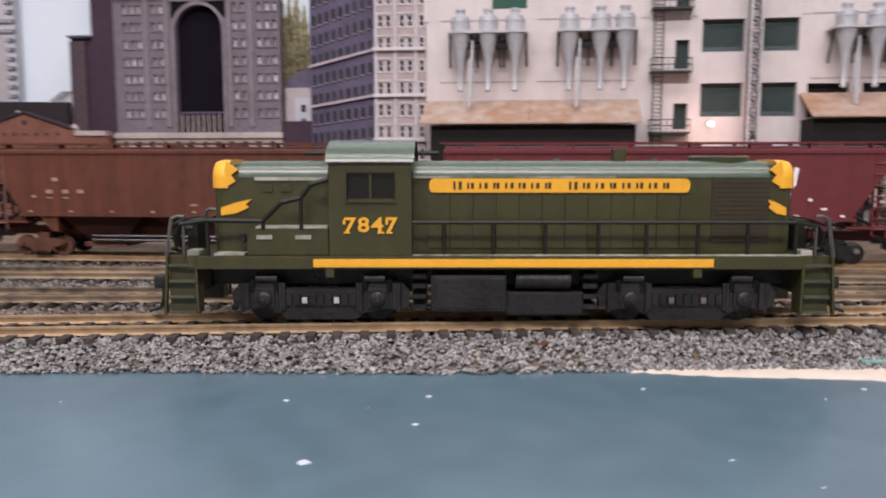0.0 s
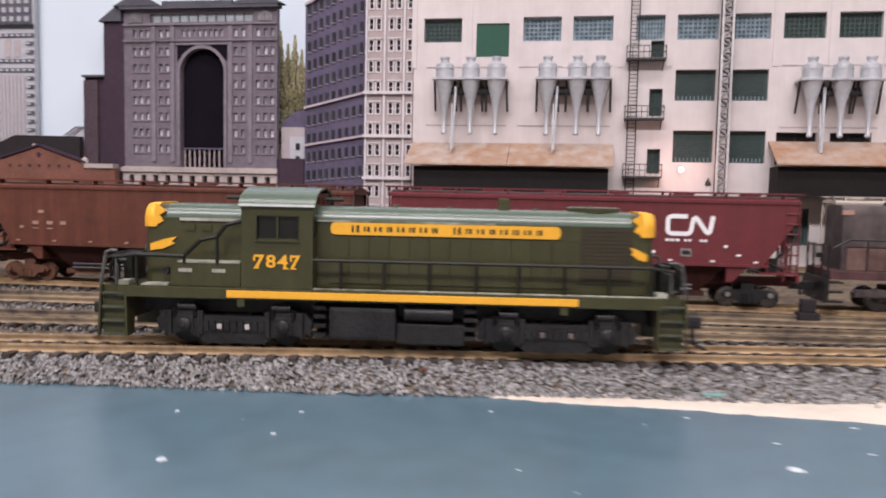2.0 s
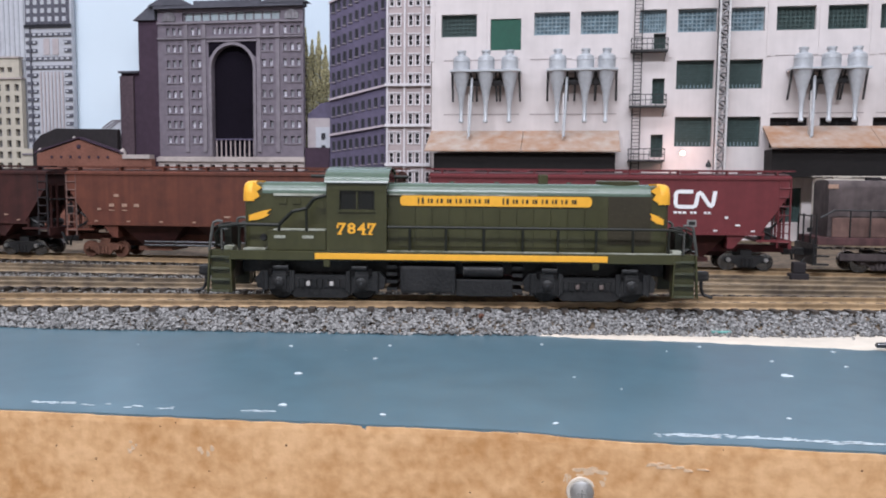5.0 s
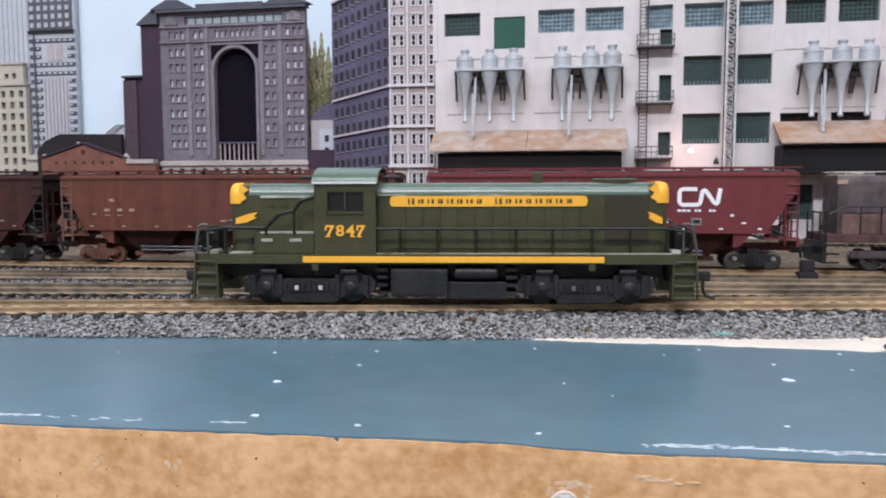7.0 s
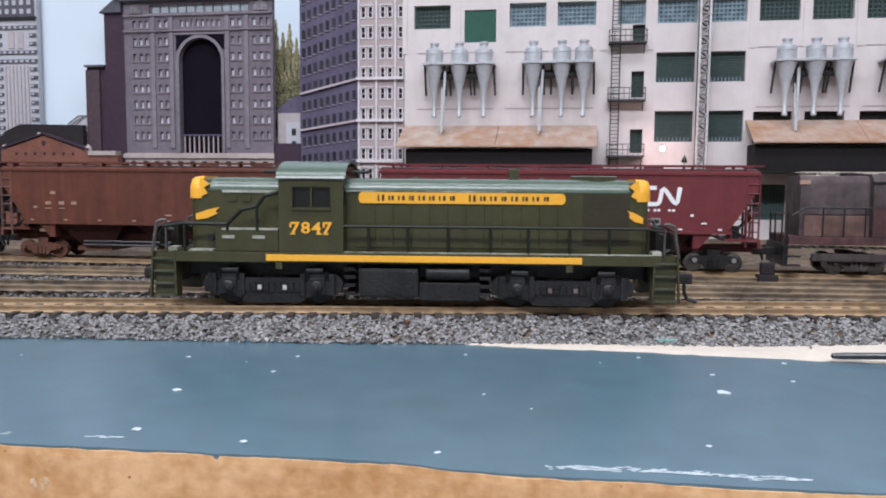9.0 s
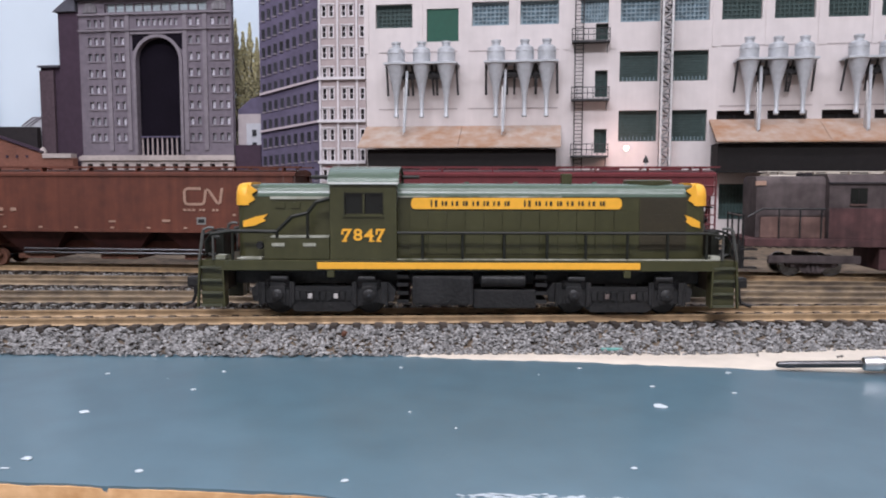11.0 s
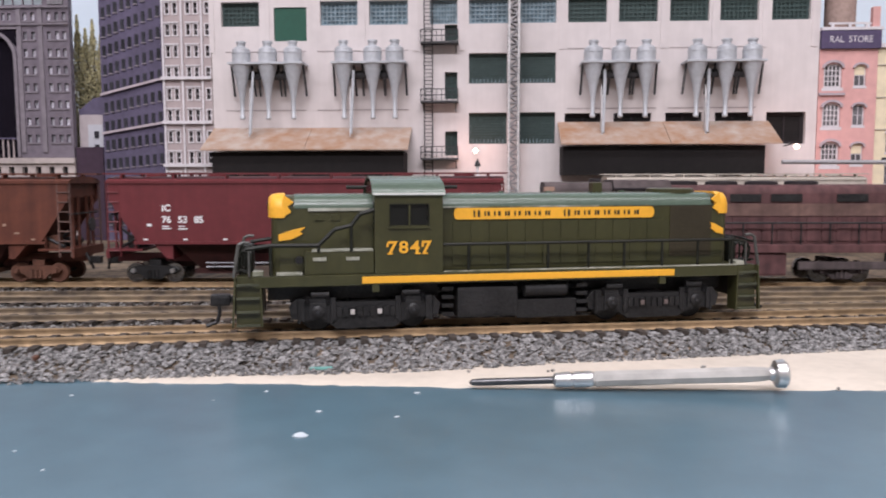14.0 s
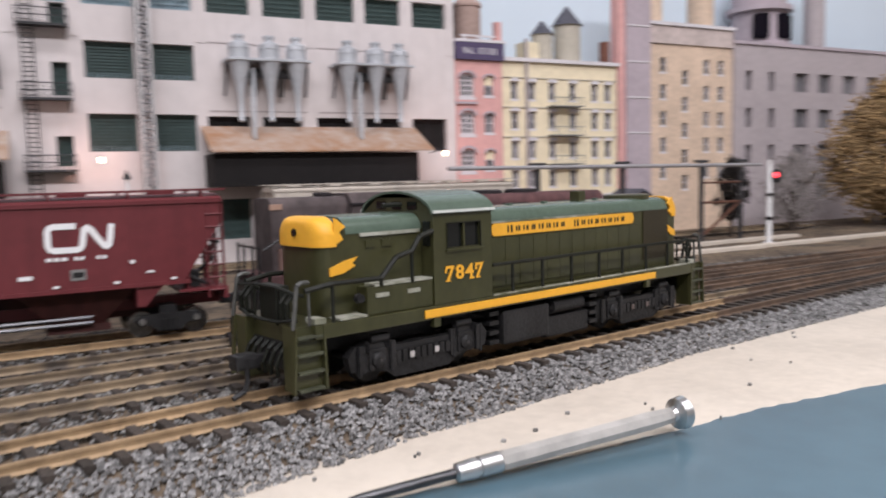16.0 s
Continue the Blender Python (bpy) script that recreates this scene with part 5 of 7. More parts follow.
    clump_tree("autumn_tree", "brown autumn tree with an uneven crown", 0.884, -0.10, -0.030, 0.170, 0.172, "leaf_autumn", 22, n=1150, fine=0.6)
    clump_tree("grey_bush", "low greyish leafless bush by the wall", 0.752, -0.085, -0.016, 0.10, 0.088, "leaf_grey", 23, n=330, fine=0.45)
    for k, (x, h, w) in enumerate(((-0.2375, 0.108, 0.026), (-0.2230, 0.104, 0.028), (-0.230, 0.096, 0.030), (-0.216, 0.090, 0.026))):
        clump_tree("conifer", "pale yellowish conifer behind the office blocks", x, 0.03, 0.093, w, h, "leaf_yellow", 30 + k, True, n=150)
    rdg = bmesh.new()
    prism(rdg, [(-0.27, -0.006), (-0.19, -0.006), (-0.19, 0.105), (-0.215, 0.118), (-0.27, 0.105)], "Y", 0.036, 0.07)
    solid("hill_ridge", rdg, M["leaf_yellow"], "wooded pale ridge under conifers", "hill", WALL, kind="structure")


# ---------------- the green engine ----------------
WHEEL_R = 0.0058
LOCO = {}


def wheelset_mesh(r, half=0.0085, material="black"):
    bm = bmesh.new()
    for s in (-1, 1):
        lathe(bm, [(s * half - 0.0014, r * 0.97), (s * half - s * 0.0 + 0.0008, r), (s * half + 0.0014, r * 0.9)] if s > 0 else
              [(s * half - 0.0014, r * 0.9), (s * half - 0.0008, r), (s * half + 0.0014, r * 0.97)], axis="Y", n=22)
    rod(bm, (0, -half, 0), (0, half, 0), 0.0012, n=8)
    for s in (-1, 1):
        for k in range(4):
            a = k * math.pi / 2
            box(bm, r * 0.5 * math.cos(a) - 0.0006, r * 0.5 * math.cos(a) + 0.0006, s * half + s * 0.0014 - 0.0003, s * half + s * 0.0014 + 0.0003, r * 0.5 * math.sin(a) - 0.0006, r * 0.5 * math.sin(a) + 0.0006)
    return to_mesh("wheelset", bm, M[material], True)


def arc(cx, cz, r, a0, a1, n=8):
    return [(cx + r * math.cos(radians(a)), cz + r * math.sin(radians(a))) for a in np.linspace(a0, a1, n)]


def hood_outline(hw, z0, zs, zt):
    """Cross-section of a hood with rounded shoulders."""
    r = zt - zs
    pts = [(-hw, z0), (-hw, zs)]
    pts += [(-hw + r * (1 - math.cos(a)) * 1.1, zs + r * math.sin(a)) for a in np.linspace(0.15, math.pi / 2, 6)]
    pts += [(-p[0], p[1]) for p in reversed(pts)]
    return pts


# slab feet of the cab numerals: along, up, half width, half height
NUMBER_FEET = [(-0.0074, 0.0012, 0.00035, 0.0007), (-0.0066, -0.0019, 0.0009, 0.00025), (0.0029, -0.0019, 0.0010, 0.00025), (0.0046, 0.0012, 0.00035, 0.0007), (0.0054, -0.0019, 0.0009, 0.00025)]


def engine():
    e = thing("diesel_engine", "olive green road-switcher engine with yellow stripe and number", "locomotive")
    LOCO["engine"] = e
    W = 0.0172
    deck = bmesh.new()
    box(deck, -0.0885, 0.0885, -W, W, 0.0148, 0.0186, bevel=0.0003)
    box(deck, -0.0915, -0.0885, -0.0125, 0.0125, 0.0135, 0.0186)
    box(deck, 0.0885, 0.0915, -0.0125, 0.0125, 0.0135, 0.0186)
    part("deck", deck, M["loco_green"], e)
    for s in (-1, 1):
        st = bmesh.new()
        x0, x1 = -0.0526, 0.0604
        box(st, x0, x1, s * (W + 0.0003) - 0.00025, s * (W + 0.0003) + 0.00025, 0.0154, 0.0178, bevel=0.0002)
        part("stripe", st, M["yellow"], e, "yellow sill stripe")
        for x in (-0.0480, 0.0560):
            part("jacking_pad", B(x - 0.0012, x + 0.0012, s * (W - 0.0006) - 0.0008, s * (W - 0.0006) + 0.0008, 0.0125, 0.0152), M["loco_green"], e)
    # short hood
    hw = 0.0112
    bm = bmesh.new()
    prism(bm, hood_outline(hw, 0.0188, 0.0415, 0.0462), "X", -0.0795, -0.0482)
    part("short_hood", bm, M["loco_green"], e, smooth=True)
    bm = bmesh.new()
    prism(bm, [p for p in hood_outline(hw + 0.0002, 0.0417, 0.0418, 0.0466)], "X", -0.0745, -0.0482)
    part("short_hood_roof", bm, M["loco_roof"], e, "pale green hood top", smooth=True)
    # rounded noses with yellow caps
    for s, xe in ((-1, -0.0795), (1, 0.0822)):
        nose = bmesh.new()
        o = hood_outline(hw, 0.0188, 0.0415, 0.0462)
        steps = [(0.0, 1.0), (0.0010, 0.98), (0.0019, 0.92), (0.0025, 0.82), (0.0028, 0.66)]
        rings = []
        for d, k in steps:
            rings.append([nose.verts.new((xe + s * d, p[0] * k, 0.0188 + (p[1] - 0.0188) * (0.35 + 0.65 * k) if p[1] > 0.03 else p[1])) for p in o])
        for a, b in zip(rings[:-1], rings[1:]):
            for i in range(len(o)):
                nose.faces.new((a[i], a[(i + 1) % len(o)], b[(i + 1) % len(o)], b[i]))
        nose.faces.new(rings[-1])
        bmesh.ops.recalc_face_normals(nose, faces=nose.faces[:])
        part("nose", nose, M["loco_green"], e, smooth=True)
        cap = bmesh.new()
        o2 = hood_outline(hw + 0.0006, 0.0385, 0.0415, 0.0469)
        rings = []
        for d, k in [(-0.0018, 1.0), (-0.0004, 1.01), (0.0010, 0.985), (0.0022, 0.92), (0.0030, 0.82), (0.0036, 0.66), (0.0038, 0.45)]:
            rings.append([cap.verts.new((xe + s * d, p[0] * k, 0.0385 + (p[1] - 0.0385) * (0.55 + 0.45 * k))) for p in o2])
        for a, b in zip(rings[:-1], rings[1:]):
            for i in range(len(o2)):
                cap.faces.new((a[i], a[(i + 1) % len(o2)], b[(i + 1) % len(o2)], b[i]))
        cap.faces.new(rings[-1])
        cap.faces.new(list(reversed(rings[0])))
        bmesh.ops.recalc_face_normals(cap, faces=cap.faces[:])
        part("nose_cap", cap, M["yellow"], e, "yellow painted hood corner", smooth=True)
        for side in (-1, 1):
            pt = bmesh.new()
            y0 = side * (hw + 0.0002)
            prism(pt, [(xe - s * 0.0016, 0.0465), (xe - s * 0.0048, 0.0440), (xe - s * 0.0028, 0.0425), (xe - s * 0.0040, 0.0405), (xe - s * 0.0012, 0.0388), (xe - s * 0.0010, 0.0440)], "Y", y0 - 0.0004, y0 + 0.0004)
            part("cap_point", pt, M["yellow"], e, "yellow pointed cap edge")
            wg = bmesh.new()
            g = 0.95 if s < 0 else 0.58
            prism(wg, [(xe + s * 0.0004, 0.0303), (xe + s * 0.0004, 0.0326), (xe - s * 0.0045 * g, 0.0343), (xe - s * 0.0090 * g, 0.0352), (xe - s * 0.0070 * g, 0.0335), (xe - s * 0.0082 * g, 0.0328), (xe - s * 0.0040 * g, 0.0309)], "Y", y0 - 0.0003, y0 + 0.0003)
            part("wing_mark", wg, M["yellow"], e, "yellow wing mark")
        # number boards and headlight
        lb = lathe(bmesh.new(), [(xe + s * 0.0030, 0.0011), (xe + s * 0.0043, 0.0011)], (0, 0, 0.0425), axis="X", n=12)
        part("headlight", lb, M["glass"], e)
        for side in (-1, 1):
            part("marker_light", lathe(bmesh.new(), [(xe + s * 0.0015, 0.0008), (xe + s * 0.0034, 0.0008)], (0, side * 0.0072, 0.0432), axis="X", n=10), M["yellow"], e)
    # long hood
    bm = bmesh.new()
    prism(bm, hood_outline(hw, 0.0188, 0.0415, 0.0462), "X", -0.0247, 0.0822)
    part("long_hood", bm, M["loco_green"], e, smooth=True)
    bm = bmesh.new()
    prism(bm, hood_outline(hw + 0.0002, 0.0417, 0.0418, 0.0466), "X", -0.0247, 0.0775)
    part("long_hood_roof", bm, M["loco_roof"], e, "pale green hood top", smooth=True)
    for side in (-1, 1):
        y = side * (hw + 0.0003)
        bn = bmesh.new()
        ends = [(0.0535 + 0.0013 * math.sin(a), 0.0393 + 0.0021 * math.cos(a)) for a in np.linspace(0, math.pi, 9)]
        ends += [(-0.0187 - 0.0013 * math.sin(a), 0.0393 - 0.0021 * math.cos(a)) for a in np.linspace(0, math.pi, 9)]
        prism(bn, ends, "Y", y - 0.00035, y + 0.00035)
        part("name_banner", bn, M["yellow"], e, "yellow name banner with dark lettering")
        # dark lettering as plain bar pairs
        xs = [-0.0118 + 0.0037 * k for k in range(8)] + [0.0213 + 0.0038 * k for k in range(8)]
        for i, x in enumerate(xs):
            hb = 0.0012 if i in (0, 8) else 0.00085
            wb = (0.0012, 0.0010, 0.0012, 0.0009)[i % 4]
            lb = bmesh.new()
            y0, y1 = sorted((y + side * 0.0003, y + side * 0.0005))
            box(lb, x - wb, x - wb + 0.0006, y0, y1, 0.0393 - hb, 0.0393 + hb)
            box(lb, x + wb - 0.0009, x + wb, y0, y1, 0.0393 - hb, 0.0393 + hb)
            part("letter_bar", lb, M["ink"], e)
        # doors and louvres along the hood
        x = -0.0205
        k = 0
        while x < 0.058:
            d = B(x + 0.00008, x + 0.00652, y - 0.0002, y + 0.0001, 0.0205, 0.0366, bevel=0.00008)
            part("hood_door", d, M["loco_green"], e)
            part("door_latch", B(x + 0.0056, x + 0.0060, y + side * 0.0001 - 0.0003, y + side * 0.0001 + 0.0003, 0.0275, 0.0295), M["loco_green"], e)
            x += 0.0066
            k += 1
        back = part("radiator_backing", B(0.0612, 0.0778, y - 0.0001, y + 0.0001, 0.0222, 0.0415), M["shutter"], e, "dark radiator shutters")
        for k in range(14):
            part("slat", B(0.0615, 0.0775, y - 0.0002, y + 0.0002, 0.0225 + 0.00135 * k, 0.0232 + 0.00135 * k), M["shutter"], back)
        # battery boxes beside the short hood
        bx = bmesh.new()
        box(bx, -0.0715, -0.0484, *sorted((side * 0.0114, side * 0.0162)), 0.0187, 0.0268, bevel=0.0004)
        part("battery_box", bx, M["loco_green"], e)
        part("box_lid", B(-0.0690, -0.0486, *sorted((side * 0.0115, side * 0.0164)), 0.0268, 0.0274), M["dust"], e, "pale dusty box lid")
        for x in (-0.0665, -0.0555):
            part("louvre", B(x - 0.0022, x + 0.0022, *sorted((side * 0.0162, side * 0.0165)), 0.0236, 0.0248), M["dust"], e)
        for x in (-0.0665, -0.0610):
            part("hood_vent", B(x - 0.0016, x + 0.0016, y - 0.0002, y + 0.0002, 0.0375, 0.0395), M["loco_green"], e)
        part("bell", lathe(bmesh.new(), [(-0.0009, 0.0012), (0.0006, 0.0015), (0.0011, 0.0008)], (-0.0732, side * 0.0150, 0.0238), axis="Y", n=14), M["black"], e, "small round black fitting", smooth=True)
        part("step_plate", B(-0.0808, -0.0722, *sorted((side * 0.0118, side * 0.0170)), 0.0188, 0.0194), M["dust"], e)
        part("walkway_edge", B(-0.0245, 0.0850, *sorted((side * 0.0160, side * 0.0171)), 0.0187, 0.0191), M["dust"], e, "pale dusty walkway edge")
        # Pale shoulder strips paint the highlight the rounded hood catches.
        part("hood_moulding", B(-0.0244, 0.0335, y - 0.0003, y + 0.0004, 0.0415, 0.0421), M["dust"], e, "pale strip painting the highlight on the hood shoulder")
        part("hood_moulding", B(-0.0700, -0.0492, y - 0.0003, y + 0.0004, 0.0408, 0.0418), M["dust"], e, "pale strip painting the highlight on the hood shoulder")
    # cab
    cw = 0.0166
    xa, xb = -0.0481, -0.0248
    for side in (-1, 1):
        t = bmesh.new()
        wall_sheet(t, xa, xb, 0.0187, 0.0470, [(-0.0428, -0.0366, 0.0356, 0.0430), (-0.0360, -0.0298, 0.0356, 0.0430)], 0.0, 0.0007)
        for v in t.verts:
            v.co.y = side * (cw - v.co.y)
        if side > 0:
            bmesh.ops.reverse_faces(t, faces=t.faces[:])
        part("cab_side", t, M["loco_green"], e)
        part("cab_pane", B(-0.0430, -0.0296, *sorted((side * (cw - 0.0011), side * (cw - 0.0008))), 0.0354, 0.0432), M["glass"], e, "dark cab window")
        part("window_divider", B(-0.0366, -0.0360, *sorted((side * (cw - 0.0008), side * (cw + 0.0002))), 0.0356, 0.0430), M["loco_green"], e)
        part("window_sill", B(-0.0436, -0.0290, *sorted((side * cw, side * (cw + 0.0006))), 0.0345, 0.0351), M["loco_green"], e)
        fr = bmesh.new()
        for d in ((-0.0431, -0.0428, 0.0353, 0.0433), (-0.0298, -0.0295, 0.0353, 0.0433), (-0.0428, -0.0298, 0.0430, 0.0433)):
            box(fr, d[0], d[1], *sorted((side * cw, side * (cw + 0.0004))), d[2], d[3])
        part("window_frame", fr, M["dark_rail"], e)
        n = pose(-0.0364, side * (cw + 0.0002), 0.0277) @ (pose(0, 0, 0) if side < 0 else pose(0, 0, 0, 0, 0, 180))
        lettering("cab_number", "7847", 0.0057, M["yellow"], e, n, bold=0.00012, width=1.20, spacing=1.14)
        sb = bmesh.new()
        for dx, dz, w, h in NUMBER_FEET:
            x = -0.0364 - side * dx
            box(sb, x - w, x + w, *sorted((side * (cw + 0.0001), side * (cw + 0.00032))), 0.0275 + dz - h, 0.0275 + dz + h)
        part("numeral_foot", sb, M["yellow"], e)
    for x, s in ((xa, -1), (xb, 1)):
        en = bmesh.new()
        prism(en, [(-cw + 0.0008, 0.0187), (cw - 0.0008, 0.0187), (cw - 0.0008, 0.0470), (0.010, 0.0510), (-0.010, 0.0510), (-cw + 0.0008, 0.0470)], "X", x, x - s * 0.0007)
        part("cab_end", en, M["loco_green"], e)
        for y in (-0.0138, 0.0138):
            part("end_window", B(x + s * 0.0001 - 0.0002, x + s * 0.0001 + 0.0002, y - 0.0016, y + 0.0016, 0.0365, 0.0440), M["glass"], e)
        for y in (-0.0075, 0.0, 0.0075):
            part("end_window", B(x + s * 0.0001 - 0.0002, x + s * 0.0001 + 0.0002, y - 0.0022, y + 0.0022, 0.0474, 0.0498), M["glass"], e)
    roof = bmesh.new()
    top = [((cw + 0.0006) * math.sin(a) / math.sin(1.45), 0.0468 + 0.0063 * (math.cos(a * 0.98) - math.cos(1.45 * 0.98)) / (1 - math.cos(1.45 * 0.98))) for a in np.linspace(-1.45, 1.45, 15)]
    und = [(p[0] * 0.97, p[1] - 0.0007) for p in reversed(top)]
    prism(roof, top + und, "X", xa - 0.0008, xb + 0.0008)
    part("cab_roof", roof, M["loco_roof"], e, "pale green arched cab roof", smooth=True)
    for side in (-1, 1):
        # Gutter's near-white colour paints the bright highlight along the cab eave.
        part("rain_strip", B(xa - 0.0006, xb + 0.0006, *sorted((side * (cw + 0.0003), side * (cw + 0.0011))), 0.0464, 0.0472), M["edge_highlight"], e, "gutter strip with the roof edge's highlight painted in")
    # horn, stack and fans on the hoods
    part("exhaust_stack", B(0.0347, 0.0385, -0.0022, 0.0022, 0.0465, 0.0505, bevel=0.0004), M["loco_green"], e)
    part("fan_housing", lathe(bmesh.new(), [(0.0462, 0.0088), (0.0478, 0.0088), (0.0482, 0.0080)], (0.0665, 0, 0), n=24), M["loco_green"], e, smooth=True)
    for s in (-1, 1):
        part("horn", lathe(bmesh.new(), [(xa - 0.0085, 0.0007), (xa - 0.0015, 0.0007)] if s < 0 else [(xb + 0.0015, 0.0007), (xb + 0.0075, 0.0007)], (0, -0.004, 0.0490), axis="X", n=8), M["dark_rail"], e)
    for x in (0.0, 0.018, 0.047):
        part("lifting_lug", B(x - 0.0008, x + 0.0008, -0.001, 0.001, 0.0465, 0.0473), M["loco_roof"], e)
    # handrails
    for side in (-1, 1):
        y = side * 0.0164
        rl = bmesh.new()
        bar_path(rl, [(-0.0246, y, 0.0286), (0.0836, y, 0.0286), (0.0895, side * 0.0158, 0.0275)], 0.00062)
        part("handrail", rl, M["dark_rail"], e)
        for x in (-0.0157, -0.0017, 0.0129, 0.0279, 0.0414, 0.0560, 0.0700, 0.0836):
            part("stanchion", rod(bmesh.new(), (x, y, 0.0184), (x, y, 0.0288), 0.00058, n=6), M["dark_rail"], e)
        rl = bmesh.new()
        bar_path(rl, [(-0.0905, side * 0.0158, 0.0280), (-0.0825, y, 0.0292), (-0.0668, y, 0.0290), (-0.0615, y, 0.0345), (-0.0560, y, 0.0358), (-0.0530, y, 0.0398), (-0.0482, y, 0.0412)], 0.0008)
        part("handrail", rl, M["dark_rail"], e)
        for x, z in ((-0.0825, 0.0292), (-0.0668, 0.0290), (-0.0560, 0.0358)):
            zb = 0.0184 if x < -0.07 else 0.0268
            part("stanchion", rod(bmesh.new(), (x, y, zb), (x, y, z), 0.00058, n=6), M["dark_rail"], e)
    # ends: steps, buffer beam, posts, coupler
    for s in (-1, 1):
        # Buffer beam is black to paint the shade below the deck.
        part("buffer_beam", B(*sorted((s * 0.0885, s * 0.0918)), -0.0099, 0.0099, 0.0060, 0.0134), M["black"], e)
        for side in (-1, 1):
            well = part("step_well", B(*sorted((s * 0.0860, s * 0.0940)), *sorted((side * 0.0100, side * 0.0156)), 0.0016, 0.0186, bevel=0.0003), M["loco_green"], e)
            x0, x1 = sorted((s * 0.0860, s * 0.0940))
            ya, yb = sorted((side * 0.0157, side * 0.0174))
            for z in (0.0020, 0.0065, 0.0110, 0.0155):
                part("step", B(x0 + 0.0003, x1 - 0.0003, ya, yb, z, z + 0.0007), M["step_tread"], well)
            for x in (x0, x1):
                f = 0.0010 if abs(x) > 0.09 else 0.0004
                q = 1 if x > 0 else -1
                if abs(x) < 0.09:
                    q = -q
                part("stringer", prism(bmesh.new(), [(x - 0.0003, 0.0186), (x + 0.0003, 0.0186), (x + 0.0003 + q * f, 0.0018), (x - 0.0003 + q * f, 0.0018)], "Y", ya, yb), M["loco_green"], well)
            pl = bmesh.new()
            bar_path(pl, [(s * 0.0945, side * 0.0163, 0.0182), (s * 0.0928, side * 0.0160, 0.0296), (s * 0.0912, side * 0.0158, 0.0304), (s * 0.0892, side * 0.0156, 0.0302)], 0.0006)
            bar_path(pl, [(s * 0.0895, side * 0.0160, 0.0186), (s * 0.0895, side * 0.0160, 0.0275)], 0.0004)
            part("grab_post", pl, M["worn_rail"], e, "worn grey grab rail")
        er = bmesh.new()
        bar_path(er, [(s * 0.0930, -0.0150, 0.0275), (s * 0.0930, -0.0060, 0.0285), (s * 0.0930, 0.0060, 0.0285), (s * 0.0930, 0.0150, 0.0275)], 0.00045)
        for y in (-0.0060, 0.0060):
            part("rail_post", rod(bmesh.new(), (s * 0.0930, y, 0.0180), (s * 0.0930, y, 0.0286), 0.0004, n=6), M["dark_rail"], e)
        for k in range(6):
            y = -0.0085 + 0.0034 * k
            part("air_hose", bar_path(bmesh.new(), [(s * 0.0917, y, 0.0128), (s * 0.0938, y, 0.0112), (s * 0.0950, y + 0.0004, 0.0080), (s * 0.0944, y + 0.0008, 0.0050)], 0.0006), M["dark_rail"], e)
        for y in (-0.0125, -0.0095, 0.0095, 0.0125):
            part("cable_loop", bar_path(bmesh.new(), [(s * 0.0890, y, 0.0262), (s * 0.0915, y, 0.0272), (s * 0.0935, y + 0.0006, 0.0245), (s * 0.0930, y + 0.0010, 0.0205), (s * 0.0905, y + 0.0012, 0.0192)], 0.0006), M["dark_rail"], e)
        part("chain", bar_path(bmesh.new(), [(s * 0.0932, -0.0145, 0.0205), (s * 0.0936, -0.0080, 0.0192), (s * 0.0936, 0.0, 0.0190), (s * 0.0936, 0.0080, 0.0192), (s * 0.0932, 0.0145, 0.0205)], 0.0005), M["dark_rail"], e)
        part("end_rail", er, M["dark_rail"], e)
        part("drop_step", B(*sorted((s * 0.0888, s * 0.0918)), -0.0055, 0.0055, 0.0187, 0.0285, bevel=0.0004), M["dark_rail"], e)
        part("foot_plate", B(*sorted((s * 0.0850, s * 0.0884)), -0.0169, -0.0120, 0.0187, 0.0203, bevel=0.0003), M["dust"], e, "pale dusty corner plate")
        cp = bmesh.new()
        box(cp, *sorted((s * 0.0915, s * 0.0970)), -0.0014, 0.0014, 0.0078, 0.0100, bevel=0.0003)
        box(cp, *sorted((s * 0.0968, s * 0.1035)), -0.0030, 0.0020, 0.0068, 0.0108, bevel=0.0010)
        part("coupler", cp, M["black"], e)
        hs = bmesh.new()
        bar_path(hs, [(s * 0.1006, -0.0022, 0.0085), (s * 0.1004, -0.0026, 0.0042), (s * 0.1014, -0.0028, 0.0014), (s * 0.1050, -0.0030, 0.0002)], 0.0007)
        part("trip_pin", hs, M["black"], e)
    # tanks between the trucks
    tk = bmesh.new()
    box(tk, -0.0195, 0.0022, -0.0158, 0.0158, 0.0022, 0.0130, bevel=0.0012)
    part("fuel_tank", tk, M["black"], e)
    tk = bmesh.new()
    box(tk, 0.0022, 0.0245, -0.0140, 0.0140, 0.0010, 0.0078, bevel=0.0006)
    part("battery_tray", tk, M["black"], e)
    for side in (-1, 1):
        part("air_reservoir", lathe(bmesh.new(), [(0.0045, 0.0006), (0.0050, 0.0026), (0.0205, 0.0026), (0.0210, 0.0006)], (0, side * 0.0132, 0.0112), axis="X", n=18), M["black"], e, smooth=True)
    for x in (-0.0228, 0.0262):
        for k in range(4):
            part("cross_pipe", B(x - 0.0020, x + 0.0020, -0.0150, 0.0150, 0.0030 + 0.0030 * k, 0.0042 + 0.0030 * k), M["black"], e)
    part("under_frame", B(-0.084, 0.084, -0.0070, 0.0070, 0.0090, 0.0147), M["black"], e)
    # trucks
    ws = wheelset_mesh(WHEEL_R)
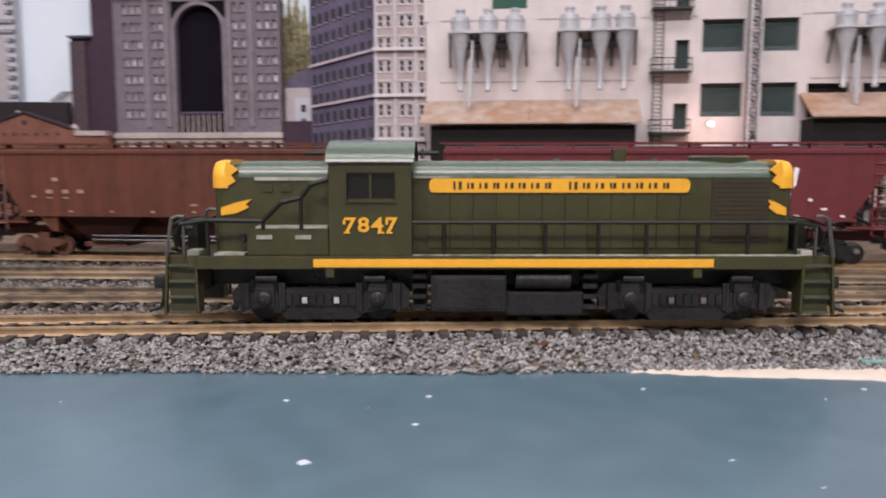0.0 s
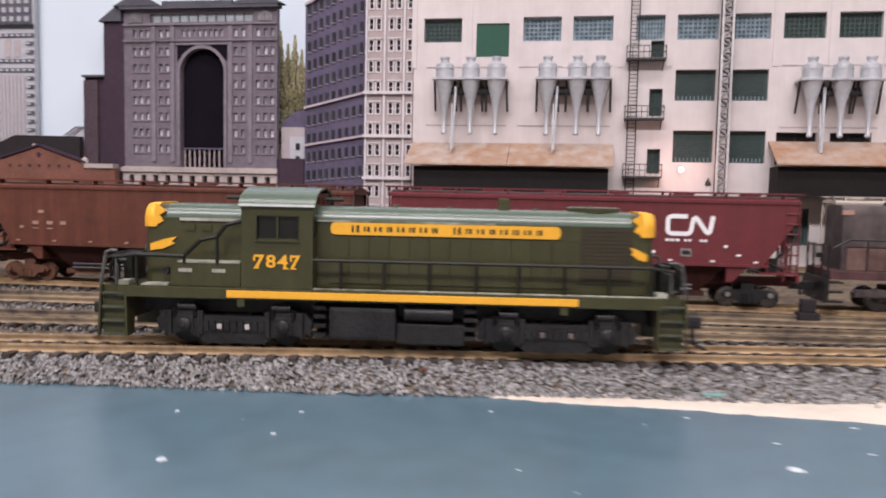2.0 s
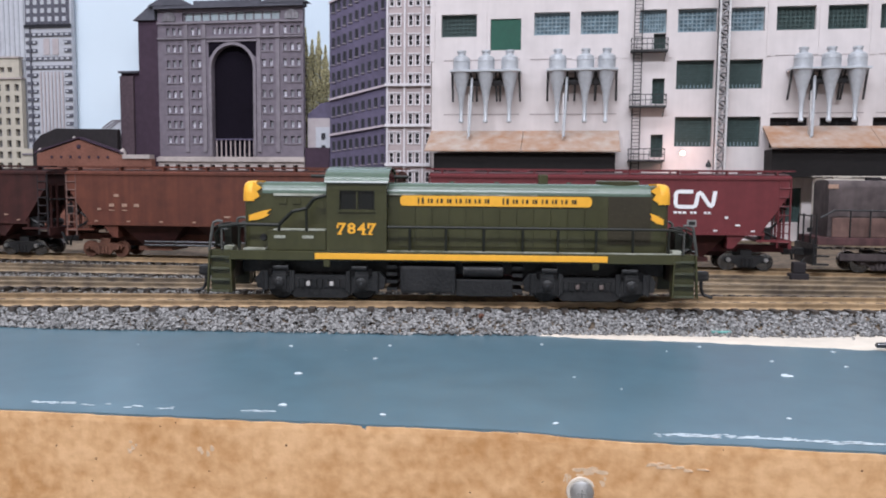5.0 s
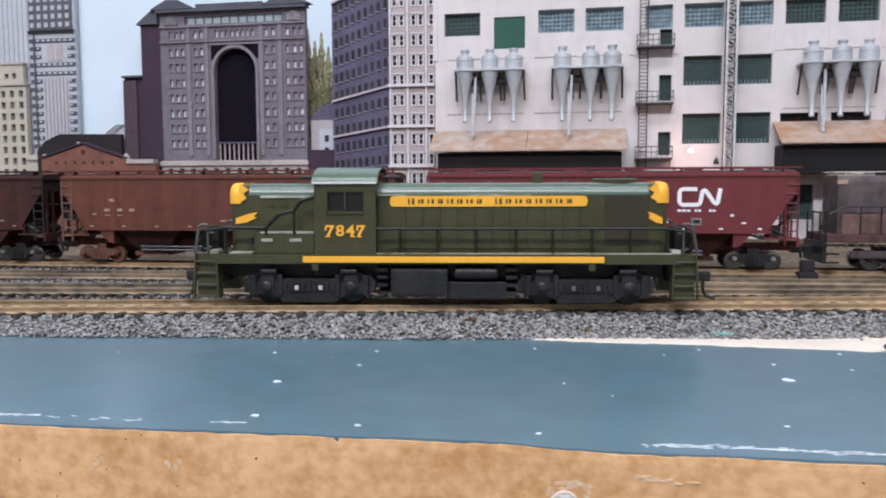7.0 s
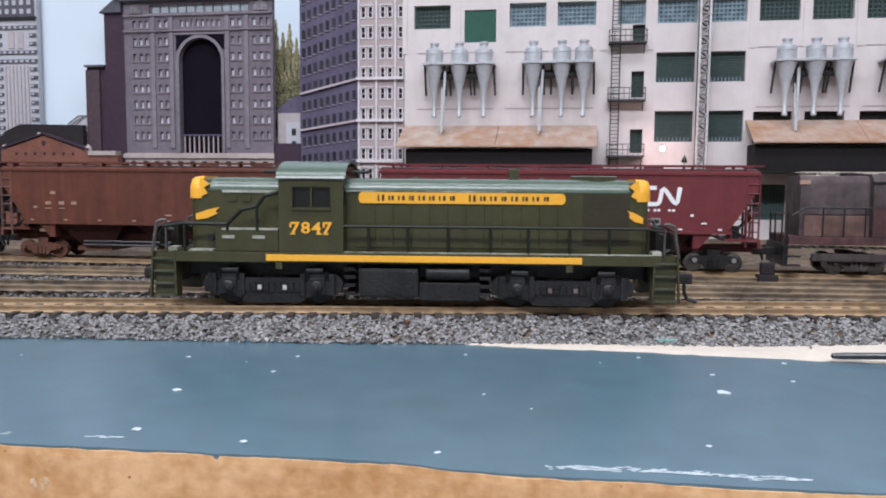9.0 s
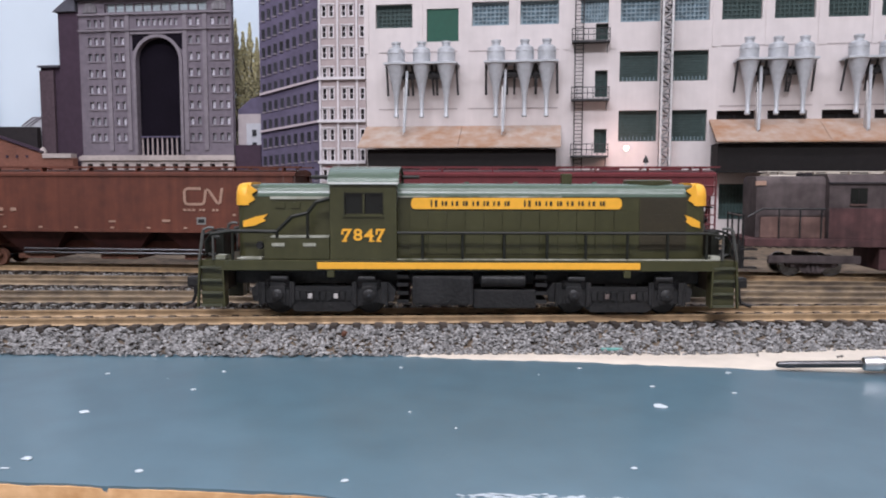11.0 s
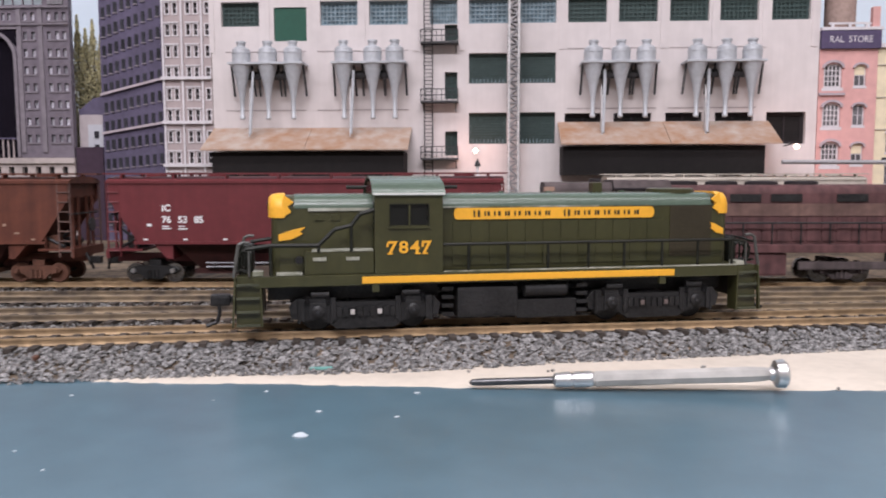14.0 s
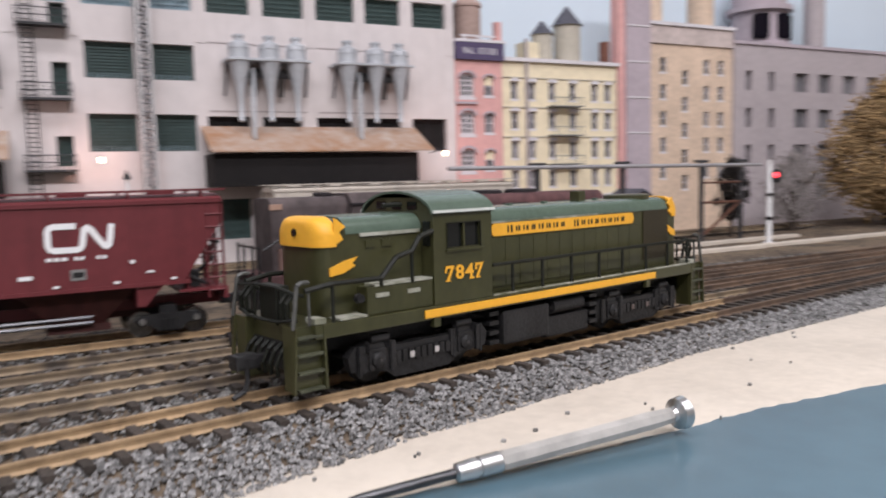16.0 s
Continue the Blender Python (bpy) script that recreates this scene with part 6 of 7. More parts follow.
    for cx in (-0.0511, 0.0541):
        tr = new("truck")
        tr.parent = e
        tr.location = (cx, 0, 0)
        for side in (-1, 1):
            y0, y1 = sorted((side * 0.0112, side * 0.0140))
            sf = bmesh.new()
            prism(sf, [(-0.0258, 0.0075), (-0.0235, 0.0102), (-0.0150, 0.0108), (-0.0115, 0.0088), (0.0115, 0.0088), (0.0150, 0.0108), (0.0235, 0.0102), (0.0258, 0.0075), (0.0250, 0.0035), (0.0130, 0.0020), (0.0100, -0.0002), (-0.0100, -0.0002), (-0.0130, 0.0020), (-0.0250, 0.0035)], "Y", y0, y1)
            sfo = part("side_frame", sf, M["black"], tr)
            for x in (-0.0163, 0.0163):
                jb = lathe(bmesh.new(), [(-0.0005, 0.0022), (0.0007, 0.0022), (0.0012, 0.0015)] if side > 0 else [(-0.0012, 0.0015), (-0.0007, 0.0022), (0.0005, 0.0022)], (x, side * 0.0146, 0.0058), axis="Y", n=14)
                jx = bmesh.new()
                box(jx, x - 0.0029, x + 0.0029, *sorted((side * 0.0138, side * 0.0146)), 0.0030, 0.0090, bevel=0.0004)
                part("journal_box", jx, M["black"], tr)
                part("bearing_cap", jb, M["black"], tr, smooth=True)
                part("cap_bolt", lathe(bmesh.new(), [(-0.0004, 0.0005), (0.0004, 0.0005)], (x, side * 0.0158, 0.0058), axis="Y", n=8), M["dark_steel"], tr)
                for d in (-0.0052, 0.0052):
                    part("pedestal", B(x + d - 0.0009, x + d + 0.0009, *sorted((side * 0.0136, side * 0.0149)), 0.0026, 0.0104, bevel=0.0003), M["black"], tr)
                for d in (-0.0034, 0.0034):
                    cs = bmesh.new()
                    for q in range(5):
                        lathe(cs, [(0.0084 + 0.0006 * q, 0.0006), (0.0086 + 0.0006 * q, 0.0009), (0.0088 + 0.0006 * q, 0.0006)], (x + d, side * 0.0142, 0), n=8)
                    part("coil_spring", cs, M["black"], tr, smooth=True)
            for k in range(9):
                x = -0.0092 + 0.0023 * k
                part("spring_leaf", B(x - 0.0008, x + 0.0008, *sorted((side * 0.0140, side * 0.0148)), 0.0040, 0.0072), M["black"], tr)
            for x in (-0.0046, 0.0046):
                # Clip colours hold the light: bright on one truck, dim on the other.
                part("bright_clip", B(x - 0.0008, x + 0.0008, *sorted((side * 0.0148, side * 0.0153)), 0.0046, 0.0064, bevel=0.0003), M["clip"] if cx < 0 else M["clip_dull"], tr, "spring clip with its light painted in")
            for x in (-0.0225, -0.0115, 0.0115, 0.0225):
                part("brake_hanger", rod(bmesh.new(), (x, side * 0.0146, 0.0020), (x, side * 0.0146, 0.0105), 0.0006, n=6), M["black"], tr)
        part("bolster", B(-0.0045, 0.0045, -0.0112, 0.0112, 0.0040, 0.0090), M["black"], tr)
        for side in (-1, 1):
            for xa_, xb_ in ((-0.0225, -0.0085), (0.0085, 0.0225)):
                part("brake_cylinder", rod(bmesh.new(), (xa_ + 0.004, side * 0.0138, 0.0117), (xb_ - 0.004, side * 0.0138, 0.0117), 0.0013, n=10), M["black"], tr, smooth=True)
        for x in (-0.0163, 0.0163):
            w = new("wheelset", ws)
            w.parent = tr
            w.location = (x, 0, WHEEL_R + RAIL)
            LOCO.setdefault("wheels", []).append((w, x))
    seen = set()
    for o in e.children:
        if o.type == "MESH" and o.data.name not in seen:
            seen.add(o.data.name)
            if o.name.startswith("cab_number"):
                o.location.z = 0.0166 + (o.location.z - 0.0166) * 0.955
                continue
            for c in [o, *o.children]:
                for v in c.data.vertices:
                    if v.co.z > 0.0166:
                        v.co.z = 0.0166 + (v.co.z - 0.0166) * 0.955
    return e


# ---------------- hopper cars ----------------
HOPLINE = pose(0, 0.138 + 0.0165, 0, 0, 0, HOP_A)


def car_truck(parent, cx, material, wheel_r=0.0050):
    tr = new("truck")
    tr.parent = parent
    tr.location = (cx, 0, 0)
    for side in (-1, 1):
        sf = bmesh.new()
        y0, y1 = sorted((side * 0.0102, side * 0.0122))
        prism(sf, [(-0.0125, 0.0050), (-0.0105, 0.0068), (-0.0045, 0.0072), (0.0045, 0.0072), (0.0105, 0.0068), (0.0125, 0.0050), (0.0110, 0.0032), (0.0065, 0.0030), (0.0040, 0.0004), (-0.0040, 0.0004), (-0.0065, 0.0030), (-0.0110, 0.0032)], "Y", y0, y1)
        part("side_frame", sf, material, tr)
        for k in range(3):
            x = -0.0022 + 0.0022 * k
            part("spring", rod(bmesh.new(), (x, side * 0.0126, 0.0012), (x, side * 0.0126, 0.0052), 0.0008, n=8), material, tr)
        for x in (-0.0098, 0.0098):
            part("bearing_cap", lathe(bmesh.new(), [(-0.0004, 0.0012), (0.0010, 0.0012)] if side > 0 else [(-0.0010, 0.0012), (0.0004, 0.0012)], (x, side * 0.0126, 0.0048), axis="Y", n=12), M["steel"] if material is M["black"] else material, tr)
    for x in (-0.0098, 0.0098):
        for s in (-1, 1):
            wh = lathe(bmesh.new(), [(s * 0.0085 - 0.0012, wheel_r * 0.96), (s * 0.0085 + 0.0012, wheel_r)], (x, 0, wheel_r + RAIL), axis="Y", n=20)
            part("wheel", wh, M["rust"] if material is M["rust"] else M["wheel_steel"], tr)
        part("axle", rod(bmesh.new(), (x, -0.0085, wheel_r + RAIL), (x, 0.0085, wheel_r + RAIL), 0.001), M["black"], tr)
    part("bolster", B(-0.003, 0.003, -0.010, 0.010, 0.0035, 0.0100), material, tr)


def logo_shape(parent, x, z, material, y):
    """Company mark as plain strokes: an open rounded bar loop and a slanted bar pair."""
    bm = bmesh.new()
    t = 0.00105 if material is M["lettering"] else 0.0007
    pts = [(x - 0.0015, z + 0.0048), (x - 0.0092, z + 0.0048), (x - 0.0106, z + 0.0042), (x - 0.0112, z + 0.0028), (x - 0.0112, z - 0.0028), (x - 0.0106, z - 0.0042), (x - 0.0092, z - 0.0048),
           (x - 0.0012, z - 0.0048), (x - 0.0002, z - 0.0042), (x + 0.0004, z - 0.0030), (x + 0.0014, z + 0.0036), (x + 0.0024, z + 0.0042), (x + 0.0034, z + 0.0034), (x + 0.0080, z - 0.0038), (x + 0.0090, z - 0.0042), (x + 0.0098, z - 0.0034), (x + 0.0110, z + 0.0052)]
    pts = [(x + (p[0] - x) * 0.93, z + (p[1] - z) * 0.86) for p in pts]
    left, right = [], []
    for k, p in enumerate(pts):
        a, b = Vector(pts[max(0, k - 1)]), Vector(pts[min(len(pts) - 1, k + 1)])
        n = (b - a).normalized()
        n = Vector((-n.y, n.x)) * t
        left.append((p[0] + n.x, p[1] + n.y))
        right.append((p[0] - n.x, p[1] - n.y))
    f = [[bm.verts.new((q[0], y + d, q[1])) for q in side_] for side_ in (left, right) for d in (-0.0001, 0.0001)]
    for k in range(len(pts) - 1):
        for u, v in ((0, 2), (2, 3), (3, 1), (1, 0)):
            bm.faces.new((f[u][k], f[u][k + 1], f[v][k + 1], f[v][k]))
    for k in (0, len(pts) - 1):
        bm.faces.new((f[0][k], f[1][k], f[3][k], f[2][k]))
    bmesh.ops.recalc_face_normals(bm, faces=bm.faces[:])
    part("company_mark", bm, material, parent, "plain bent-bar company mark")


def hopper(label, s0, s1, body, letters, truck, ladders=None, logo=True, line=HOPLINE):
    L = s1 - s0
    h = thing("hopper_car", label, "hopper car", line @ pose((s0 + s1) / 2, 0, 0), group="hopper cars")
    e = L / 2
    W = 0.0165
    zt, zb = 0.0490, 0.0195
    # outer sides with sloped cut-outs, closed box inside
    for side in (-1, 1):
        sd = bmesh.new()
        prism(sd, [(-e + 0.002, zt), (e - 0.002, zt), (e - 0.002, 0.0405), (e - 0.0160, zb), (-e + 0.0160, zb), (-e + 0.002, 0.0405)], "Y", *sorted((side * (W - 0.0006), side * W)))
        part("side_sheet", sd, body, h)
        part("top_chord", B(-e + 0.001, e - 0.001, *sorted((side * (W - 0.0008), side * (W + 0.0006))), zt - 0.0008, zt + 0.0006), body, h)
        part("side_sill", B(-e + 0.014, e - 0.014, *sorted((side * (W - 0.001), side * (W + 0.0004))), zb - 0.0012, zb + 0.0002), body, h)
        for x in np.linspace(-e + 0.02, e - 0.02, 9):
            part("white_plate", B(x - 0.0010, x + 0.0010, *sorted((side * (W + 0.0001), side * (W + 0.0005))), zb + 0.0008, zb + 0.0016), letters, h, "small white reflector plate")
    for s in (-1, 1):
        sl = bmesh.new()
        prism(sl, [(s * (e - 0.003), 0.0480), (s * (e - 0.003), 0.0412), (s * (e - 0.0300), 0.0110), (s * (e - 0.0330), 0.0110), (s * (e - 0.0330), 0.0480)], "Y", -W + 0.0007, W - 0.0007)
        part("slope_sheet", sl, body, h)
    rf = bmesh.new()
    prism(rf, [(-W, zt), (-W + 0.002, zt + 0.0014), (-0.006, zt + 0.0026), (0.006, zt + 0.0026), (W - 0.002, zt + 0.0014), (W, zt), (W, zt - 0.0008), (-W, zt - 0.0008)], "X", -e + 0.001, e - 0.001)
    part("roof", rf, body, h)
    # roof walk on stands, hatches
    for side in (-1, 1):
        part("roof_walk", B(-e - 0.001, e + 0.001, *sorted((side * 0.0090, side * 0.0150)), zt + 0.0036, zt + 0.0043), body, h)
        for x in np.linspace(-e + 0.008, e - 0.008, 8):
            part("walk_stand", B(x - 0.0004, x + 0.0004, *sorted((side * 0.0105, side * 0.0148)), zt + 0.0008, zt + 0.0036), body, h)
    for x in np.linspace(-e + 0.02, e - 0.02, 6):
        part("hatch", lathe(bmesh.new(), [(zt + 0.0020, 0.0052), (zt + 0.0036, 0.0052), (zt + 0.0040, 0.004)], (x, 0, 0), n=14), body, h)
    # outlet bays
    nb = 3
    for k in range(nb):
        x = (k - (nb - 1) / 2) * (L * 0.235)
        bay = bmesh.new()
        hwid = L * 0.105
        hi = [bay.verts.new((x + a * hwid, b * (W - 0.0012), zb)) for a, b in ((-1, -1), (1, -1), (1, 1), (-1, 1))]
        lo = [bay.verts.new((x + a * 0.008, b * 0.0072, 0.0052)) for a, b in ((-1, -1), (1, -1), (1, 1), (-1, 1))]
        bay.faces.new(hi)
        bay.faces.new(list(reversed(lo)))
        for q in range(4):
            bay.faces.new((hi[q], lo[q], lo[(q + 1) % 4], hi[(q + 1) % 4]))
        bmesh.ops.recalc_face_normals(bay, faces=bay.faces[:])
        # Bays take the dark brown to paint the shade below the car.
        part("outlet_bay", bay, M["hop_dark"] if logo else body, h, "sloping discharge bay, darkened where shade is painted in")
        part("outlet_gate", B(x - 0.0105, x + 0.0105, -0.0105, 0.0105, 0.0032, 0.0055), truck if truck is M["rust"] else M["hop_dark"], h)
    pipe = bmesh.new()
    for z in (0.0085, 0.0065):
        bar_path(pipe, [(-e + 0.048, -0.0120, z), (e - 0.048, -0.0120, z)], 0.0007)
    part("brake_pipe", pipe, M["dark_steel"], h)
    part("centre_sill", B(-e, e, -0.0030, 0.0030, 0.0085, 0.0125), body, h)
    # Added plate fills the gap underneath; its dark brown paints shade there.
    part("centre_girder", B(-e + 0.030, e - 0.030, -0.0025, 0.0025, 0.0060, 0.0190), M["hop_dark"] if logo else body, h)
    # ends
    for s in (-1, 1):
        part("end_sill", B(*sorted((s * (e - 0.0016), s * e)), -W, W, 0.0115, 0.0155), body, h)
        part("end_platform", B(*sorted((s * (e - 0.018), s * e)), -W, W, 0.0150, 0.0160), body, h)
        for side in (-1, 1):
            ld = bmesh.new()
            for x in (e - 0.0012, e - 0.0072):
                rod(ld, (s * x, side * (W - 0.0003), 0.0120), (s * x, side * (W - 0.0003), 0.0485), 0.0005, n=6)
            for k in range(7):
                z = 0.0150 + 0.0048 * k
                rod(ld, (s * (e - 0.0012), side * (W + 0.0002), z), (s * (e - 0.0072), side * (W + 0.0002), z), 0.00035, n=6)
            part("ladder", ld, ladders or body, h)
            part("corner_post", rod(bmesh.new(), (s * (e - 0.0145), side * (W - 0.001), 0.0155), (s * (e - 0.0145), side * (W - 0.001), 0.0260), 0.0006, n=6), body, h)
        for y in (-0.0105, -0.0045, 0.0045, 0.0105):
            part("end_post", B(*sorted((s * (e - 0.0032), s * (e - 0.0022))), y - 0.0006, y + 0.0006, 0.0160, 0.0420), body, h)
        gear = bmesh.new()
        bar_path(gear, [(s * (e - 0.0026), -0.0158, 0.0330), (s * (e - 0.0026), 0.0158, 0.0330)], 0.0005)
        bar_path(gear, [(s * (e - 0.0060), -0.0130, 0.0165), (s * (e - 0.0180), -0.0130, 0.0230), (s * (e - 0.0185), -0.0130, 0.0300)], 0.0008)
        bar_path(gear, [(s * (e - 0.0030), -0.0080, 0.0270), (s * (e - 0.0110), -0.0080, 0.0200), (s * (e - 0.0110), -0.0080, 0.0165)], 0.0007)
        bar_path(gear, [(s * (e + 0.0010), -0.0060, 0.0130), (s * (e + 0.0030), -0.0064, 0.0090), (s * (e + 0.0042), -0.0050, 0.0050)], 0.0007)
        part("brake_gear", gear, M["black"], h)
        part("valve_box", B(*sorted((s * (e - 0.0150), s * (e - 0.0095))), -0.0128, -0.0070, 0.0161, 0.0225, bevel=0.0005), truck, h)
        bw = lathe(bmesh.new(), [(s * (e - 0.001) - 0.0004, 0.0034), (s * (e - 0.001) + 0.0004, 0.0034)], (0, 0.006 * s, 0.0270), axis="X", n=16)
        part("brake_wheel", bw, M["iron"], h)
        part("air_tank", lathe(bmesh.new(), [(-0.006, 0.0024), (0.006, 0.0024)], (s * (e - 0.010), 0.004, 0.0185), axis="Y", n=14), M["black"], h)
        cp = bmesh.new()
        box(cp, *sorted((s * e, s * (e + 0.0062))), -0.0018, 0.0018, 0.0072, 0.0108, bevel=0.0004)
        part("coupler", cp, M["black"], h)
        car_truck(h, s * (e - 0.0215), truck)
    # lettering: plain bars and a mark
    y = -W - 0.0002
    if logo:
        logo_shape(h, e - 0.0505, 0.0375, letters, y)
        for k, wbar in enumerate((0.0018, 0.0018, 0.0018, 0.0013, 0.0014, 0.0013, 0.0014)):
            x = e - 0.0618 + (0, 0.0024, 0.0048, 0.0088, 0.0106, 0.0160, 0.0179)[k]
            part("letter_bar", B(x, x + wbar, y - 0.0001, y + 0.0001, 0.0297, 0.0309), letters, h)
        part("stencil_frame", B(e - 0.0545, e - 0.0495, y - 0.00005, y + 0.00015, 0.0226, 0.0264), M["frame_grey"], h)
        if letters is M["lettering"]:
            for words, x, z in (("IC", -e + 0.0305, 0.0360), ("76", -e + 0.0305, 0.0303), ("53", -e + 0.0385, 0.0303), ("85", -e + 0.0465, 0.0303)):
                lettering("car_number", words, 0.0046, letters, h, pose(x, y, z), bold=0.00012, width=1.02)
            for x, z in ((-e + 0.0305, 0.0261), (-e + 0.0385, 0.0259)):
                part("data_bar", B(x - 0.0022, x + 0.0022, y - 0.0002, y + 0.0001, z - 0.0003, z + 0.0003), letters, h)
        for x, z, w2, h2 in ((-e + 0.033, 0.0360, 0.0042, 0.0024), (-e + 0.030, 0.0302, 0.0044, 0.0026), (-e + 0.038, 0.0302, 0.0044, 0.0026), (-e + 0.0455, 0.0302, 0.0044, 0.0026),
                             (-e + 0.030, 0.0272, 0.0046, 0.0007), (-e + 0.038, 0.0272, 0.0046, 0.0007), (-e + 0.022, 0.0278, 0.0030, 0.0018), (e - 0.034, 0.0278, 0.0022, 0.0018), (e - 0.052, 0.0245, 0.0050, 0.0028), (e - 0.028, 0.0238, 0.0035, 0.0012), (0.0, 0.0240, 0.0050, 0.0014), (0.03, 0.0245, 0.006, 0.0020)):
            if letters is M["lettering"] and z > 0.0295:
                continue
            part("data_bar", B(x - w2 * 0.36, x + w2 * 0.36, y - 0.0002, y + 0.0001, z - h2 * 0.34, z + h2 * 0.34), letters if (e - 0.052) != x else M["black"], h)
    return h


# ---------------- the weathered diesel ----------------
def old_diesel():
    d = thing("old_diesel_engine", "heavily weathered maroon and grey diesel engine", "locomotive", HOPLINE @ pose(0.2735, 0, 0))
    W = 0.0168
    part("deck", B(-0.094, 0.094, -W, W, 0.0140, 0.0180, bevel=0.0004), M["die_purple"], d)
    hw = 0.0120
    bm = bmesh.new()
    prism(bm, hood_outline(hw, 0.0181, 0.0445, 0.0485), "X", -0.0880, -0.0550)
    part("short_hood", bm, M["die_grey"], d, "grey weathered short hood", smooth=True)
    part("lower_panel", B(-0.0860, -0.0550, -hw - 0.0012, -hw - 0.0002, 0.0181, 0.0285, bevel=0.0004), M["die_band"], d, "faded rosy lower panel")
    cab = bmesh.new()
    prism(cab, [(-0.0164, 0.0181), (-0.0164, 0.0455), (-0.0120, 0.0495), (0.0120, 0.0495), (0.0164, 0.0455), (0.0164, 0.0181)], "X", -0.0548, -0.0270)
    part("cab", cab, M["die_grey"], d, smooth=True)
    part("cab_lower", B(-0.0546, -0.0272, -0.0168, -0.0165, 0.0181, 0.0330), M["die_purple"], d, "faded maroon cab side")
    for x in (-0.0432, -0.0392):
        part("cab_window", B(x - 0.0018, x + 0.0018, -0.0170, -0.0160, 0.0352, 0.0428), M["glass"], d)
        part("window_frame", B(x - 0.0020, x + 0.0020, -0.0172, -0.0165, 0.0344, 0.0351), M["die_band"], d)
    part("eave", B(-0.0553, -0.0266, -0.0172, -0.0150, 0.0447, 0.0457, bevel=0.0003), M["shed_black"], d, "grimy dark roof edge")
    part("headlight_box", B(-0.0640, -0.0590, -0.0050, 0.0050, 0.0484, 0.0502, bevel=0.0006), M["shed_black"], d)
    bm = bmesh.new()
    prism(bm, hood_outline(hw, 0.0181, 0.0425, 0.0470), "X", -0.0268, 0.0850)
    part("long_hood", bm, M["die_purple"], d, smooth=True)
    part("faded_band", B(-0.0266, 0.0848, -hw - 0.0004, -hw - 0.0001, 0.0318, 0.0378), M["die_band"], d, "faded tan band")
    for x in (-0.018, 0.002, 0.022, 0.042):
        part("roof_fan", lathe(bmesh.new(), [(0.0466, 0.0078), (0.0484, 0.0078), (0.0488, 0.006)], (x, 0, 0), n=18), M["shed_black"], d, smooth=True)
    for x in (-0.012, 0.010, 0.030, 0.062):
        part("intake_grille", B(x - 0.0075, x + 0.0075, -hw - 0.0007, -hw - 0.0002, 0.0388, 0.0425), M["black"], d)
    for x in np.linspace(-0.022, 0.080, 15):
        part("hood_door", B(x - 0.0030, x + 0.0030, -hw - 0.0006, -hw - 0.0001, 0.0195, 0.0312), M["die_purple"], d)
    rl = bmesh.new()
    bar_path(rl, [(-0.0268, -0.0162, 0.0285), (0.0900, -0.0162, 0.0285)], 0.0005)
    bar_path(rl, [(-0.0930, -0.0162, 0.0285), (-0.0860, -0.0162, 0.0325), (-0.0560, -0.0162, 0.0325)], 0.0005)
    part("handrail", rl, M["black"], d)
    for x in (-0.0780, -0.0680, -0.0580, -0.0200, -0.0060, 0.0080, 0.0220, 0.0360, 0.0500, 0.0640, 0.0780, 0.0890):
        part("stanchion", rod(bmesh.new(), (x, -0.0162, 0.0178), (x, -0.0162, 0.0290 if x > -0.05 else 0.0325), 0.00045, n=6), M["black"], d)
    tk = bmesh.new()
    box(tk, -0.0300, 0.0300, -0.0155, 0.0155, 0.0025, 0.0138, bevel=0.0012)
    part("fuel_tank", tk, M["die_purple"], d)
    for s in (-1, 1):
        well = part("step_well", B(*sorted((s * 0.0958, s * 0.0964)), -0.0170, -0.0130, 0.0030, 0.0170), M["black"], d)
        for z in (0.0030, 0.0075, 0.0120):
            part("step", B(*sorted((s * 0.0880, s * 0.0957)), -0.0170, -0.0130, z, z + 0.0008), M["black"], well)
        part("pilot", B(*sorted((s * 0.0940, s * 0.0960)), -0.0160, 0.0160, 0.0030, 0.0140), M["black"], d)
        gp = bmesh.new()
        for y in (-0.0150, -0.006, 0.006, 0.0150):
            rod(gp, (s * 0.0945, y, 0.0140), (s * 0.0945, y, 0.0300), 0.0005, n=6)
        bar_path(gp, [(s * 0.0945, -0.0150, 0.0290), (s * 0.0945, 0.0150, 0.0290)], 0.0005)
        part("end_rail", gp, M["black"], d)
        cp = B(*sorted((s * 0.0960, s * 0.1010)), -0.0020, 0.0020, 0.0072, 0.0112, bevel=0.0005)
        part("coupler", cp, M["black"], d)
        car_truck(d, s * 0.0590 - 0.001, M["die_grey"], 0.0055)
        fr = bmesh.new()
        box(fr, s * 0.0590 - 0.0230, s * 0.0590 + 0.0210, -0.0150, -0.0126, 0.0055, 0.0095, bevel=0.0008)
        part("side_casting", fr, M["die_grey"], d)
    mk = lathe(bmesh.new(), [(0.0945, 0.0010), (0.0962, 0.0012), (0.0968, 0.0006)], (0, -0.0110, 0.0235), axis="X", n=12)
    part("marker_lamp", mk, M["red_lamp"], d, "glowing red marker lamp", smooth=True)
    part("number_board", B(-0.0885, -0.0835, -hw - 0.0004, -hw + 0.001, 0.0440, 0.0462), M["lettering_old"], d)


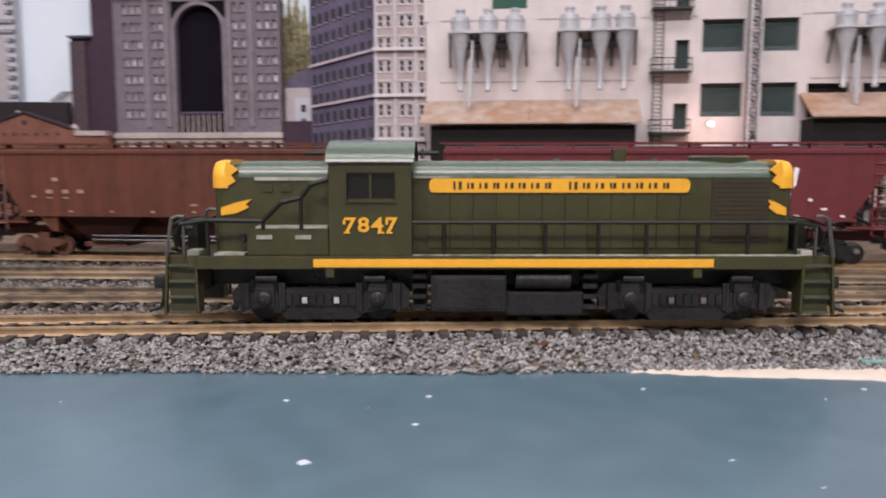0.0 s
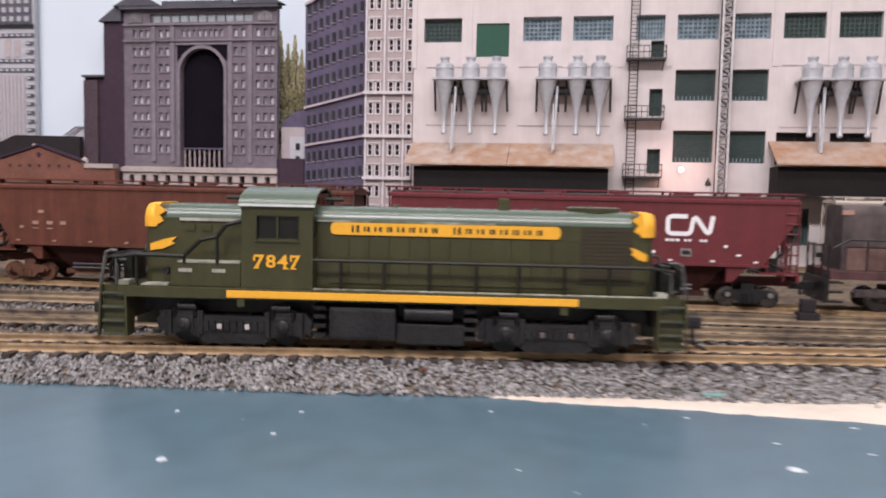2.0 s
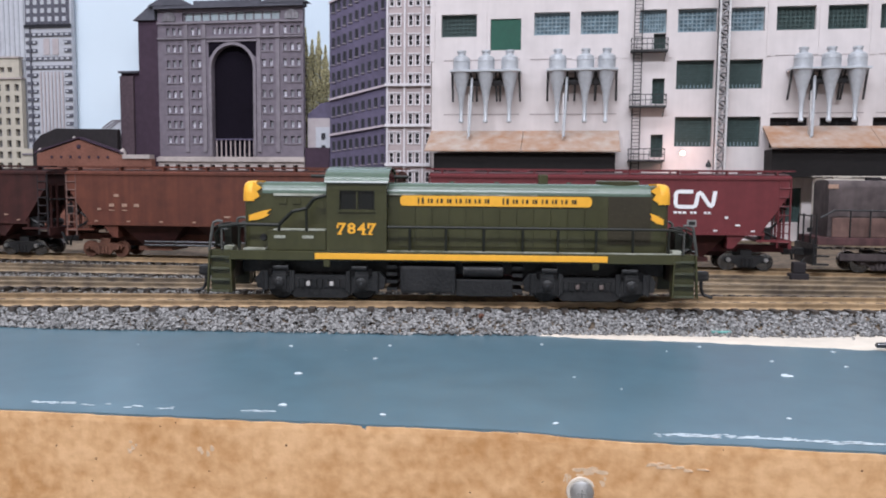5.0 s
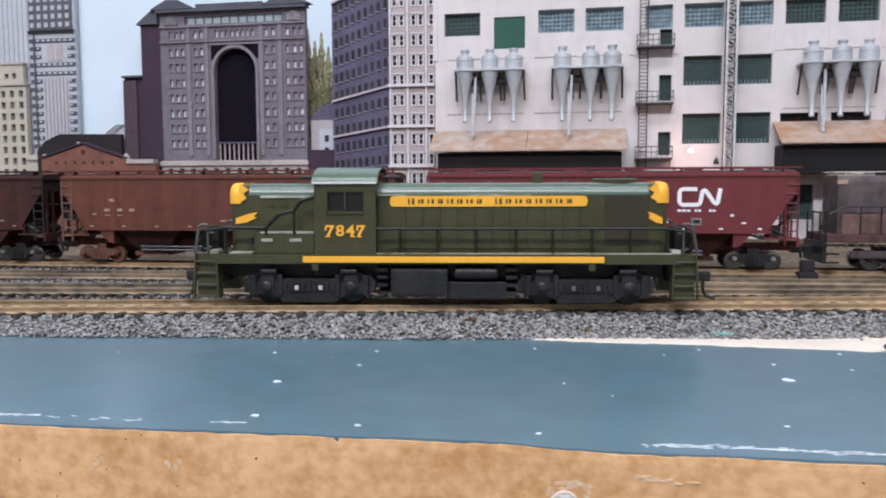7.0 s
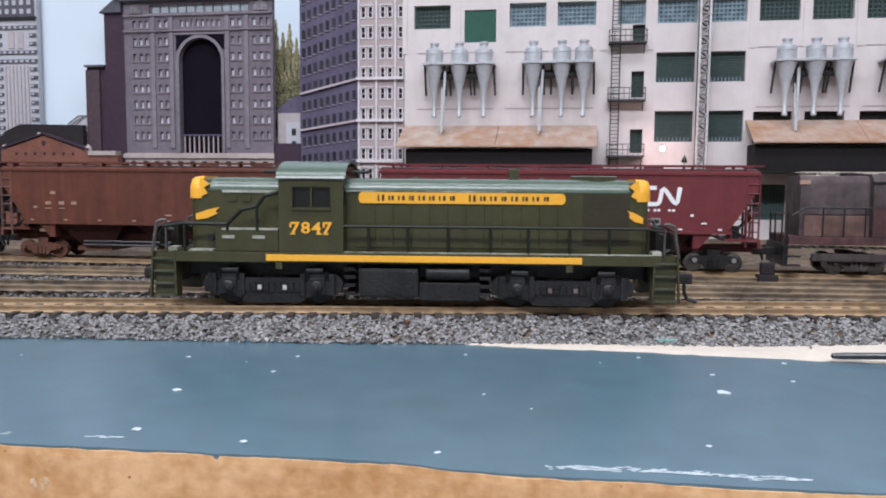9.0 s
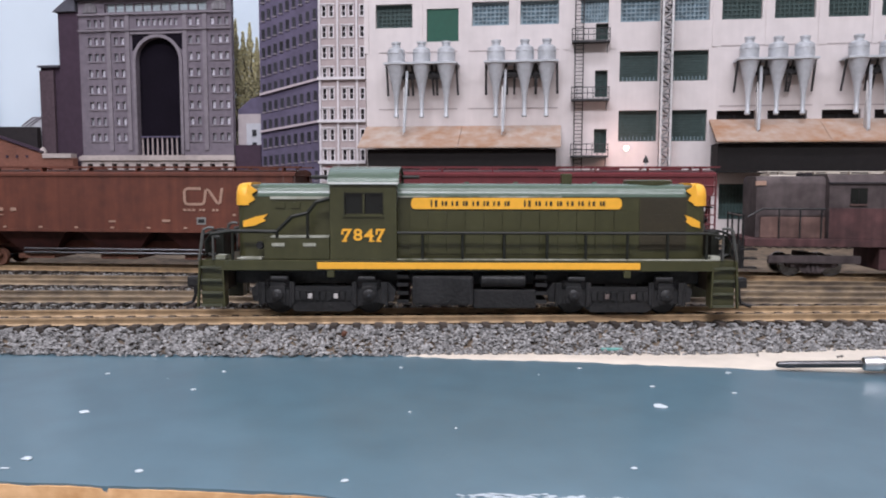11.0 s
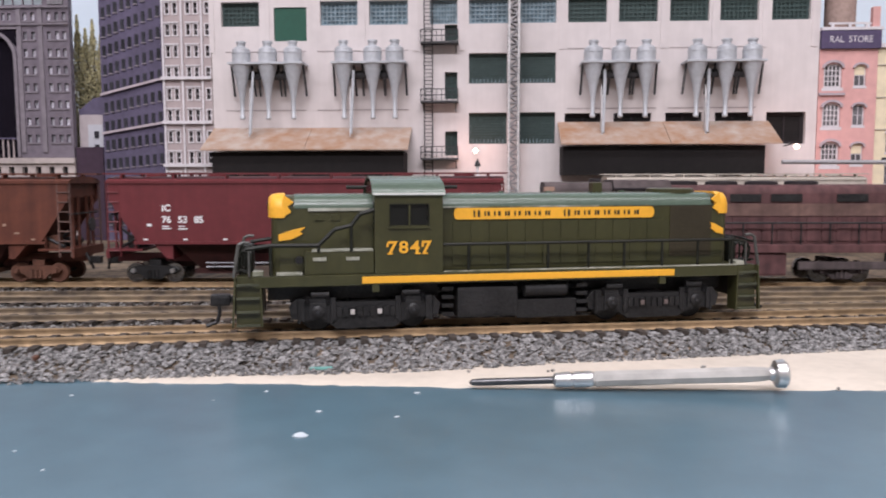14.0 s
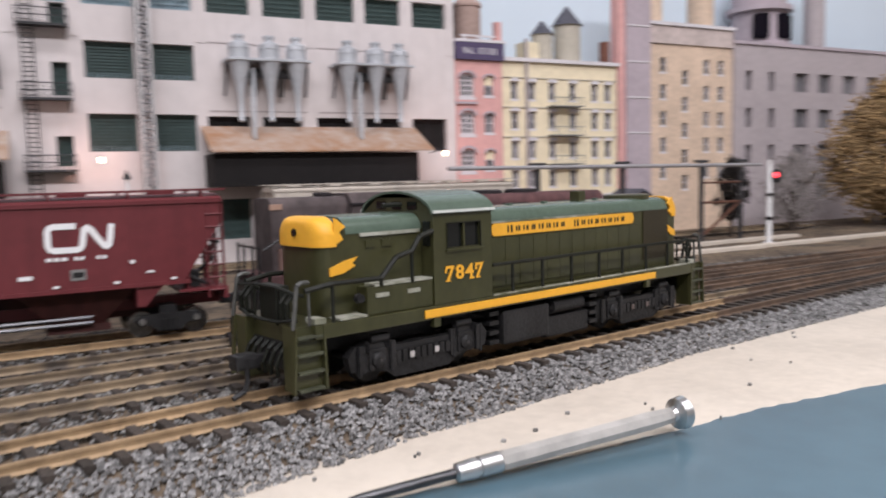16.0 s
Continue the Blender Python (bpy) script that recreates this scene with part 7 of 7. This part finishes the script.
# ---------------- loose things on the shelf ----------------
def screwdriver():
    a, b = Vector((0.1605, -0.0100, -0.0080)), Vector((0.2495, -0.0060, -0.0042))
    q = (b - a).to_track_quat("X", "Z").to_matrix().to_4x4()
    s = thing("screwdriver", "small precision screwdriver with clear handle lying on plaster", "screwdriver", Matrix.Translation(a) @ q)
    L = (b - a).length
    part("blade", lathe(bmesh.new(), [(0.0, 0.0002), (0.0006, 0.0009), (0.0035, 0.0011), (0.0245, 0.0011)], axis="X", n=12), M["dark_steel"], s, smooth=True)
    co = bmesh.new()
    lathe(co, [(0.0240, 0.0012), (0.0246, 0.0020), (0.0290, 0.0023), (0.0292, 0.0019), (0.0298, 0.0019), (0.0300, 0.0023), (0.0350, 0.0023), (0.0354, 0.0018)], axis="X", n=16)
    part("collar", co, M["steel"], s, "bright knurled collar", smooth=True)
    hd = bmesh.new()
    lathe(hd, [(0.0354, 0.0018), (0.0362, 0.0023), (0.0600, 0.0022), (0.0780, 0.0023), (0.0835, 0.0020), (0.0850, 0.0016)], axis="X", n=8)
    part("handle", hd, M["clear"], s, "clear faceted handle")
    part("swivel_cap", lathe(bmesh.new(), [(0.0845, 0.0018), (0.0855, 0.0020), (0.0862, 0.0038), (0.0885, 0.0041), (0.0892, 0.0034), (0.0894, 0.0005)], axis="X", n=20), M["steel"], s, "bright round swivel cap", smooth=True)


def flecks():
    rng = random.Random(17)
    spots = [(-0.015, -0.087, 0.0017), (0.001, -0.063, 0.0010), (0.0, -0.043, 0.0009), (-0.032, -0.052, 0.0010), (0.050, -0.028, 0.0008), (0.103, -0.0185, 0.0009), (0.123, -0.036, 0.0010),
             (0.1235, -0.055, 0.0026), (0.144, -0.0385, 0.0008), (0.115, -0.100, 0.0010), (0.063, -0.072, 0.0006), (0.061, -0.117, 0.0010), (0.020, -0.120, 0.0012), (-0.006, -0.118, 0.0016), (0.146, -0.016, 0.0011)]
    for i in range(12):
        x = rng.uniform(-0.3, 0.45)
        spots.append((x, rng.uniform(edge_y(x) + 0.01, toe(x) - 0.006), rng.uniform(0.0002, 0.00045)))
    bm = bmesh.new()
    for x, y, r in spots:
        k = 8
        pts = [(x + 0.8 * r * rng.uniform(0.6, 1.2) * math.cos(2 * math.pi * i / k), y + 0.7 * r * rng.uniform(0.6, 1.2) * math.sin(2 * math.pi * i / k)) for i in range(k)]
        prism(bm, pts, "Z", TABLE + 0.0001, TABLE + 0.0003)
    # paint worn through along the shelf's front edge: runs of chips at a distance from the edge
    runs = [(-0.068, -0.057, 0.0062, 1.0), (-0.054, -0.047, 0.0058, 0.35), (-0.043, -0.039, 0.0058, 0.9), (-0.035, -0.031, 0.0050, 0.5), (-0.014, -0.006, 0.0058, 0.6),
            (0.083, 0.0995, 0.0048, 1.0), (0.0985, 0.1125, 0.0050, 1.3), (0.112, 0.131, 0.0046, 1.0), (-0.12, -0.09, 0.006, 0.5), (0.16, 0.22, 0.005, 0.5)]
    for x0, x1, off, dens in runs:
        for i in range(int((x1 - x0) * 2600 * dens)):
            x = rng.uniform(x0, x1)
            y = edge_y(x) + off + rng.gauss(0, 0.00055)
            a, c = rng.uniform(0.0003, 0.0013), rng.uniform(0.0001, 0.0003)
            prism(bm, [(x - a, y), (x - 0.3 * a, y - c), (x + a, y + 0.1 * a), (x + 0.2 * a, y + c)], "Z", TABLE + 0.0001, TABLE + 0.00022 + 0.000002 * (i % 20))
    solid("paint_flecks", bm, M["chip"], "white chips and paint flecks on the blue shelf", "paint flecks", kind="stuff")
    # bare patch of plaster at the bank's far foot
    patch = [(-0.152 + 0.030 * k / 12, -0.0405 + 0.0075 * k / 12 - 0.0022 * math.sin(math.pi * k / 12) + rng.uniform(-0.0004, 0.0004)) for k in range(13)]
    patch += [(x + 0.001, y + 0.0042 * math.sin(math.pi * (k + 0.5) / 13)) for k, (x, y) in reversed(list(enumerate(patch)))]
    solid("plaster_patch", prism(bmesh.new(), patch, "Z", TABLE - 0.0002, TABLE + 0.0026), M["sand"], "bare white plaster patch in the ballast", "plaster", kind="structure")
    bm = bmesh.new()
    for i in range(24):
        x = rng.uniform(0.08, 0.5)
        y = rng.uniform(-0.002, toe(x) - 0.002)
        if y < -0.002:
            continue
        k = rng.uniform(0.0003, 0.0008)
        prism(bm, [(x - k, y), (x, y - k), (x + k, y), (x, y + k)], "Z", TABLE + 0.0002, TABLE + 0.0011)
    solid("grit", bm, M["yard_stone"], "scattered dark grit on bare plaster", "grit", kind="stuff")


def switch_stand():
    s = thing("switch_stand", "small black ground throw beside the yard track", "switch stand", HOPLINE @ pose(0.166, -0.030, RAIL - 0.0030))
    part("base", B(-0.0046, 0.0046, -0.0036, 0.0036, 0, 0.0045, bevel=0.0006), M["shed_black"], s)
    part("body", B(-0.0032, 0.0032, -0.0024, 0.0024, 0.0045, 0.0105, bevel=0.0008), M["shed_black"], s)
    part("lever", rod(bmesh.new(), (0, 0, 0.008), (0.0025, 0, 0.0125), 0.0005, n=6), M["black"], s)


room()
sky()
shelf()
sand_strip()
yard_ground()
factory()
lattice_tower()
wall_lamps()
arched_building()
left_town()
corner_block()
right_town()
right_yard()
engine()
hopper("clean dark red covered hopper car with white marks", -0.031, 0.166, M["hop_red"], M["lettering"], M["black"])
hopper("faded rust-brown covered hopper car with worn marks", -0.250, -0.047, M["hop_brown"], M["lettering_old"], M["rust"], ladders=M["die_band"])
hopper("dark brown grimy covered hopper car", -0.462, -0.260, M["hop_dark"], M["lettering_old"], M["black"], ladders=M["shed_black"])
hopper("cream coloured covered hopper car behind the diesel", -0.063, 0.133, M["hop_cream"], M["hop_cream"], M["black"], logo=False, line=pose(0.30, FAR_Y, 0, 0, 0, 2.6))
old_diesel()
screwdriver()
switch_stand()
flecks()
ballast()
tracks()


# ---------------- what moves ----------------
SILL = (-0.0526, -0.0172)
RUN = [(0.0, 0.0, 0.0, 10.0), (7.4, 0.0, 0.0, 10.0), (8.0, 0.0027, 0.0007, 10.1), (9.0, 0.0125, 0.0035, 10.2), (9.75, 0.0240, 0.0070, 10.2),
       (10.5, 0.0388, 0.0118, 10.2), (11.0, 0.0515, 0.0157, 10.3), (11.5, 0.0664, 0.0192, 10.6), (12.0, 0.0808, 0.0225, 11.3), (12.5, 0.0980, 0.0255, 12.7),
       (13.0, 0.1161, 0.0290, 13.7), (13.5, 0.1386, 0.0320, 15.3), (14.0, 0.1618, 0.0355, 16.7), (14.5, 0.1830, 0.0385, 17.7), (15.0, 0.2044, 0.0415, 18.2),
       (15.5, 0.2226, 0.0490, 17.6), (16.0, 0.2433, 0.0575, 16.2)]


def motions():
    rows = []
    for t, dx, dy, h in RUN:
        c, s = math.cos(radians(h)), math.sin(radians(h))
        px, py = -0.040 + dx, -0.0095 + dy
        rows.append((t, pose(px - (SILL[0] * c - SILL[1] * s), py - (SILL[0] * s + SILL[1] * c), 0, 0, 0, h)))
    walk(LOCO["engine"], rows)
    ts = [r[0] for r in RUN]
    run = [math.hypot(r[1], r[2]) for r in RUN]
    steps = [0.0, 7.4] + [7.4 + 0.15 * k for k in range(1, 57)] + [16.0]
    for w, x in LOCO["wheels"]:
        walk(w, [(t, pose(x, 0, WHEEL_R + RAIL, 0, math.degrees(float(np.interp(t, ts, run)) / WHEEL_R), 0)) for t in steps])


motions()
